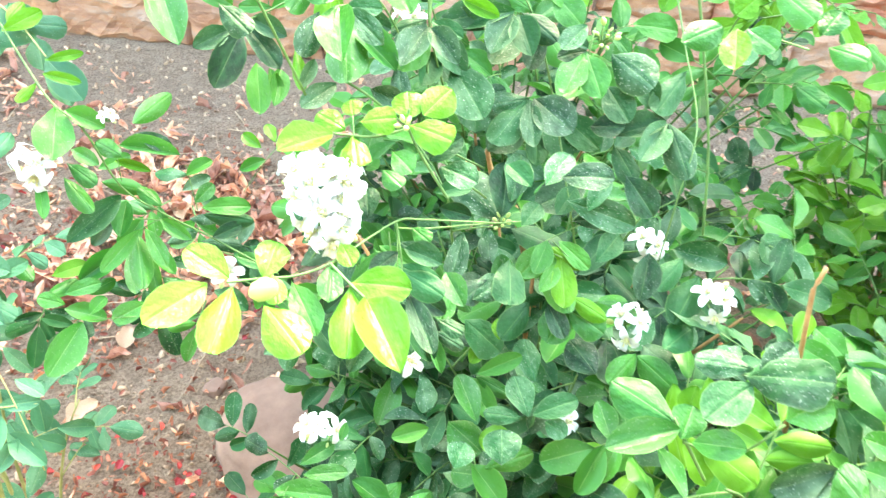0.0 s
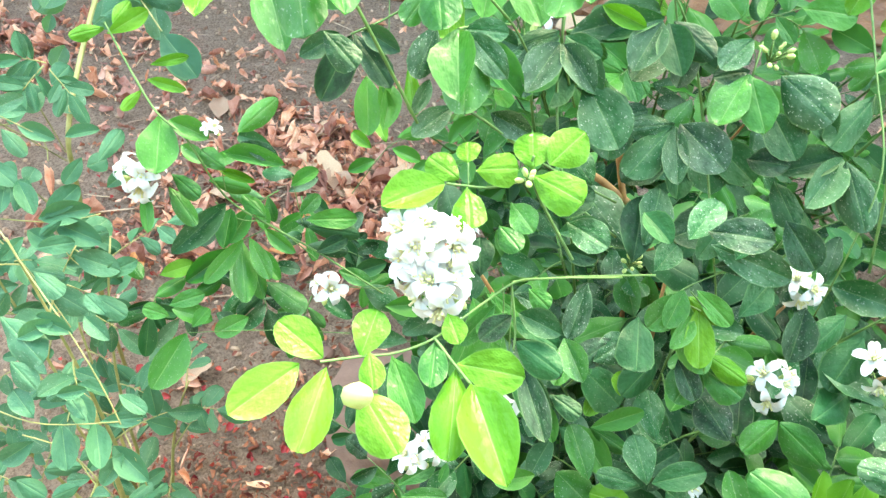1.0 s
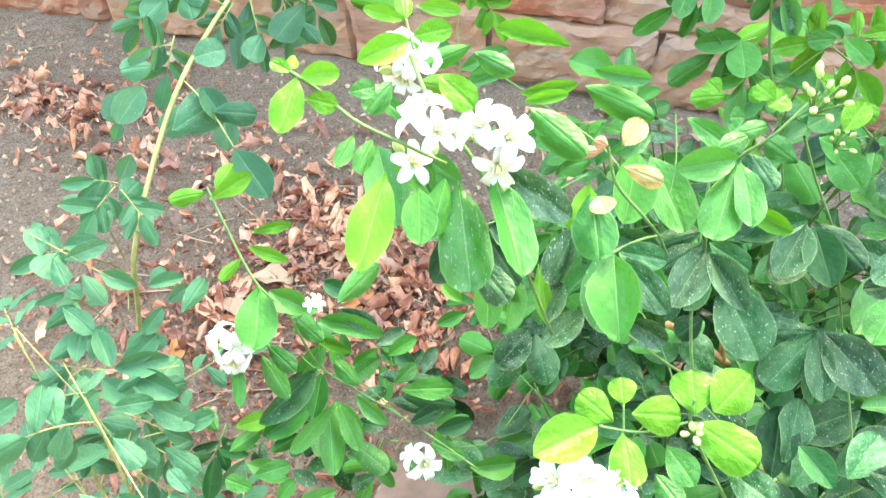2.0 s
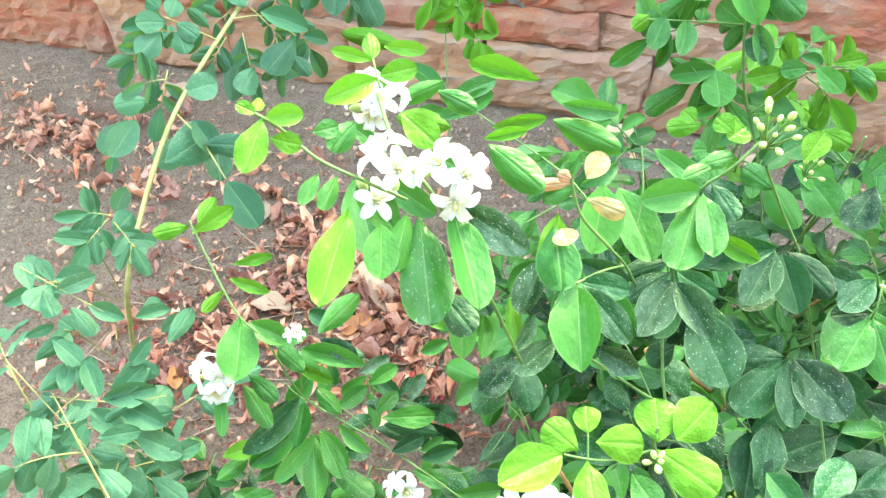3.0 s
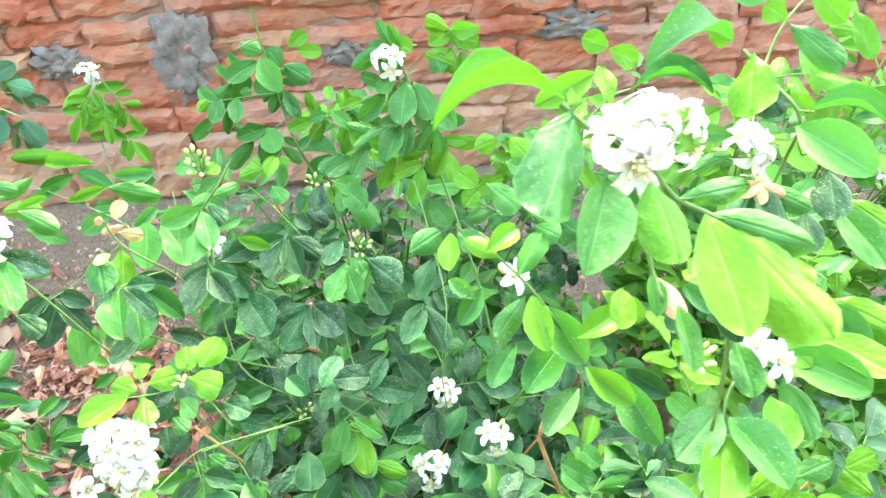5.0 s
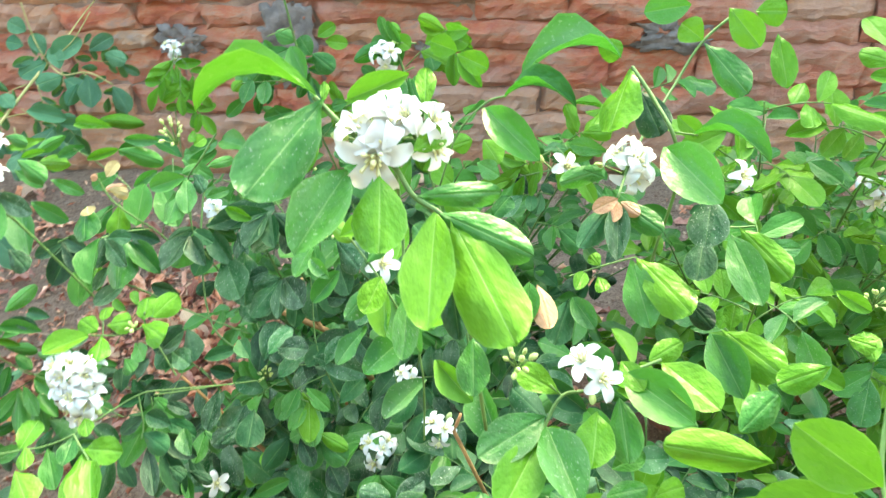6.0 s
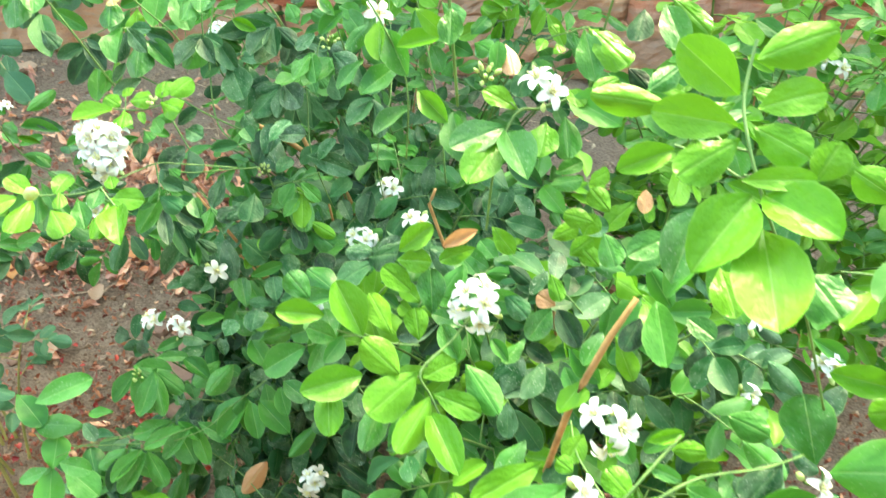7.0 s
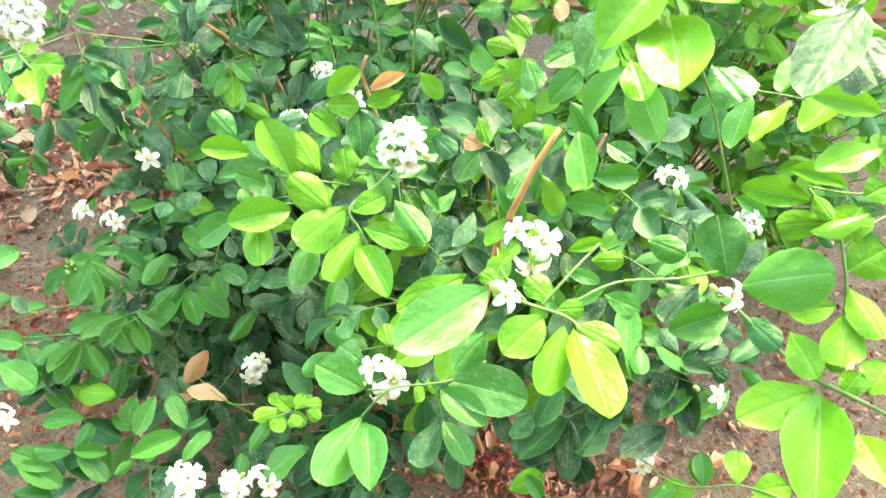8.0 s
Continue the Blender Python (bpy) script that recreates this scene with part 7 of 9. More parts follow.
spray(front, "mid", (
    ((0.016, 0.335, 0.409), (-0.011, 0.288, 0.386), 0.50),
    ((0.021, 0.33, 0.41), (0.039, 0.29, 0.393), 0.55),
    ((0.036, 0.324, 0.423), (0.081, 0.288, 0.415), 0.50),
    ((0.064, 0.329, 0.45), (0.079, 0.298, 0.436), 0.55),
    ((0.069, 0.331, 0.459), (0.104, 0.308, 0.457), 0.60),
    ((-0.008, 0.366, 0.437), (-0.037, 0.331, 0.42), 0.60),
    ((0.114, 0.3, 0.42), (0.081, 0.266, 0.4), 0.42),
    ((-0.107, 0.358, 0.428), (-0.112, 0.298, 0.41), 0.40),
    ((-0.116, 0.36, 0.425), (-0.07, 0.338, 0.409), 0.40),
    ((-0.107, 0.351, 0.43), (-0.084, 0.304, 0.406), 0.36),
    ((-0.041, 0.359, 0.41), (-0.078, 0.379, 0.428), 0.50),
    ((-0.087, 0.194, 0.323), (-0.135, 0.185, 0.322), 0.55),
))
spray(front, "mid", (
    ((-0.089, 0.155, 0.313), (-0.074, 0.183, 0.331), 0.50),
    ((-0.099, 0.161, 0.3), (-0.14, 0.162, 0.309), 0.60),
    ((-0.085, 0.151, 0.321), (-0.046, 0.152, 0.321), 0.45),
    ((-0.08, 0.147, 0.322), (-0.042, 0.126, 0.304), 0.50),
    ((-0.114, 0.145, 0.288), (-0.17, 0.159, 0.298), 0.50),
    ((-0.16, 0.147, 0.293), (-0.105, 0.129, 0.276), 0.50),
    ((-0.165, 0.122, 0.27), (-0.117, 0.114, 0.263), 0.60),
    ((-0.202, 0.249, 0.354), (-0.15, 0.221, 0.351), 0.60),
    ((0.006, 0.119, 0.376), (0.054, 0.147, 0.378), 0.50),
    ((-0.005, 0.133, 0.341), (-0.025, 0.119, 0.333), 0.50),
    ((0.052, 0.129, 0.347), (0.075, 0.17, 0.354), 0.42),
    ((0.045, 0.175, 0.342), (0.017, 0.213, 0.353), 0.45),
))
spray(front, "mid", (
    ((0.048, 0.171, 0.349), (0.068, 0.185, 0.352), 0.40),
    ((0.13, 0.137, 0.367), (0.145, 0.165, 0.382), 0.50),
    ((0.116, 0.115, 0.327), (0.112, 0.152, 0.337), 0.50),
    ((0.196, 0.143, 0.374), (0.144, 0.119, 0.349), 0.60),
))
spray(front, "mature", (
    ((0.137, 0.277, 0.434), (0.18, 0.253, 0.425), 0.50),
    ((0.151, 0.242, 0.437), (0.199, 0.22, 0.427), 0.45),
    ((0.166, 0.202, 0.45), (0.199, 0.175, 0.428), 0.50),
    ((0.101, 0.298, 0.448), (0.116, 0.335, 0.458), 0.60),
    ((0.184, 0.107, 0.35), (0.21, 0.145, 0.358), 0.60),
))
# leaf fans hanging from the long flowering twig
twig(middle, 0.0012, (-0.058, 0.433, 0.687), (-0.056, 0.418, 0.665), (-0.076, 0.421, 0.624))
twig(middle, 0.0012, (0.073, 0.482, 0.646), (0.087, 0.474, 0.637))
spray(middle, "mid", (
    ((-0.069, 0.44, 0.657), (-0.083, 0.385, 0.638), 0.40),
    ((-0.079, 0.452, 0.642), (-0.053, 0.404, 0.619), 0.42),
    ((-0.07, 0.453, 0.649), (-0.034, 0.425, 0.632), 0.42),
    ((-0.066, 0.444, 0.662), (-0.031, 0.426, 0.654), 0.42),
    ((-0.061, 0.424, 0.675), (-0.08, 0.397, 0.663), 0.42),
    ((0.069, 0.484, 0.644), (0.059, 0.459, 0.63), 0.60),
    ((0.07, 0.487, 0.635), (0.091, 0.437, 0.615), 0.50),
    ((0.078, 0.486, 0.644), (0.104, 0.466, 0.635), 0.50),
    ((0.011, 0.425, 0.532), (0.039, 0.391, 0.522), 0.50),
    ((0.021, 0.42, 0.541), (0.052, 0.405, 0.538), 0.40),
    ((0.021, 0.415, 0.55), (0.058, 0.428, 0.563), 0.40),
    ((0.001, 0.394, 0.508), (0.032, 0.374, 0.5), 0.90),
))
spray(middle, "mid", (
    ((0.034, 0.361, 0.494), (0.074, 0.371, 0.506), 0.50),
    ((0.024, 0.367, 0.488), (0.051, 0.336, 0.482), 0.60),
    ((-0.015, 0.393, 0.498), (-0.046, 0.381, 0.498), 0.50),
    ((-0.085, 0.385, 0.51), (-0.088, 0.37, 0.505), 0.50),
))
spray(middle, "fresh", (
    ((0.093, 0.454, 0.611), (0.124, 0.442, 0.602), 0.50),
    ((0.024, 0.443, 0.566), (0.015, 0.419, 0.559), 0.60),
    ((0.036, 0.426, 0.584), (0.036, 0.442, 0.593), 0.70),
))
spray(middle, "mature", (
    ((0.083, 0.51, 0.667), (0.139, 0.492, 0.662), 0.45),
    ((0.099, 0.499, 0.667), (0.116, 0.523, 0.684), 0.50),
    ((-0.026, 0.49, 0.68), (0.003, 0.503, 0.681), 0.50),
    ((-0.022, 0.488, 0.667), (0.004, 0.485, 0.663), 0.60),
    ((-0.126, 0.425, 0.596), (-0.128, 0.384, 0.578), 0.45),
    ((-0.119, 0.425, 0.596), (-0.093, 0.398, 0.585), 0.45),
    ((-0.065, 0.444, 0.577), (-0.084, 0.404, 0.556), 0.45),
    ((-0.057, 0.447, 0.575), (-0.035, 0.422, 0.562), 0.40),
    ((0.035, 0.496, 0.673), (0.044, 0.532, 0.696), 0.60),
    ((0.029, 0.487, 0.663), (0.031, 0.526, 0.692), 0.60),
    ((0.059, 0.452, 0.603), (0.038, 0.421, 0.592), 0.60),
    ((0.073, 0.451, 0.605), (0.089, 0.428, 0.59), 0.60),
))
# leaves deeper in the sunlit crown; the dark mature ones stand in for shade
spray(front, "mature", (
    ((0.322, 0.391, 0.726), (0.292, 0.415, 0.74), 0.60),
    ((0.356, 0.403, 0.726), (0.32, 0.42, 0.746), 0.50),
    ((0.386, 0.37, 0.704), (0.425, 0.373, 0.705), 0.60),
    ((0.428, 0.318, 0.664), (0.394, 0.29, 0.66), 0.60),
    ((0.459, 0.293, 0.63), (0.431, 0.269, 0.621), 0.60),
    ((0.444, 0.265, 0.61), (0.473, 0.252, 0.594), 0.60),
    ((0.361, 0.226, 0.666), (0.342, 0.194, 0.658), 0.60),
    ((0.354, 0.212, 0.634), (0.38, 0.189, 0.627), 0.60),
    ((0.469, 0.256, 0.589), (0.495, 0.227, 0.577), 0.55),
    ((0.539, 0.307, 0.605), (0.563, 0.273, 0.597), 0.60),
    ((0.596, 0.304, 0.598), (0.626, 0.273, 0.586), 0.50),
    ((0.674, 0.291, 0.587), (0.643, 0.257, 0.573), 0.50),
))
spray(front, "mature", (
    ((0.401, 0.191, 0.58), (0.37, 0.164, 0.572), 0.60),
    ((0.249, 0.325, 0.703), (0.273, 0.304, 0.688), 0.50),
    ((0.327, 0.326, 0.686), (0.349, 0.313, 0.678), 0.60),
    ((0.365, 0.326, 0.682), (0.35, 0.3, 0.675), 0.50),
))
spray(front, "mid", (
    ((0.305, 0.398, 0.725), (0.332, 0.412, 0.738), 0.50),
    ((0.38, 0.383, 0.708), (0.356, 0.407, 0.723), 0.60),
    ((0.409, 0.336, 0.684), (0.443, 0.336, 0.68), 0.50),
    ((0.439, 0.301, 0.652), (0.461, 0.332, 0.67), 0.50),
    ((0.477, 0.294, 0.622), (0.508, 0.277, 0.621), 0.50),
    ((0.385, 0.247, 0.635), (0.396, 0.222, 0.626), 0.60),
    ((0.33, 0.214, 0.678), (0.314, 0.231, 0.687), 0.50),
    ((0.435, 0.221, 0.577), (0.457, 0.196, 0.561), 0.60),
    ((0.524, 0.289, 0.607), (0.499, 0.253, 0.597), 0.55),
    ((0.577, 0.27, 0.583), (0.549, 0.241, 0.564), 0.50),
    ((0.637, 0.318, 0.62), (0.671, 0.304, 0.606), 0.50),
    ((0.502, 0.23, 0.573), (0.47, 0.212, 0.557), 0.50),
))
spray(front, "mid", (
    ((0.352, 0.185, 0.602), (0.327, 0.154, 0.592), 0.60),
    ((0.283, 0.309, 0.699), (0.264, 0.287, 0.68), 0.60),
    ((0.344, 0.237, 0.683), (0.325, 0.214, 0.678), 0.50),
))
spray(front, "fresh", (
    ((0.387, 0.218, 0.612), (0.408, 0.233, 0.622), 0.70),
    ((0.421, 0.244, 0.608), (0.432, 0.266, 0.616), 0.70),
    ((0.389, 0.184, 0.59), (0.394, 0.208, 0.6), 0.70),
    ((0.44, 0.212, 0.573), (0.424, 0.186, 0.563), 0.60),
    ((0.288, 0.148, 0.576), (0.317, 0.165, 0.591), 0.60),
))
# leaves of the crown edge
twig(front, 0.0016, (0.188, 0.353, 0.953), (0.211, 0.33, 0.935), (0.234, 0.307, 0.894), (0.235, 0.287, 0.836))
spray(front, "fresh", (
    ((0.19, 0.349, 0.953), (0.172, 0.365, 0.957), 0.50),
    ((0.183, 0.349, 0.957), (0.206, 0.365, 0.962), 0.50),
    ((0.21, 0.338, 0.928), (0.213, 0.306, 0.913), 0.50),
    ((0.242, 0.317, 0.881), (0.266, 0.291, 0.872), 0.50),
    ((0.228, 0.301, 0.927), (0.258, 0.315, 0.93), 0.50),
    ((0.275, 0.351, 0.967), (0.249, 0.361, 0.978), 0.50),
    ((0.242, 0.309, 0.954), (0.264, 0.295, 0.942), 0.50),
))
spray(front, "mid", (
    ((0.2, 0.338, 0.945), (0.218, 0.357, 0.963), 0.50),
    ((0.217, 0.33, 0.926), (0.234, 0.299, 0.906), 0.55),
    ((0.205, 0.336, 0.93), (0.185, 0.32, 0.914), 0.50),
    ((0.231, 0.326, 0.902), (0.199, 0.296, 0.893), 0.50),
    ((0.269, 0.324, 0.858), (0.282, 0.279, 0.844), 0.50),
    ((0.236, 0.31, 0.87), (0.21, 0.286, 0.859), 0.50),
    ((0.175, 0.338, 0.931), (0.161, 0.349, 0.939), 0.50),
    ((0.18, 0.345, 0.932), (0.164, 0.328, 0.92), 0.50),
    ((0.255, 0.328, 0.958), (0.239, 0.35, 0.964), 0.50),
    ((0.198, 0.324, 0.903), (0.178, 0.305, 0.889), 0.50),
))
# bright leaves beside the path
twig(front, 0.0016, (0.669, 0.195, 0.817), (0.63, 0.201, 0.815), (0.586, 0.203, 0.821), (0.551, 0.194, 0.831))
twig(front, 0.0016, (0.671, 0.155, 0.781), (0.638, 0.15, 0.775), (0.602, 0.156, 0.775))
spray(front, "mid", (
    ((0.462, 0.209, 0.835), (0.432, 0.178, 0.813), 0.45),
    ((0.468, 0.213, 0.831), (0.485, 0.162, 0.805), 0.50),
    ((0.57, 0.09, 0.913), (0.542, 0.109, 0.924), 0.50),
    ((0.561, 0.151, 0.894), (0.532, 0.119, 0.881), 0.50),
    ((0.557, 0.203, 0.82), (0.539, 0.168, 0.799), 0.50),
))
spray(front, "fresh", (
    ((0.566, 0.1, 0.931), (0.529, 0.119, 0.932), 0.50),
    ((0.606, 0.128, 0.862), (0.564, 0.136, 0.866), 0.45),
    ((0.613, 0.117, 0.844), (0.567, 0.101, 0.84), 0.45),
    ((0.615, 0.133, 0.796), (0.579, 0.148, 0.797), 0.45),
    ((0.63, 0.117, 0.785), (0.589, 0.108, 0.78), 0.40),
    ((0.579, 0.186, 0.828), (0.546, 0.157, 0.818), 0.50),
    ((0.604, 0.172, 0.853), (0.57, 0.142, 0.836), 0.50),
))
# low leaf fans beside the soil
twig(middle, 0.0009, (-0.044, 0.276, 0.322), (-0.152, 0.259, 0.307))
twig(middle, 0.0009, (-0.007, 0.228, 0.267), (-0.099, 0.195, 0.238))
twig(middle, 0.0009, (-0.129, 0.234, 0.281), (-0.204, 0.264, 0.308))
twig(middle, 0.0009, (-0.076, 0.165, 0.206), (-0.172, 0.175, 0.217))
spray(middle, "mid", (
    ((-0.064, 0.279, 0.313), (-0.079, 0.235, 0.294), 0.47),
    ((-0.073, 0.268, 0.323), (-0.113, 0.287, 0.338), 0.54),
    ((-0.093, 0.271, 0.313), (-0.117, 0.24, 0.294), 0.55),
    ((-0.151, 0.258, 0.308), (-0.21, 0.25, 0.298), 0.50),
    ((-0.026, 0.23, 0.251), (-0.028, 0.182, 0.241), 0.46),
    ((-0.036, 0.216, 0.261), (-0.08, 0.231, 0.272), 0.49),
    ((-0.054, 0.215, 0.249), (-0.069, 0.175, 0.223), 0.48),
    ((-0.086, 0.203, 0.239), (-0.089, 0.164, 0.213), 0.51),
    ((-0.175, 0.25, 0.305), (-0.202, 0.295, 0.329), 0.52),
))
spray(middle, "mature", (
    ((-0.105, 0.264, 0.317), (-0.14, 0.292, 0.34), 0.49),
    ((-0.125, 0.268, 0.305), (-0.143, 0.23, 0.289), 0.48),
    ((-0.133, 0.257, 0.315), (-0.17, 0.288, 0.323), 0.50),
    ((-0.064, 0.202, 0.257), (-0.125, 0.229, 0.263), 0.54),
    ((-0.099, 0.194, 0.239), (-0.143, 0.181, 0.223), 0.55),
    ((-0.141, 0.239, 0.284), (-0.177, 0.227, 0.279), 0.49),
    ((-0.145, 0.236, 0.304), (-0.172, 0.289, 0.317), 0.51),
    ((-0.165, 0.248, 0.296), (-0.206, 0.236, 0.285), 0.45),
    ((-0.193, 0.26, 0.301), (-0.23, 0.25, 0.298), 0.51),
    ((-0.207, 0.267, 0.304), (-0.248, 0.283, 0.319), 0.45),
    ((-0.095, 0.171, 0.199), (-0.13, 0.134, 0.186), 0.52),
    ((-0.101, 0.162, 0.222), (-0.141, 0.201, 0.226), 0.49),
))
spray(middle, "mature", (
    ((-0.128, 0.175, 0.202), (-0.163, 0.146, 0.2), 0.52),
    ((-0.135, 0.167, 0.222), (-0.168, 0.204, 0.236), 0.44),
    ((-0.161, 0.178, 0.205), (-0.19, 0.148, 0.202), 0.53),
    ((-0.173, 0.176, 0.213), (-0.222, 0.179, 0.224), 0.46),
))
# leaves before the stout branch
spray(front, "mid", (
    ((0.43, 0.224, 0.762), (0.407, 0.196, 0.745), 0.50),
    ((0.401, 0.199, 0.743), (0.385, 0.172, 0.735), 0.50),
    ((0.433, 0.242, 0.78), (0.451, 0.212, 0.764), 0.50),
    ((0.376, 0.191, 0.73), (0.4, 0.168, 0.718), 0.50),
))
spray(front, "fresh", (
    ((0.414, 0.206, 0.731), (0.425, 0.172, 0.719), 0.50),
    ((0.389, 0.171, 0.717), (0.368, 0.146, 0.709), 0.50),
))
# leaves between the flower heads and the wall
twig(middle, 0.0014, (-0.088, 0.563, 0.782), (-0.105, 0.598, 0.814), (-0.159, 0.64, 0.822), (-0.209, 0.669, 0.829))
twig(middle, 0.0012, (-0.073, 0.64, 0.829), (-0.068, 0.609, 0.807), (-0.074, 0.57, 0.777))
spray(middle, "fresh", (
    ((-0.246, 0.69, 0.823), (-0.279, 0.669, 0.823), 0.32),
    ((-0.147, 0.671, 0.849), (-0.199, 0.681, 0.851), 0.30),
    ((-0.206, 0.66, 0.808), (-0.249, 0.662, 0.809), 0.45),
    ((-0.174, 0.645, 0.824), (-0.138, 0.652, 0.833), 0.30),
    ((-0.017, 0.613, 0.784), (0.014, 0.601, 0.778), 0.42),
))
spray(middle, "mid", (
    ((-0.216, 0.685, 0.83), (-0.243, 0.663, 0.823), 0.40),
    ((-0.187, 0.669, 0.826), (-0.212, 0.652, 0.822), 0.40),
    ((-0.129, 0.654, 0.844), (-0.091, 0.657, 0.841), 0.36),
    ((-0.133, 0.645, 0.837), (-0.085, 0.635, 0.827), 0.40),
    ((-0.131, 0.626, 0.82), (-0.157, 0.61, 0.811), 0.60),
    ((-0.216, 0.632, 0.806), (-0.181, 0.625, 0.793), 0.40),
    ((-0.094, 0.606, 0.819), (-0.095, 0.567, 0.794), 0.62),
    ((-0.084, 0.617, 0.81), (-0.056, 0.576, 0.788), 0.56),
    ((-0.109, 0.609, 0.813), (-0.086, 0.623, 0.824), 0.42),
    ((-0.036, 0.635, 0.822), (-0.01, 0.65, 0.823), 0.42),
    ((-0.065, 0.644, 0.825), (-0.029, 0.625, 0.816), 0.40),
    ((-0.293, 0.678, 0.788), (-0.261, 0.67, 0.771), 0.40),
))
spray(middle, "mid", (
    ((-0.275, 0.639, 0.764), (-0.247, 0.586, 0.737), 0.50),
    ((-0.249, 0.628, 0.778), (-0.208, 0.618, 0.759), 0.45),
    ((-0.035, 0.613, 0.797), (-0.012, 0.623, 0.801), 0.50),
))
spray(middle, "old", (
    ((-0.114, 0.609, 0.815), (-0.135, 0.599, 0.816), 0.40),
))
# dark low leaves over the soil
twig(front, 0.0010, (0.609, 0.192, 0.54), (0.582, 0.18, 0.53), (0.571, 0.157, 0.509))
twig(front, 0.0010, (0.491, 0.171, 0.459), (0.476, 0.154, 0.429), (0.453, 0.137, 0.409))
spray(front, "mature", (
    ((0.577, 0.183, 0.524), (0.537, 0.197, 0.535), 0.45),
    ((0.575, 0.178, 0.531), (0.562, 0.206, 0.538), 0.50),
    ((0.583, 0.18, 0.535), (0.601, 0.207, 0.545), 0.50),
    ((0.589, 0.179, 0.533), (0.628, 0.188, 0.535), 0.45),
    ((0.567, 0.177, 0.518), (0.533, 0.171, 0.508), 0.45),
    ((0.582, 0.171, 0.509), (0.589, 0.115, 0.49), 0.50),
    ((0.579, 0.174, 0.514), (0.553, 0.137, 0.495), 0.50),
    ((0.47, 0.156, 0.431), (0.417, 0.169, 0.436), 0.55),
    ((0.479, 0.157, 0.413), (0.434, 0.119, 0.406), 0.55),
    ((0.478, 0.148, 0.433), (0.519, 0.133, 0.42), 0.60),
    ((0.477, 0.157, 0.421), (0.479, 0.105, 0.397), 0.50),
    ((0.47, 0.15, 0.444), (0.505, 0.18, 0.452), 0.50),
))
spray(front, "mature", (
    ((0.553, 0.201, 0.523), (0.521, 0.176, 0.516), 0.50),
    ((0.626, 0.174, 0.528), (0.657, 0.196, 0.538), 0.50),
))
spray(front, "mid", (
    ((0.594, 0.18, 0.536), (0.618, 0.2, 0.541), 0.50),
    ((0.641, 0.175, 0.518), (0.661, 0.155, 0.51), 0.50),
))
# pale leaves leaning out over the soil
twig(front, 0.0011, (-0.025, 0.191, 0.55), (-0.083, 0.178, 0.538), (-0.117, 0.166, 0.526))
spray(front, "mid", (
    ((-0.132, 0.198, 0.575), (-0.084, 0.228, 0.583), 0.50),
    ((-0.087, 0.193, 0.549), (-0.133, 0.187, 0.557), 0.55),
    ((-0.159, 0.211, 0.569), (-0.124, 0.186, 0.558), 0.60),
    ((-0.112, 0.157, 0.524), (-0.115, 0.186, 0.539), 0.85),
    ((-0.118, 0.162, 0.515), (-0.146, 0.146, 0.515), 0.50),
    ((-0.12, 0.164, 0.514), (-0.111, 0.124, 0.493), 0.62),
    ((-0.108, 0.164, 0.525), (-0.075, 0.161, 0.52), 0.60),
))
spray(front, "mature", (
    ((-0.087, 0.194, 0.553), (-0.07, 0.18, 0.546), 0.60),
))
# leaf fans hanging over the litter
twig(middle, 0.0009, (-0.06, 0.315, 0.398), (-0.078, 0.31, 0.383), (-0.108, 0.298, 0.36))
twig(middle, 0.0009, (-0.134, 0.392, 0.408), (-0.142, 0.367, 0.408), (-0.142, 0.349, 0.402))
twig(middle, 0.0009, (-0.126, 0.295, 0.356), (-0.139, 0.286, 0.347), (-0.141, 0.263, 0.325))
spray(middle, "mid", (
    ((-0.134, 0.405, 0.4), (-0.103, 0.427, 0.407), 0.45),
    ((-0.129, 0.394, 0.401), (-0.087, 0.401, 0.401), 0.40),
    ((-0.152, 0.375, 0.404), (-0.098, 0.371, 0.408), 0.50),
    ((-0.142, 0.367, 0.409), (-0.16, 0.325, 0.392), 0.50),
    ((-0.138, 0.36, 0.415), (-0.112, 0.321, 0.381), 0.50),
    ((-0.14, 0.368, 0.409), (-0.088, 0.338, 0.397), 0.45),
    ((-0.164, 0.321, 0.377), (-0.197, 0.316, 0.377), 0.45),
    ((-0.088, 0.32, 0.368), (-0.131, 0.294, 0.367), 0.50),
    ((-0.084, 0.317, 0.369), (-0.104, 0.278, 0.357), 0.50),
    ((-0.079, 0.31, 0.378), (-0.04, 0.268, 0.365), 0.60),
    ((-0.068, 0.304, 0.394), (-0.039, 0.29, 0.379), 0.42),
    ((-0.141, 0.288, 0.345), (-0.178, 0.267, 0.331), 0.50),
))
spray(middle, "mid", (
    ((-0.136, 0.286, 0.349), (-0.102, 0.264, 0.326), 0.50),
    ((-0.139, 0.285, 0.337), (-0.132, 0.244, 0.315), 0.50),
    ((-0.163, 0.245, 0.3), (-0.126, 0.226, 0.29), 0.50),
    ((-0.035, 0.385, 0.417), (-0.065, 0.354, 0.403), 0.70),
    ((-0.023, 0.374, 0.42), (-0.004, 0.37, 0.413), 0.80),
    ((0.033, 0.357, 0.413), (0.046, 0.322, 0.387), 0.70),
    ((0.014, 0.334, 0.418), (-0.026, 0.298, 0.387), 0.60),
    ((0.01, 0.339, 0.405), (0.023, 0.303, 0.387), 0.60),
    ((0.038, 0.391, 0.429), (0.01, 0.394, 0.427), 0.95),
))
spray(middle, "mature", (
    ((-0.142, 0.286, 0.341), (-0.157, 0.244, 0.311), 0.50),
))
spray(middle, "fresh", (
    ((-0.128, 0.246, 0.312), (-0.085, 0.241, 0.299), 0.80),
))
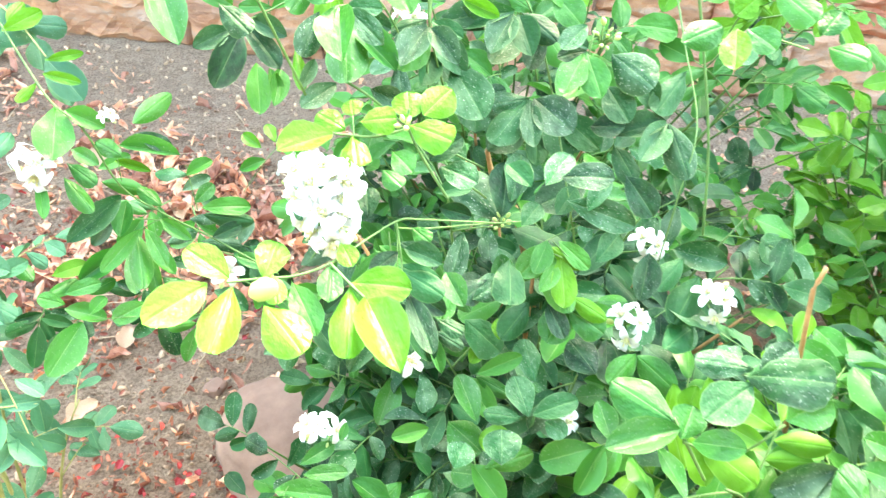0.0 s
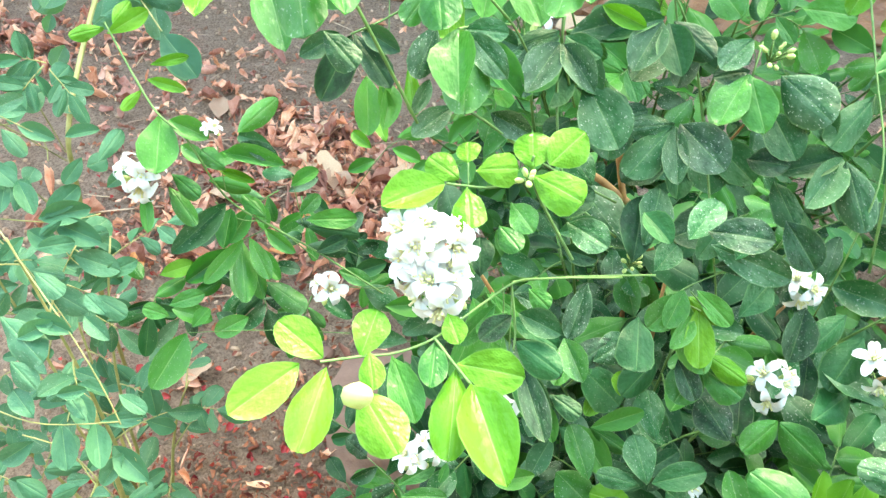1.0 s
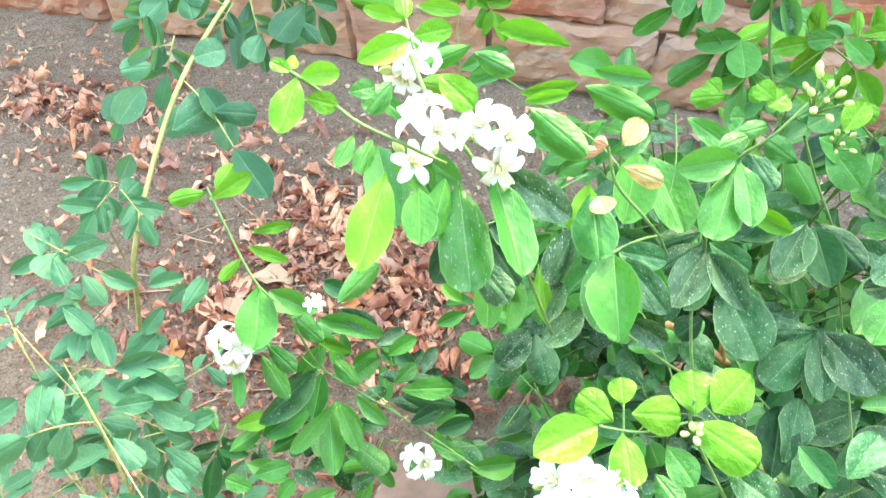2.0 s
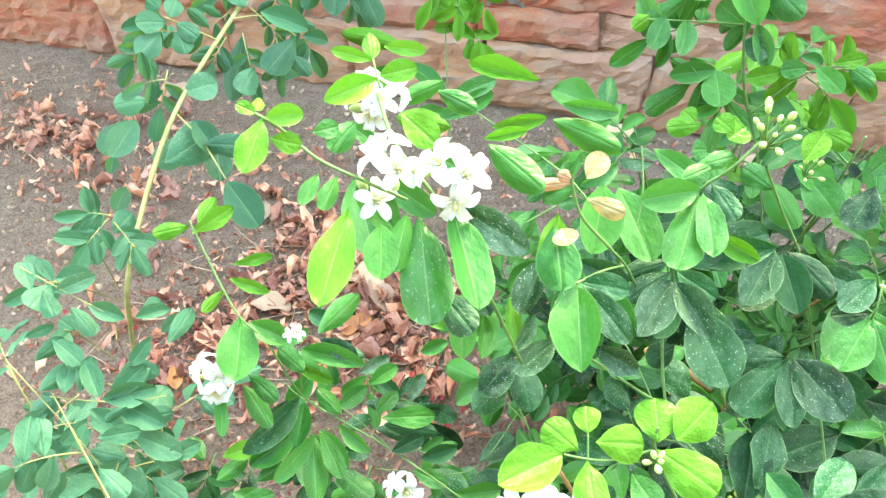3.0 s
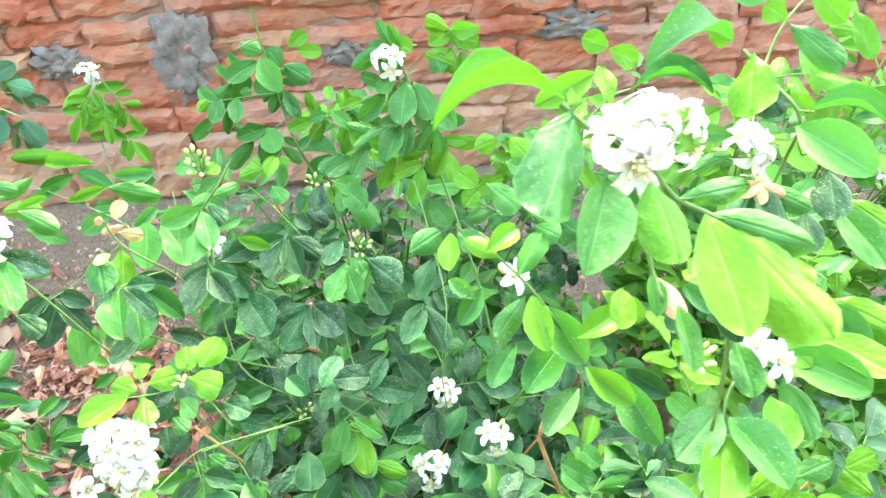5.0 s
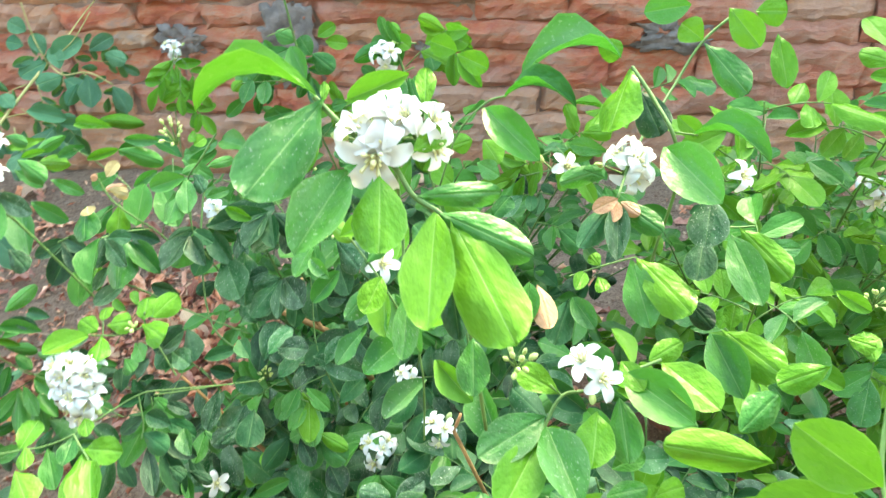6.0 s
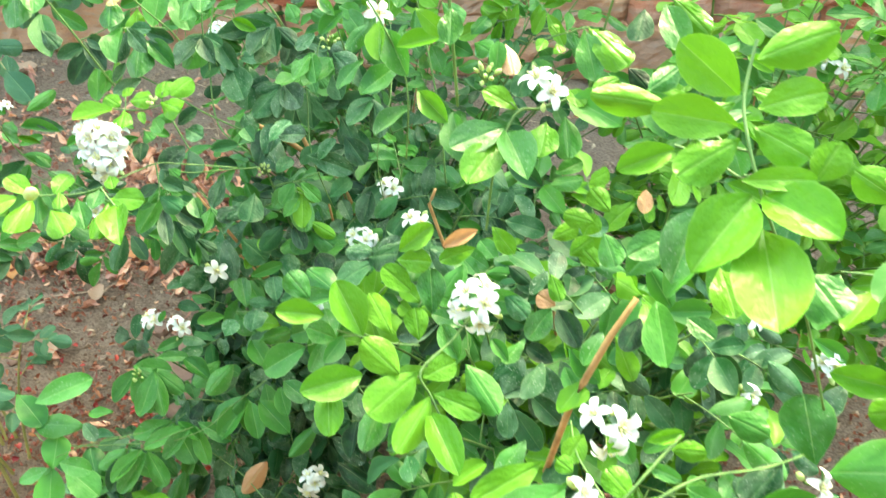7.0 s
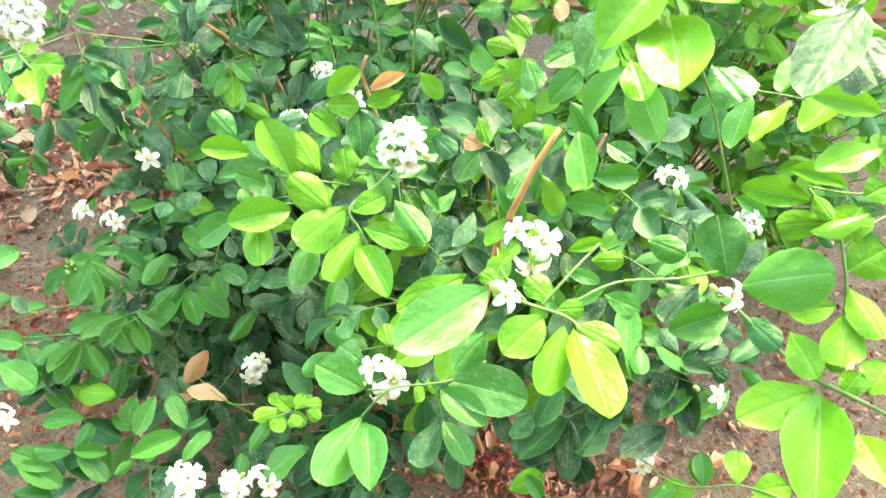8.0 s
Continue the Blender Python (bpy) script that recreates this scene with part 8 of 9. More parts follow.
# rose stem leaning back towards the wall
twig(rose_far, 0.003, (-0.546, 1.168, 0.693), (-0.514, 1.152, 0.677), (-0.471, 1.16, 0.677), (-0.429, 1.154, 0.656))
twig(rose_far, 0.0026, (-0.546, 1.168, 0.693), (-0.561, 1.18, 0.734), (-0.571, 1.199, 0.792))
twig(rose_far, 0.0022, (-0.546, 1.168, 0.693), (-0.504, 1.201, 0.719), (-0.471, 1.233, 0.76))
twig(rose_far, 0.0022, (-0.576, 0.998, 0.645), (-0.61, 0.988, 0.666), (-0.631, 0.981, 0.679))
twig(rose_far, 0.0024, (-0.59, 0.89, 0.605), (-0.553, 0.871, 0.585), (-0.511, 0.835, 0.561))
twig(rose_far, 0.002, (-0.57, 1.034, 0.656), (-0.531, 1.055, 0.653), (-0.488, 1.042, 0.637))
fan(rose_far, "rose", (
    ((-0.542, 1.16, 0.697), (-0.577, 1.125, 0.689), 0.71, (0.44, -0.73, 0.53)),
    ((-0.541, 1.172, 0.695), (-0.492, 1.207, 0.721), 0.61, (0.4, -0.76, 0.51)),
    ((-0.549, 1.173, 0.705), (-0.561, 1.183, 0.742), 0.74, (0.43, -0.75, 0.5)),
    ((-0.523, 1.163, 0.683), (-0.536, 1.185, 0.716), 0.71, (0.41, -0.75, 0.52)),
    ((-0.514, 1.151, 0.675), (-0.549, 1.12, 0.673), 0.74, (0.42, -0.73, 0.55)),
    ((-0.513, 1.149, 0.671), (-0.479, 1.142, 0.651), 0.89, (0.39, -0.73, 0.56)),
    ((-0.447, 1.192, 0.699), (-0.411, 1.188, 0.685), 0.79, (0.34, -0.77, 0.53)),
    ((-0.538, 1.054, 0.659), (-0.478, 1.062, 0.64), 0.50, (0.42, -0.7, 0.58)),
    ((-0.555, 1.049, 0.666), (-0.576, 1.062, 0.687), 0.87, (0.46, -0.69, 0.56)),
    ((-0.628, 0.979, 0.673), (-0.653, 0.955, 0.684), 0.75, (0.53, -0.63, 0.56)),
))
fan(rose_far, "rose", (
    ((-0.625, 0.984, 0.677), (-0.624, 1.007, 0.691), 0.90, (0.52, -0.65, 0.56)),
    ((-0.617, 0.981, 0.662), (-0.603, 0.964, 0.643), 0.94, (0.51, -0.63, 0.58)),
    ((-0.634, 0.969, 0.663), (-0.644, 0.93, 0.657), 0.78, (0.53, -0.62, 0.58)),
    ((-0.619, 0.985, 0.671), (-0.592, 0.981, 0.657), 0.83, (0.5, -0.64, 0.58)),
    ((-0.636, 0.983, 0.687), (-0.647, 0.983, 0.701), 1.27, (0.53, -0.64, 0.55)),
    ((-0.588, 0.916, 0.619), (-0.555, 0.94, 0.621), 0.90, (0.49, -0.61, 0.62)),
    ((-0.619, 0.882, 0.624), (-0.642, 0.856, 0.633), 0.82, (0.54, -0.57, 0.62)),
    ((-0.585, 0.836, 0.572), (-0.543, 0.893, 0.586), 0.72, (0.48, -0.57, 0.67)),
    ((-0.533, 1, 0.61), (-0.536, 0.962, 0.596), 0.80, (0.44, -0.64, 0.63)),
    ((-0.577, 1.168, 0.726), (-0.601, 1.161, 0.738), 1.05, (0.46, -0.74, 0.5)),
))
fan(rose_far, "rose", (
    ((-0.57, 1.181, 0.747), (-0.593, 1.177, 0.767), 1.04, (0.45, -0.75, 0.48)),
))
fan(rose_far, "rosedark", (
    ((-0.471, 1.158, 0.674), (-0.456, 1.109, 0.639), 0.62, (0.37, -0.74, 0.57)),
    ((-0.429, 1.153, 0.654), (-0.399, 1.123, 0.621), 0.62, (0.33, -0.74, 0.58)),
    ((-0.488, 1.041, 0.635), (-0.507, 0.982, 0.62), 0.62, (0.41, -0.67, 0.61)),
    ((-0.481, 1.046, 0.637), (-0.45, 1.056, 0.628), 0.62, (0.38, -0.7, 0.6)),
    ((-0.621, 0.857, 0.613), (-0.63, 0.805, 0.598), 0.62, (0.54, -0.54, 0.64)),
    ((-0.567, 0.888, 0.6), (-0.532, 0.863, 0.576), 0.62, (0.48, -0.58, 0.66)),
    ((-0.51, 0.834, 0.559), (-0.459, 0.796, 0.531), 0.62, (0.43, -0.55, 0.72)),
    ((-0.545, 0.863, 0.587), (-0.497, 0.877, 0.581), 0.62, (0.46, -0.58, 0.67)),
    ((-0.471, 1.186, 0.707), (-0.432, 1.21, 0.724), 0.62, (0.36, -0.78, 0.52)),
    ((-0.488, 1.144, 0.662), (-0.502, 1.113, 0.639), 0.62, (0.39, -0.73, 0.57)),
))
fan(rose_far, "rosedark", (
    ((-0.486, 1.021, 0.621), (-0.461, 1.009, 0.604), 0.62, (0.39, -0.68, 0.62)),
))
# lower leaves of the tall rose
twig(rose_far, 0.0018, (-0.658, 0.762, 0.409), (-0.635, 0.732, 0.518), (-0.637, 0.715, 0.553))
twig(rose_far, 0.0018, (-0.638, 0.737, 0.419), (-0.617, 0.68, 0.508), (-0.589, 0.622, 0.591))
twig(rose_far, 0.0018, (-0.615, 0.667, 0.398), (-0.614, 0.64, 0.477), (-0.612, 0.624, 0.508))
fan(rose_far, "rosedark", (
    ((-0.675, 0.91, 0.568), (-0.68, 0.853, 0.561), 0.62, (0.53, -0.54, 0.65)),
    ((-0.674, 0.862, 0.548), (-0.672, 0.839, 0.537), 0.62, (0.53, -0.51, 0.68)),
    ((-0.517, 1.144, 0.572), (-0.547, 1.075, 0.546), 0.62, (0.36, -0.69, 0.62)),
    ((-0.592, 1.096, 0.595), (-0.583, 1.015, 0.547), 0.39, (0.42, -0.66, 0.62)),
    ((-0.561, 1.163, 0.597), (-0.587, 1.139, 0.598), 0.62, (0.39, -0.71, 0.58)),
    ((-0.474, 1.228, 0.604), (-0.441, 1.203, 0.58), 0.62, (0.29, -0.76, 0.58)),
    ((-0.571, 0.928, 0.534), (-0.548, 0.883, 0.516), 0.62, (0.43, -0.57, 0.7)),
    ((-0.649, 0.832, 0.526), (-0.645, 0.795, 0.52), 0.62, (0.51, -0.49, 0.7)),
    ((-0.52, 0.861, 0.521), (-0.488, 0.818, 0.505), 0.62, (0.39, -0.54, 0.74)),
    ((-0.568, 0.704, 0.417), (-0.551, 0.729, 0.424), 0.62, (0.43, -0.4, 0.81)),
))
fan(rose_far, "rosedark", (
    ((-0.586, 0.664, 0.403), (-0.552, 0.656, 0.404), 0.62, (0.44, -0.34, 0.83)),
))
fan(rose_far, "rose", (
    ((-0.666, 1.045, 0.63), (-0.658, 1.015, 0.617), 0.71, (0.49, -0.65, 0.58)),
    ((-0.667, 1.03, 0.628), (-0.686, 0.999, 0.623), 0.66, (0.51, -0.64, 0.58)),
    ((-0.678, 1.04, 0.635), (-0.713, 1.005, 0.642), 0.45, (0.52, -0.64, 0.57)),
    ((-0.677, 1.008, 0.626), (-0.704, 0.975, 0.627), 0.52, (0.53, -0.62, 0.58)),
    ((-0.593, 0.924, 0.548), (-0.622, 0.866, 0.539), 0.56, (0.47, -0.56, 0.68)),
    ((-0.616, 0.735, 0.536), (-0.646, 0.703, 0.567), 0.35, (0.54, -0.44, 0.72)),
    ((-0.616, 0.734, 0.536), (-0.626, 0.695, 0.542), 0.80, (0.52, -0.43, 0.73)),
    ((-0.605, 0.752, 0.526), (-0.581, 0.725, 0.515), 0.86, (0.49, -0.45, 0.75)),
    ((-0.617, 0.748, 0.533), (-0.603, 0.773, 0.544), 0.88, (0.51, -0.47, 0.72)),
    ((-0.631, 0.734, 0.549), (-0.629, 0.752, 0.564), 0.93, (0.53, -0.46, 0.71)),
))
fan(rose_far, "rose", (
    ((-0.589, 0.624, 0.593), (-0.558, 0.638, 0.593), 0.60, (0.53, -0.4, 0.75)),
    ((-0.59, 0.618, 0.59), (-0.589, 0.586, 0.596), 0.82, (0.55, -0.37, 0.75)),
    ((-0.607, 0.636, 0.483), (-0.602, 0.654, 0.491), 1.07, (0.51, -0.36, 0.78)),
    ((-0.613, 0.63, 0.498), (-0.611, 0.601, 0.506), 0.78, (0.52, -0.34, 0.78)),
    ((-0.609, 0.633, 0.497), (-0.623, 0.635, 0.51), 1.02, (0.52, -0.35, 0.78)),
    ((-0.573, 0.673, 0.4), (-0.58, 0.633, 0.407), 0.74, (0.45, -0.34, 0.83)),
    ((-0.591, 0.713, 0.44), (-0.573, 0.73, 0.44), 1.05, (0.45, -0.41, 0.79)),
))
# low leaf fans over the litter
twig(middle, 0.0012, (-0.241, 0.558, 0.522), (-0.286, 0.571, 0.548), (-0.318, 0.569, 0.553), (-0.341, 0.577, 0.563))
twig(middle, 0.0010, (-0.218, 0.612, 0.562), (-0.191, 0.649, 0.591), (-0.171, 0.661, 0.598))
twig(middle, 0.0012, (-0.129, 0.609, 0.531), (-0.165, 0.561, 0.497), (-0.248, 0.539, 0.51))
spray(middle, "mid", (
    ((-0.32, 0.551, 0.53), (-0.355, 0.512, 0.52), 0.42),
    ((-0.318, 0.549, 0.529), (-0.301, 0.508, 0.515), 0.36),
    ((-0.303, 0.549, 0.534), (-0.282, 0.514, 0.51), 0.38),
    ((-0.302, 0.553, 0.533), (-0.269, 0.529, 0.521), 0.40),
    ((-0.284, 0.53, 0.515), (-0.242, 0.515, 0.501), 0.50),
    ((-0.384, 0.499, 0.507), (-0.365, 0.525, 0.51), 0.50),
    ((-0.369, 0.496, 0.495), (-0.331, 0.496, 0.486), 0.50),
    ((-0.4, 0.512, 0.513), (-0.42, 0.526, 0.524), 0.60),
    ((-0.348, 0.505, 0.509), (-0.327, 0.525, 0.512), 0.50),
    ((-0.186, 0.651, 0.59), (-0.158, 0.648, 0.582), 0.50),
    ((-0.182, 0.658, 0.599), (-0.153, 0.671, 0.602), 0.50),
    ((-0.201, 0.641, 0.582), (-0.223, 0.625, 0.579), 0.50),
))
spray(middle, "mid", (
    ((-0.352, 0.596, 0.588), (-0.328, 0.619, 0.591), 0.42),
    ((-0.35, 0.592, 0.576), (-0.311, 0.59, 0.57), 0.42),
    ((-0.381, 0.612, 0.597), (-0.353, 0.601, 0.59), 0.50),
    ((-0.173, 0.541, 0.487), (-0.131, 0.557, 0.48), 0.50),
))
spray(middle, "mature", (
    ((-0.284, 0.556, 0.534), (-0.258, 0.57, 0.542), 0.45),
    ((-0.267, 0.582, 0.546), (-0.239, 0.584, 0.55), 0.45),
    ((-0.246, 0.586, 0.543), (-0.21, 0.588, 0.542), 0.42),
    ((-0.254, 0.567, 0.531), (-0.214, 0.57, 0.527), 0.40),
    ((-0.141, 0.651, 0.564), (-0.163, 0.608, 0.554), 0.70),
    ((-0.135, 0.65, 0.557), (-0.118, 0.607, 0.546), 0.70),
    ((-0.144, 0.631, 0.552), (-0.166, 0.599, 0.536), 0.70),
    ((-0.295, 0.623, 0.601), (-0.331, 0.631, 0.601), 0.45),
    ((-0.271, 0.608, 0.581), (-0.305, 0.611, 0.579), 0.45),
    ((-0.275, 0.598, 0.568), (-0.251, 0.616, 0.575), 0.45),
    ((-0.26, 0.604, 0.563), (-0.235, 0.589, 0.552), 0.50),
    ((-0.334, 0.566, 0.553), (-0.351, 0.543, 0.536), 0.45),
))
spray(middle, "mature", (
    ((-0.239, 0.54, 0.49), (-0.203, 0.527, 0.481), 0.50),
    ((-0.209, 0.56, 0.506), (-0.178, 0.572, 0.515), 0.50),
    ((-0.198, 0.558, 0.492), (-0.162, 0.542, 0.488), 0.60),
    ((-0.253, 0.51, 0.498), (-0.272, 0.497, 0.491), 0.60),
    ((-0.156, 0.57, 0.505), (-0.126, 0.595, 0.513), 0.60),
    ((-0.326, 0.499, 0.495), (-0.303, 0.493, 0.491), 0.60),
    ((-0.281, 0.544, 0.523), (-0.254, 0.543, 0.523), 0.50),
))
spray(middle, "fresh", (
    ((-0.385, 0.518, 0.516), (-0.354, 0.53, 0.525), 0.50),
    ((-0.204, 0.643, 0.595), (-0.226, 0.657, 0.6), 0.50),
    ((-0.191, 0.65, 0.598), (-0.203, 0.669, 0.608), 0.50),
))
# small leaves low over the red soil
twig(front, 0.0018, (0.563, 0.112, 0.418), (0.591, 0.088, 0.428), (0.638, 0.079, 0.454), (0.679, 0.059, 0.464))
twig(front, 0.0014, (0.472, 0.158, 0.397), (0.513, 0.131, 0.414), (0.563, 0.112, 0.418))
twig(front, 0.0014, (0.198, 0.107, 0.507), (0.18, 0.099, 0.506), (0.156, 0.104, 0.491))
fan(front, "fresh", (
    ((0.608, 0.086, 0.433), (0.611, 0.118, 0.439), 0.78, (-0.32, -0.31, 0.89)),
    ((0.636, 0.08, 0.454), (0.641, 0.115, 0.462), 0.73, (-0.36, -0.31, 0.88)),
    ((0.647, 0.072, 0.455), (0.678, 0.073, 0.47), 0.83, (-0.39, -0.28, 0.88)),
    ((0.602, 0.082, 0.428), (0.568, 0.091, 0.42), 0.78, (-0.3, -0.29, 0.91)),
    ((0.414, 0.082, 0.416), (0.449, 0.094, 0.427), 0.66, (-0.13, -0.31, 0.94)),
    ((0.198, 0.108, 0.507), (0.184, 0.116, 0.515), 0.82, (0.17, -0.38, 0.91)),
    ((0.201, 0.109, 0.507), (0.21, 0.122, 0.513), 0.95, (0.16, -0.39, 0.91)),
    ((0.199, 0.105, 0.505), (0.206, 0.094, 0.503), 1.14, (0.16, -0.37, 0.92)),
    ((0.191, 0.102, 0.505), (0.185, 0.087, 0.504), 1.03, (0.18, -0.36, 0.92)),
    ((0.187, 0.107, 0.509), (0.166, 0.095, 0.513), 0.64, (0.19, -0.37, 0.91)),
))
fan(front, "fresh", (
    ((0.211, 0.114, 0.508), (0.226, 0.117, 0.507), 0.98, (0.14, -0.39, 0.91)),
    ((0.213, 0.11, 0.505), (0.226, 0.102, 0.504), 0.89, (0.14, -0.37, 0.92)),
))
fan(front, "mature", (
    ((0.469, 0.159, 0.396), (0.421, 0.134, 0.399), 0.67, (-0.14, -0.35, 0.93)),
    ((0.472, 0.16, 0.398), (0.503, 0.17, 0.41), 0.86, (-0.18, -0.37, 0.91)),
    ((0.481, 0.149, 0.393), (0.502, 0.106, 0.398), 0.68, (-0.18, -0.33, 0.93)),
    ((0.469, 0.164, 0.4), (0.436, 0.174, 0.401), 0.77, (-0.14, -0.37, 0.92)),
    ((0.457, 0.148, 0.389), (0.441, 0.114, 0.391), 0.86, (-0.14, -0.33, 0.93)),
    ((0.526, 0.163, 0.485), (0.494, 0.121, 0.474), 0.67, (-0.23, -0.39, 0.89)),
    ((0.598, 0.177, 0.47), (0.6, 0.128, 0.464), 0.59, (-0.32, -0.38, 0.87)),
    ((0.604, 0.224, 0.454), (0.624, 0.229, 0.466), 0.75, (-0.32, -0.44, 0.84)),
    ((0.627, 0.218, 0.459), (0.649, 0.219, 0.47), 0.71, (-0.34, -0.43, 0.84)),
    ((0.638, 0.214, 0.461), (0.648, 0.195, 0.466), 0.86, (-0.35, -0.41, 0.84)),
))
fan(front, "mature", (
    ((0.66, 0.215, 0.472), (0.681, 0.218, 0.485), 0.70, (-0.38, -0.42, 0.82)),
))
# broad leaves low beside the path
twig(front, 0.0026, (0.176, 0.306, 0.594), (0.157, 0.323, 0.619), (0.15, 0.332, 0.627))
twig(front, 0.0022, (0.157, 0.32, 0.617), (0.183, 0.303, 0.633), (0.207, 0.309, 0.662))
twig(front, 0.0022, (0.218, 0.324, 0.665), (0.191, 0.338, 0.672), (0.172, 0.36, 0.65))
fan(front, "mid", (
    ((0.149, 0.33, 0.626), (0.11, 0.36, 0.63), 0.65, (-0.3, -0.38, 0.87)),
    ((0.153, 0.325, 0.625), (0.101, 0.309, 0.621), 0.45, (-0.31, -0.33, 0.89)),
    ((0.154, 0.319, 0.622), (0.164, 0.34, 0.633), 0.98, (-0.36, -0.35, 0.87)),
    ((0.203, 0.306, 0.671), (0.22, 0.306, 0.696), 0.93, (-0.48, -0.34, 0.81)),
    ((0.159, 0.314, 0.627), (0.181, 0.295, 0.653), 0.54, (-0.38, -0.32, 0.87)),
))
fan(front, "mature", (
    ((0.186, 0.34, 0.67), (0.216, 0.31, 0.71), 0.63, (-0.45, -0.38, 0.81)),
    ((0.191, 0.342, 0.674), (0.157, 0.356, 0.666), 0.56, (-0.4, -0.41, 0.82)),
    ((0.191, 0.334, 0.669), (0.157, 0.311, 0.662), 0.73, (-0.41, -0.36, 0.84)),
    ((0.194, 0.338, 0.674), (0.218, 0.354, 0.687), 0.66, (-0.46, -0.4, 0.8)),
    ((0.042, 0.337, 0.541), (0.041, 0.364, 0.55), 1.13, (-0.14, -0.34, 0.93)),
    ((0.063, 0.377, 0.55), (0.051, 0.409, 0.562), 0.66, (-0.16, -0.4, 0.9)),
    ((0.066, 0.378, 0.551), (0.101, 0.387, 0.565), 0.54, (-0.2, -0.39, 0.9)),
    ((0.006, 0.342, 0.523), (0.014, 0.36, 0.533), 1.06, (-0.08, -0.33, 0.94)),
))
fan(front, "mature", (
    ((0.058, 0.376, 0.548), (0.027, 0.381, 0.546), 0.51, (-0.14, -0.38, 0.92)),
    ((0.078, 0.379, 0.542), (0.094, 0.366, 0.544), 0.86, (-0.2, -0.36, 0.91)),
))
# leaf and flowers hanging into the path
twig(front, 0.0024, (0.52, 0.044, 0.989), (0.506, 0.034, 0.979), (0.5, 0.031, 0.978))
twig(front, 0.002, (0.596, 0.181, 0.946), (0.578, 0.178, 0.919), (0.568, 0.176, 0.906))
fan(front, "mature", (
    ((0.506, 0.031, 0.981), (0.473, -0.013, 0.966), 0.46, (-0.47, -0.61, 0.64), 0),
    ((0.514, 0.044, 0.961), (0.511, 0.005, 0.962), 0.68, (-0.5, -0.61, 0.62)),
))
fan(front, "fresh", (
    ((0.569, 0.166, 0.913), (0.587, 0.162, 0.925), 1.13, (-0.49, -0.67, 0.56)),
    ((0.551, 0.175, 0.91), (0.527, 0.192, 0.919), 0.75, (-0.42, -0.71, 0.57)),
    ((0.551, 0.141, 0.965), (0.557, 0.145, 0.98), 1.58, (-0.49, -0.71, 0.5)),
))


# woody frames
trunks(middle, (0.12, 0.62, -0.02), ((0.05, 0.68, 0.50), (0.2, 0.6, 0.5), (-0.05, 0.55, 0.45), (0.30, 0.55, 0.5), (-0.1, 0.55, 0.58), (0.08, 0.58, 0.55)))
trunks(front, (0.42, 0.40, -0.02), ((0.38, 0.36, 0.60), (0.50, 0.36, 0.66), (0.33, 0.30, 0.52), (0.45, 0.25, 0.52)))
trunks(back, (0.10, 1.02, -0.02), ((0.0, 0.85, 0.6), (0.18, 0.8, 0.6), (-0.1, 0.95, 0.4)), 0.005)
trunks(side, (0.80, 0.95, -0.02), ((0.7, 0.85, 0.6), (0.9, 0.9, 0.6), (0.75, 1.1, 0.5)), 0.006)

# bare tan branches that show between the leaves
def bough(shrub, r0, r1, points, label="stout orange-tan branch"):
    line, verts, faces = [Vector(p) for p in points], [], []
    tube(verts, faces, [line[i].lerp(line[i + 1], k / 3) for i in range(len(line) - 1) for k in range(3)] + [line[-1]], r0, r1, 8)
    shrub.add("stem", verts, faces, [M_WOOD], label=label)


bough(front, 0.0042, 0.0022, ((0.42, 0.36, -0.02), (0.385, 0.27, 0.25), (0.374, 0.196, 0.500), (0.379, 0.156, 0.703), (0.402, 0.179, 0.761), (0.420, 0.199, 0.785)))
bough(front, 0.0026, 0.0014, ((0.36, 0.40, 0.30), (0.29, 0.40, 0.52), (0.241, 0.40, 0.695), (0.247, 0.408, 0.71)))
bough(middle, 0.0058, 0.003, ((0.12, 0.63, 0.15), (0.11, 0.68, 0.38), (0.067, 0.682, 0.511), (0.014, 0.657, 0.577), (-0.03, 0.63, 0.63)))
bough(middle, 0.0035, 0.002, ((0.04, 0.668, 0.545), (0.026, 0.667, 0.596), (0.035, 0.65, 0.65)))

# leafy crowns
# DARK and the all-mature dome put hollow shade into the leaf colour
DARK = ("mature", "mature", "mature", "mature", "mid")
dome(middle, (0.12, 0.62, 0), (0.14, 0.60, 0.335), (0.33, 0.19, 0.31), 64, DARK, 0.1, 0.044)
dome(middle, (0.05, 0.55, 0), (-0.03, 0.44, 0.25), (0.19, 0.17, 0.19), 20, DARK, 0.06, 0.040, 5)
dome(front, (0.42, 0.42, 0.2), (0.40, 0.34, 0.515), (0.28, 0.18, 0.205), 44, ("mature", "mature", "mid", "fresh"), 0.34, 0.042)
dome(front, (0.25, 0.25, 0), (0.12, 0.22, 0.20), (0.24, 0.16, 0.15), 12, ("mature",), 0.05, 0.042, 4)
dome(back, (0.10, 1.0, 0), (0.13, 0.88, 0.44), (0.42, 0.20, 0.36), 46, ("mature", "mid", "mid"), 0.1, 0.044, 5)
dome(side, (0.80, 0.95, 0), (0.80, 0.86, 0.42), (0.36, 0.38, 0.40), 54, ("mid", "fresh", "mid", "fresh"), 0.1, 0.046, 6)

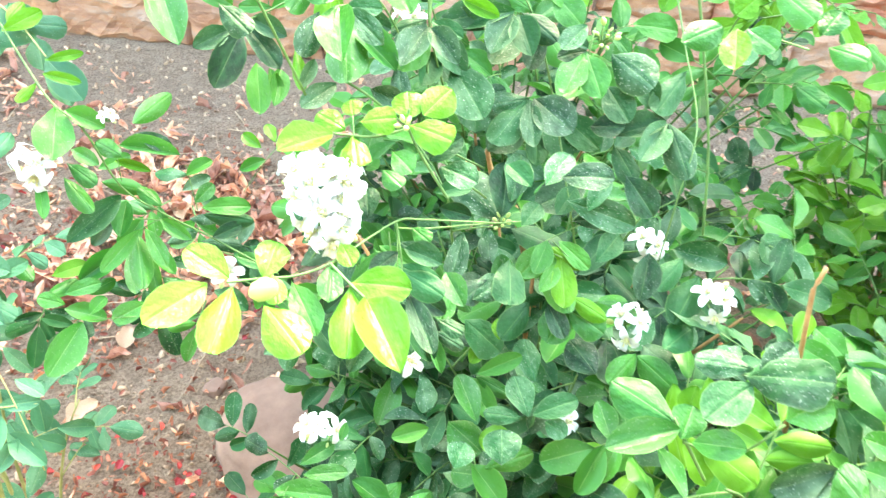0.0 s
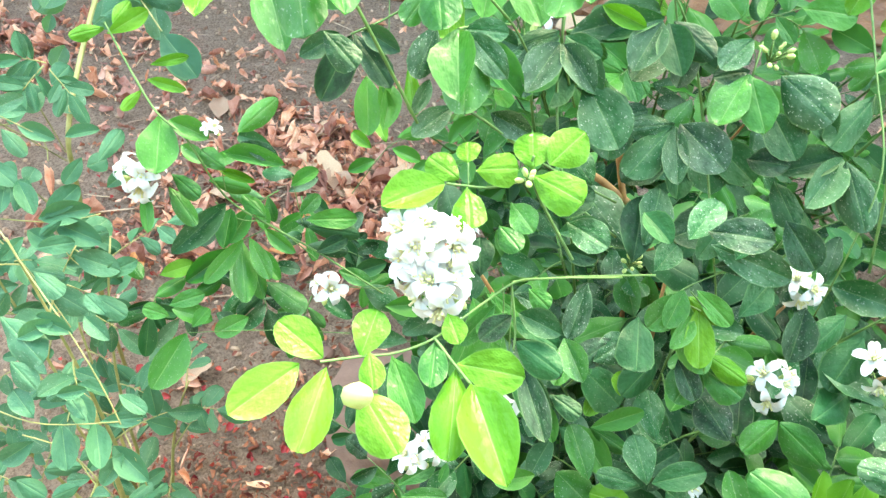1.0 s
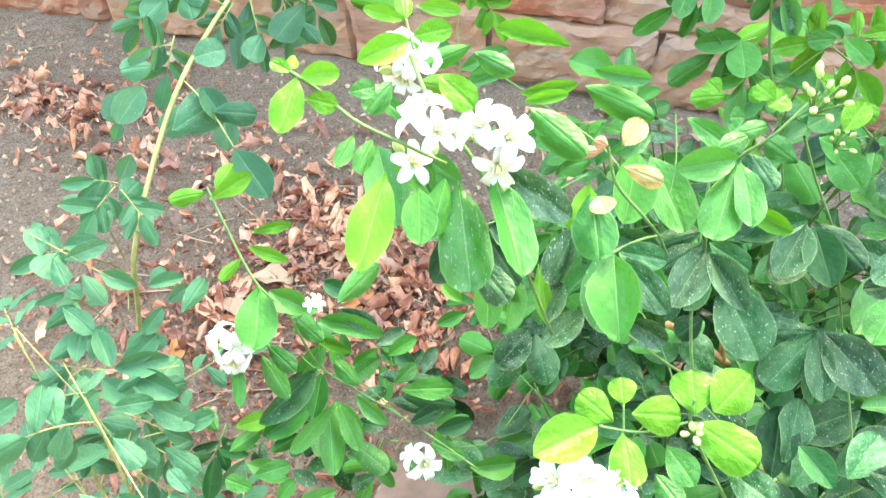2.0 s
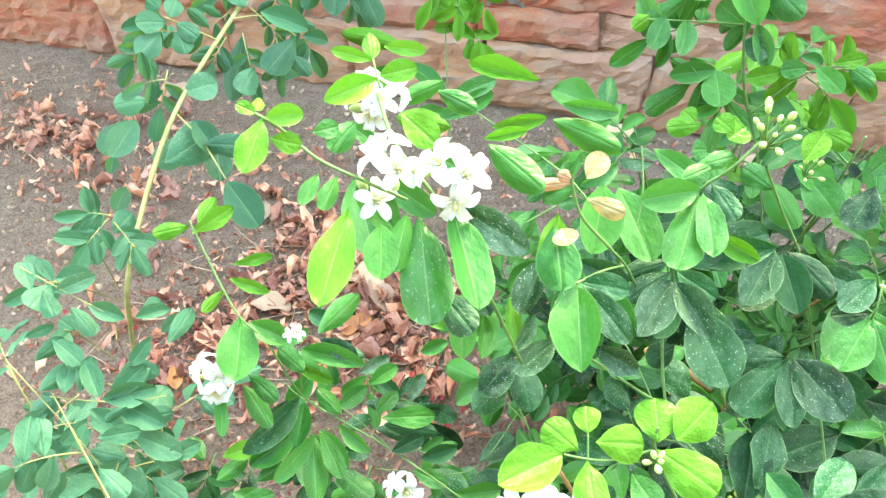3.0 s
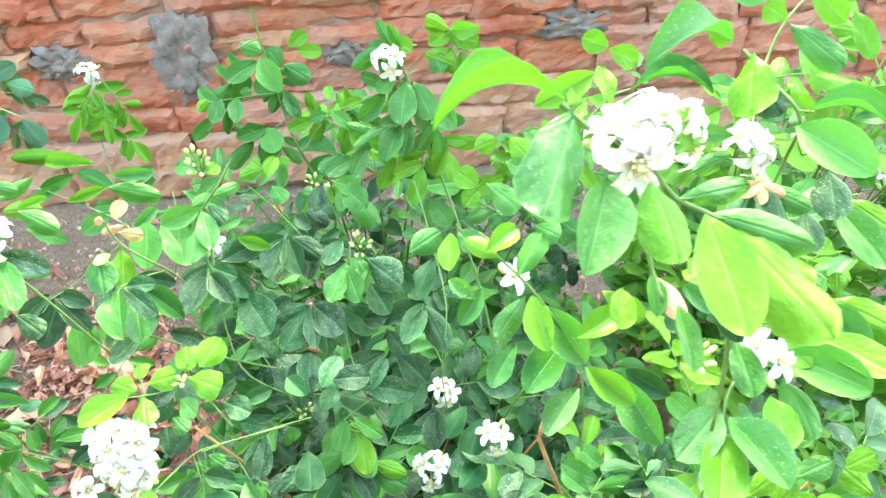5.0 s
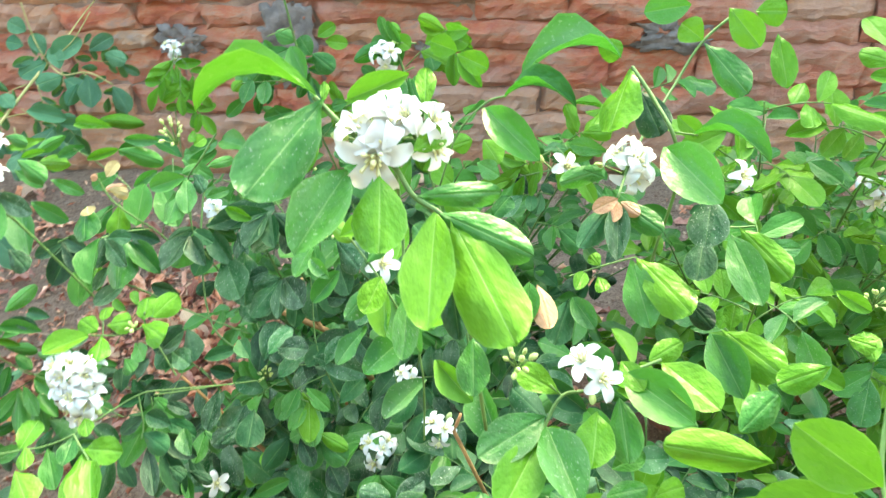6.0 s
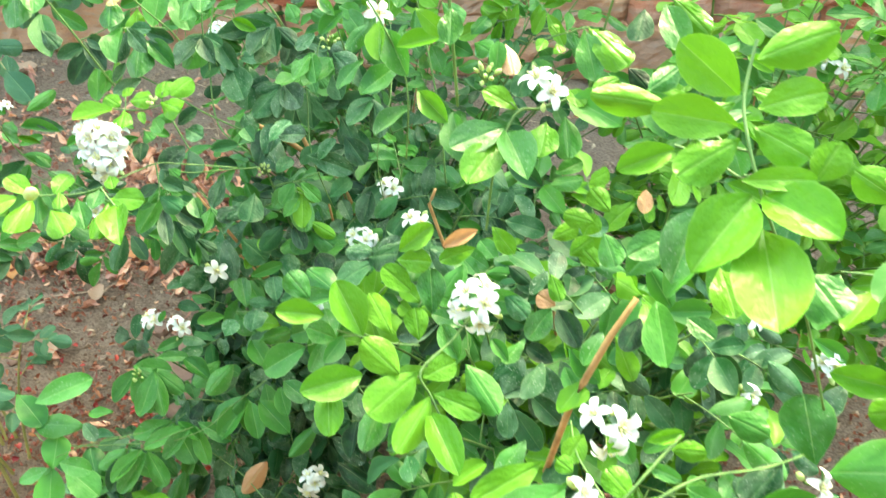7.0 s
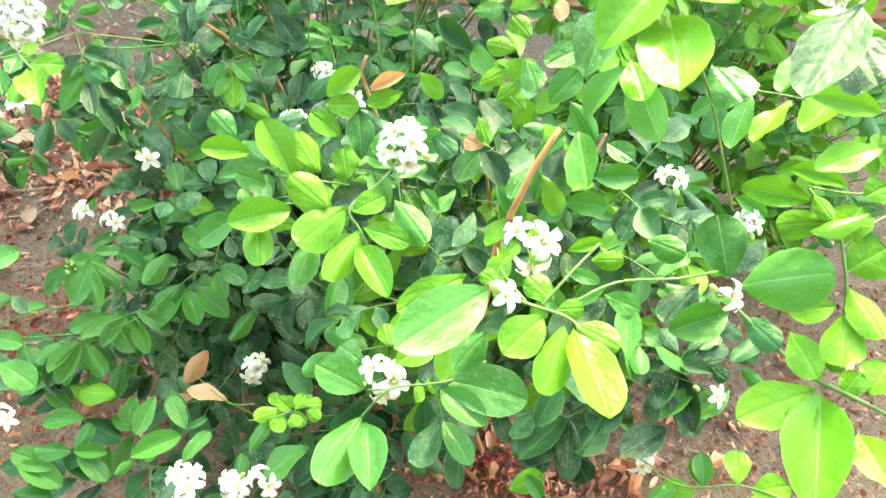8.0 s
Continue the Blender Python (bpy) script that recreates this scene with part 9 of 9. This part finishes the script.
# leafy shoots that rise before the wall
for a, b, looks in (((0.28, 0.80, 0.5), (0.37, 0.78, 0.74), ("mid", "mid", "mature")), ((-0.05, 0.82, 0.45), (-0.09, 0.80, 0.70), ("mid", "mature")),
                    ((0.30, 0.88, 0.5), (0.46, 0.90, 0.78), ("mid", "fresh")), ((0.05, 0.95, 0.5), (0.11, 1.0, 0.72), ("mid", "fresh"))):
    back.shoot(a, b, 0.0, 7, looks, 0.3, 0.040, 0.0022, 0.07, 5, None, 0.02, 0.55)
for a, b, looks in (((0.62, 0.80, 0.5), (0.56, 0.74, 0.84), ("mid", "fresh")), ((0.70, 0.80, 0.5), (0.70, 0.72, 0.86), ("mid", "fresh", "fresh")), ((0.75, 0.78, 0.5), (0.84, 0.70, 0.84), ("mid", "fresh")), ((0.55, 0.62, 0.45), (0.52, 0.52, 0.78), ("fresh", "mid"))):
    side.shoot(a, b, 0.0, 9, looks, 0.3, 0.044, 0.0022, 0.08, 5, None, 0.02, 0.55)

# leaves of the tall rose and of the shoots before the wall
leafy(rose_far, "rosedark", 0.034, (
    ((-0.541, 1.188, 0.702), (-0.567, 1.156, 0.713)),
    ((-0.525, 1.218, 0.712), (-0.438, 1.225, 0.699)),
    ((-0.528, 1.180, 0.692), (-0.517, 1.137, 0.646)),
    ((-0.524, 1.209, 0.707), (-0.482, 1.178, 0.653)),
    ((-0.494, 1.174, 0.675), (-0.426, 1.148, 0.619)),
    ((-0.480, 1.197, 0.683), (-0.412, 1.200, 0.681)),
    ((-0.565, 1.118, 0.676), (-0.614, 1.064, 0.677)),
    ((-0.568, 1.078, 0.659), (-0.620, 1.010, 0.643)),
    ((-0.550, 1.124, 0.672), (-0.528, 1.084, 0.626)),
    ((-0.560, 1.072, 0.653), (-0.503, 1.057, 0.618)),
    ((-0.521, 1.097, 0.648), (-0.475, 1.067, 0.601)),
    ((-0.520, 1.050, 0.627), (-0.503, 1.013, 0.596)),
    ((-0.559, 1.034, 0.637), (-0.535, 0.995, 0.598)),
    ((-0.574, 1.018, 0.638), (-0.583, 0.977, 0.625)),
    ((-0.613, 0.999, 0.649), (-0.657, 0.959, 0.679)),
    ((-0.654, 0.969, 0.659), (-0.660, 0.926, 0.645)),
    ((-0.617, 0.938, 0.632), (-0.615, 0.890, 0.604)),
    ((-0.614, 0.925, 0.627), (-0.630, 0.896, 0.643)),
))
leafy(back, "mid", 0.037, (
    ((-0.003, 0.896, 0.827), (-0.046, 0.872, 0.825)),
    ((0.006, 0.898, 0.832), (0.029, 0.863, 0.809)),
    ((-0.009, 0.882, 0.799), (-0.076, 0.854, 0.796)),
    ((0.014, 0.863, 0.766), (-0.028, 0.837, 0.762)),
    ((0.014, 0.861, 0.763), (0.008, 0.824, 0.741)),
))
leafy(back, "fresh", 0.036, (
    ((0.078, 0.861, 0.771), (0.051, 0.847, 0.782)),
    ((0.081, 0.861, 0.771), (0.121, 0.846, 0.797)),
    ((0.078, 0.859, 0.768), (0.102, 0.832, 0.766)),
))
leafy(back, "mid", 0.037, (
    ((0.182, 0.760, 0.902), (0.143, 0.752, 0.912)),
    ((0.179, 0.750, 0.879), (0.136, 0.732, 0.869)),
    ((0.185, 0.739, 0.862), (0.163, 0.709, 0.841)),
    ((0.190, 0.735, 0.858), (0.195, 0.694, 0.833)),
    ((0.177, 0.728, 0.839), (0.109, 0.710, 0.822)),
))
leafy(back, "fresh", 0.036, (
    ((0.183, 0.721, 0.831), (0.140, 0.694, 0.808)),
    ((0.188, 0.712, 0.818), (0.173, 0.679, 0.799)),
    ((0.198, 0.712, 0.824), (0.205, 0.680, 0.817)),
    ((0.200, 0.758, 0.909), (0.237, 0.721, 0.908)),
    ((0.209, 0.758, 0.914), (0.220, 0.738, 0.931)),
))
leafy(back, "fresh", 0.036, (
    ((-0.289, 1.158, 0.710), (-0.332, 1.103, 0.673)),
    ((-0.286, 1.155, 0.702), (-0.246, 1.120, 0.659)),
    ((-0.291, 1.147, 0.688), (-0.288, 1.107, 0.656)),
    ((-0.281, 1.121, 0.634), (-0.248, 1.100, 0.625)),
))
leafy(side, "fresh", 0.042, (
    ((0.338, 0.792, 0.745), (0.290, 0.779, 0.732)),
    ((0.342, 0.793, 0.751), (0.369, 0.749, 0.747)),
    ((0.339, 0.777, 0.726), (0.275, 0.776, 0.719)),
    ((0.357, 0.791, 0.760), (0.375, 0.775, 0.791)),
))
# leaf fans low over the soil
leafy(rose_near, "rose", 0.034, (
    ((-0.600, 0.737, 0.573), (-0.618, 0.719, 0.596)),
    ((-0.602, 0.734, 0.571), (-0.613, 0.691, 0.567)),
    ((-0.597, 0.734, 0.567), (-0.566, 0.716, 0.550)),
    ((-0.622, 0.672, 0.536), (-0.645, 0.640, 0.555)),
    ((-0.570, 0.604, 0.450), (-0.524, 0.609, 0.443)),
    ((-0.562, 0.597, 0.441), (-0.512, 0.584, 0.422)),
    ((-0.591, 0.583, 0.453), (-0.604, 0.544, 0.462)),
    ((-0.547, 0.559, 0.411), (-0.498, 0.556, 0.401)),
    ((-0.595, 0.511, 0.421), (-0.552, 0.508, 0.410)),
    ((-0.531, 0.544, 0.394), (-0.474, 0.533, 0.378)),
))
leafy(middle, "mature", 0.038, (
    ((-0.328, 0.616, 0.426), (-0.347, 0.574, 0.427)),
    ((-0.338, 0.603, 0.422), (-0.311, 0.562, 0.410)),
    ((-0.274, 0.662, 0.439), (-0.227, 0.658, 0.445)),
    ((-0.266, 0.653, 0.431), (-0.215, 0.642, 0.432)),
    ((-0.384, 0.568, 0.420), (-0.404, 0.525, 0.425)),
    ((-0.428, 0.559, 0.434), (-0.427, 0.518, 0.432)),
))
leafy(middle, "mid", 0.036, (
    ((-0.324, 0.673, 0.487), (-0.351, 0.638, 0.491)),
    ((-0.300, 0.675, 0.480), (-0.283, 0.639, 0.469)),
    ((-0.270, 0.588, 0.418), (-0.274, 0.546, 0.415)),
    ((-0.238, 0.616, 0.427), (-0.191, 0.600, 0.427)),
))

# roses: the tall stem leans over the soil, with side twigs
twig(rose_far, 0.0068, (-0.67, 0.67, -0.02), (-0.645, 0.685, 0.2), (-0.605, 0.70, 0.42), (-0.589, 0.71, 0.499), (-0.595, 0.793, 0.551), (-0.59, 0.892, 0.608), (-0.574, 1.028, 0.65), (-0.546, 1.168, 0.693))
rose_bloom(rose_far, (-0.545, 1.39, 0.725), 0.026)
twig(rose_near, 0.0065, (-0.46, 0.36, -0.02), (-0.45, 0.38, 0.2), (-0.44, 0.42, 0.42))
dome(rose_near, (-0.46, 0.38, 0), (-0.56, 0.48, 0.38), (0.20, 0.20, 0.24), 10, ("rose",), 0.06, 0.036, 5)

# flower heads
for dx, dy, dz, n in ((-0.011, 0.009, 0.011, 4), (0.010, 0.008, 0.010, 4), (0.009, -0.009, -0.011, 5), (-0.007, -0.002, -0.004, 3)):
    flower_head(middle, (-0.1 + dx, 0.4 + dy, 0.738 + dz), n, 0.0105, 0.0265, (dx * 12, -0.8, 0.6), 1)
flower_head(middle, (-0.122, 0.299, 0.756), 0, 0.003, 0.052, buds=1)
flower_head(middle, (-0.299, 0.54, 0.69), 2, 0.005, 0.013, (0.5, -0.2, 0.8))
flower_head(front, (0.229, 0.277, 1.070), 4, 0.011, 0.030, (-0.1, -0.7, 0.7), 3)
flower_head(front, (0.249, 0.280, 1.073), 3, 0.009, 0.020, (0.3, -0.6, 0.7), 2)
MIDDLE_HEADS = (((-0.359, 0.516, 0.648), 5, 0.012), ((-0.213, 0.503, 0.556), 3, 0.008), ((0.15, 0.464, 0.573), 5, 0.012), ((0.174, 0.545, 0.595), 4, 0.011), ((0.217, 0.471, 0.602), 4, 0.011),
            ((-0.24, 0.59, 0.87), 6, 0.012), ((-0.172, 0.503, 0.894), 5, 0.012), ((-0.205, 0.505, 0.893), 3, 0.008), ((-0.217, 0.500, 0.873), 2, 0.006), ((-0.043, 0.448, 0.519), 2, 0.009),
            ((-0.109, 0.439, 0.411), 3, 0.010), ((-0.12, 0.402, 0.469), 3, 0.007), ((0.098, 0.40, 0.515), 2, 0.008), ((-0.063, 0.677, 0.731), 3, 0.010))
FRONT_HEADS = (((0.364, 0.405, 0.974), 5, 0.014), ((0.339, 0.285, 0.905), 3, 0.010), ((0.298, 0.219, 0.744), 7, 0.016), ((0.101, 0.278, 0.325), 5, 0.014), ((0.374, 0.052, 0.755), 1, 0.003),
            ((0.295, 0.05, 0.655), 5, 0.013), ((0.542, 0.094, 0.718), 2, 0.008), ((0.573, 0.331, 0.627), 3, 0.011), ((0.603, 0.146, 0.508), 2, 0.009), ((0.396, 0.109, 0.749), 4, 0.013), ((0.561, 0.177, 0.923), 6, 0.015))
LOW_FRONT_HEADS = (((0.573, 0.277, 0.575), 2, 0.009), ((0.654, 0.301, 0.599), 3, 0.011), ((0.552, 0.126, 0.425), 5, 0.012), ((0.074, 0.096, 0.376), 6, 0.014), ((0.125, 0.095, 0.376), 4, 0.011),
            ((0.158, 0.096, 0.377), 3, 0.010), ((-0.181, 0.188, 0.32), 3, 0.010), ((0.202, 0.366, 0.92), 1, 0.003), ((0.446, 0.452, 0.935), 2, 0.010), ((0.32, 0.403, 0.973), 2, 0.009))
BACK_HEADS = (((0.15, 0.74, 0.895), 4, 0.013), ((-0.321, 1.20, 0.698), 4, 0.016))
SIDE_HEADS = (((0.706, 0.747, 0.72), 4, 0.014), ((0.74, 0.72, 0.70), 3, 0.012))
for shrub, heads in ((middle, MIDDLE_HEADS), (back, BACK_HEADS), (side, SIDE_HEADS), (front, FRONT_HEADS), (front, LOW_FRONT_HEADS)):
    for at, n, r in heads:
        flower_head(shrub, at, max(1, round(n * 0.72)), r, 0.026, buds=1)
for shrub, at, n, r in ((middle, (-0.021, 0.559, 0.905), 9, 0.016), (middle, (0.03, 0.499, 0.647), 6, 0.008), (middle, (0.101, 0.598, 0.77), 8, 0.014), (middle, (0.056, 0.701, 0.782), 5, 0.012),
                       (front, (0.295, 0.283, 0.918), 6, 0.010), (side, (0.58, 0.447, 0.822), 8, 0.014), (middle, (-0.05, 0.44, 0.775), 2, 0.004), (front, (-0.13, 0.35, 0.42), 5, 0.010)):
    flower_head(shrub, at, 0, r * 0.7, 0.016, (0, -0.3, 0.95), n + 3)
for shrub in (middle, front, back, side):
    tagged(shrub.root, group="flowering shrubs")
for shrub in (rose_near, rose_far):
    tagged(shrub.root, group="rose bushes")
for shrub in (middle, front, back, side, rose_near, rose_far):
    shrub.finish()
lay_wall()
for row in ((-0.33, 0.415, 0.15, 0.26, 1), (-0.62, 0.43, 0.14, 0.09, 2), (0.08, 0.41, 0.10, 0.08, 3), (0.68, 0.43, 0.22, 0.10, 4)):
    mortar_smear(*row)
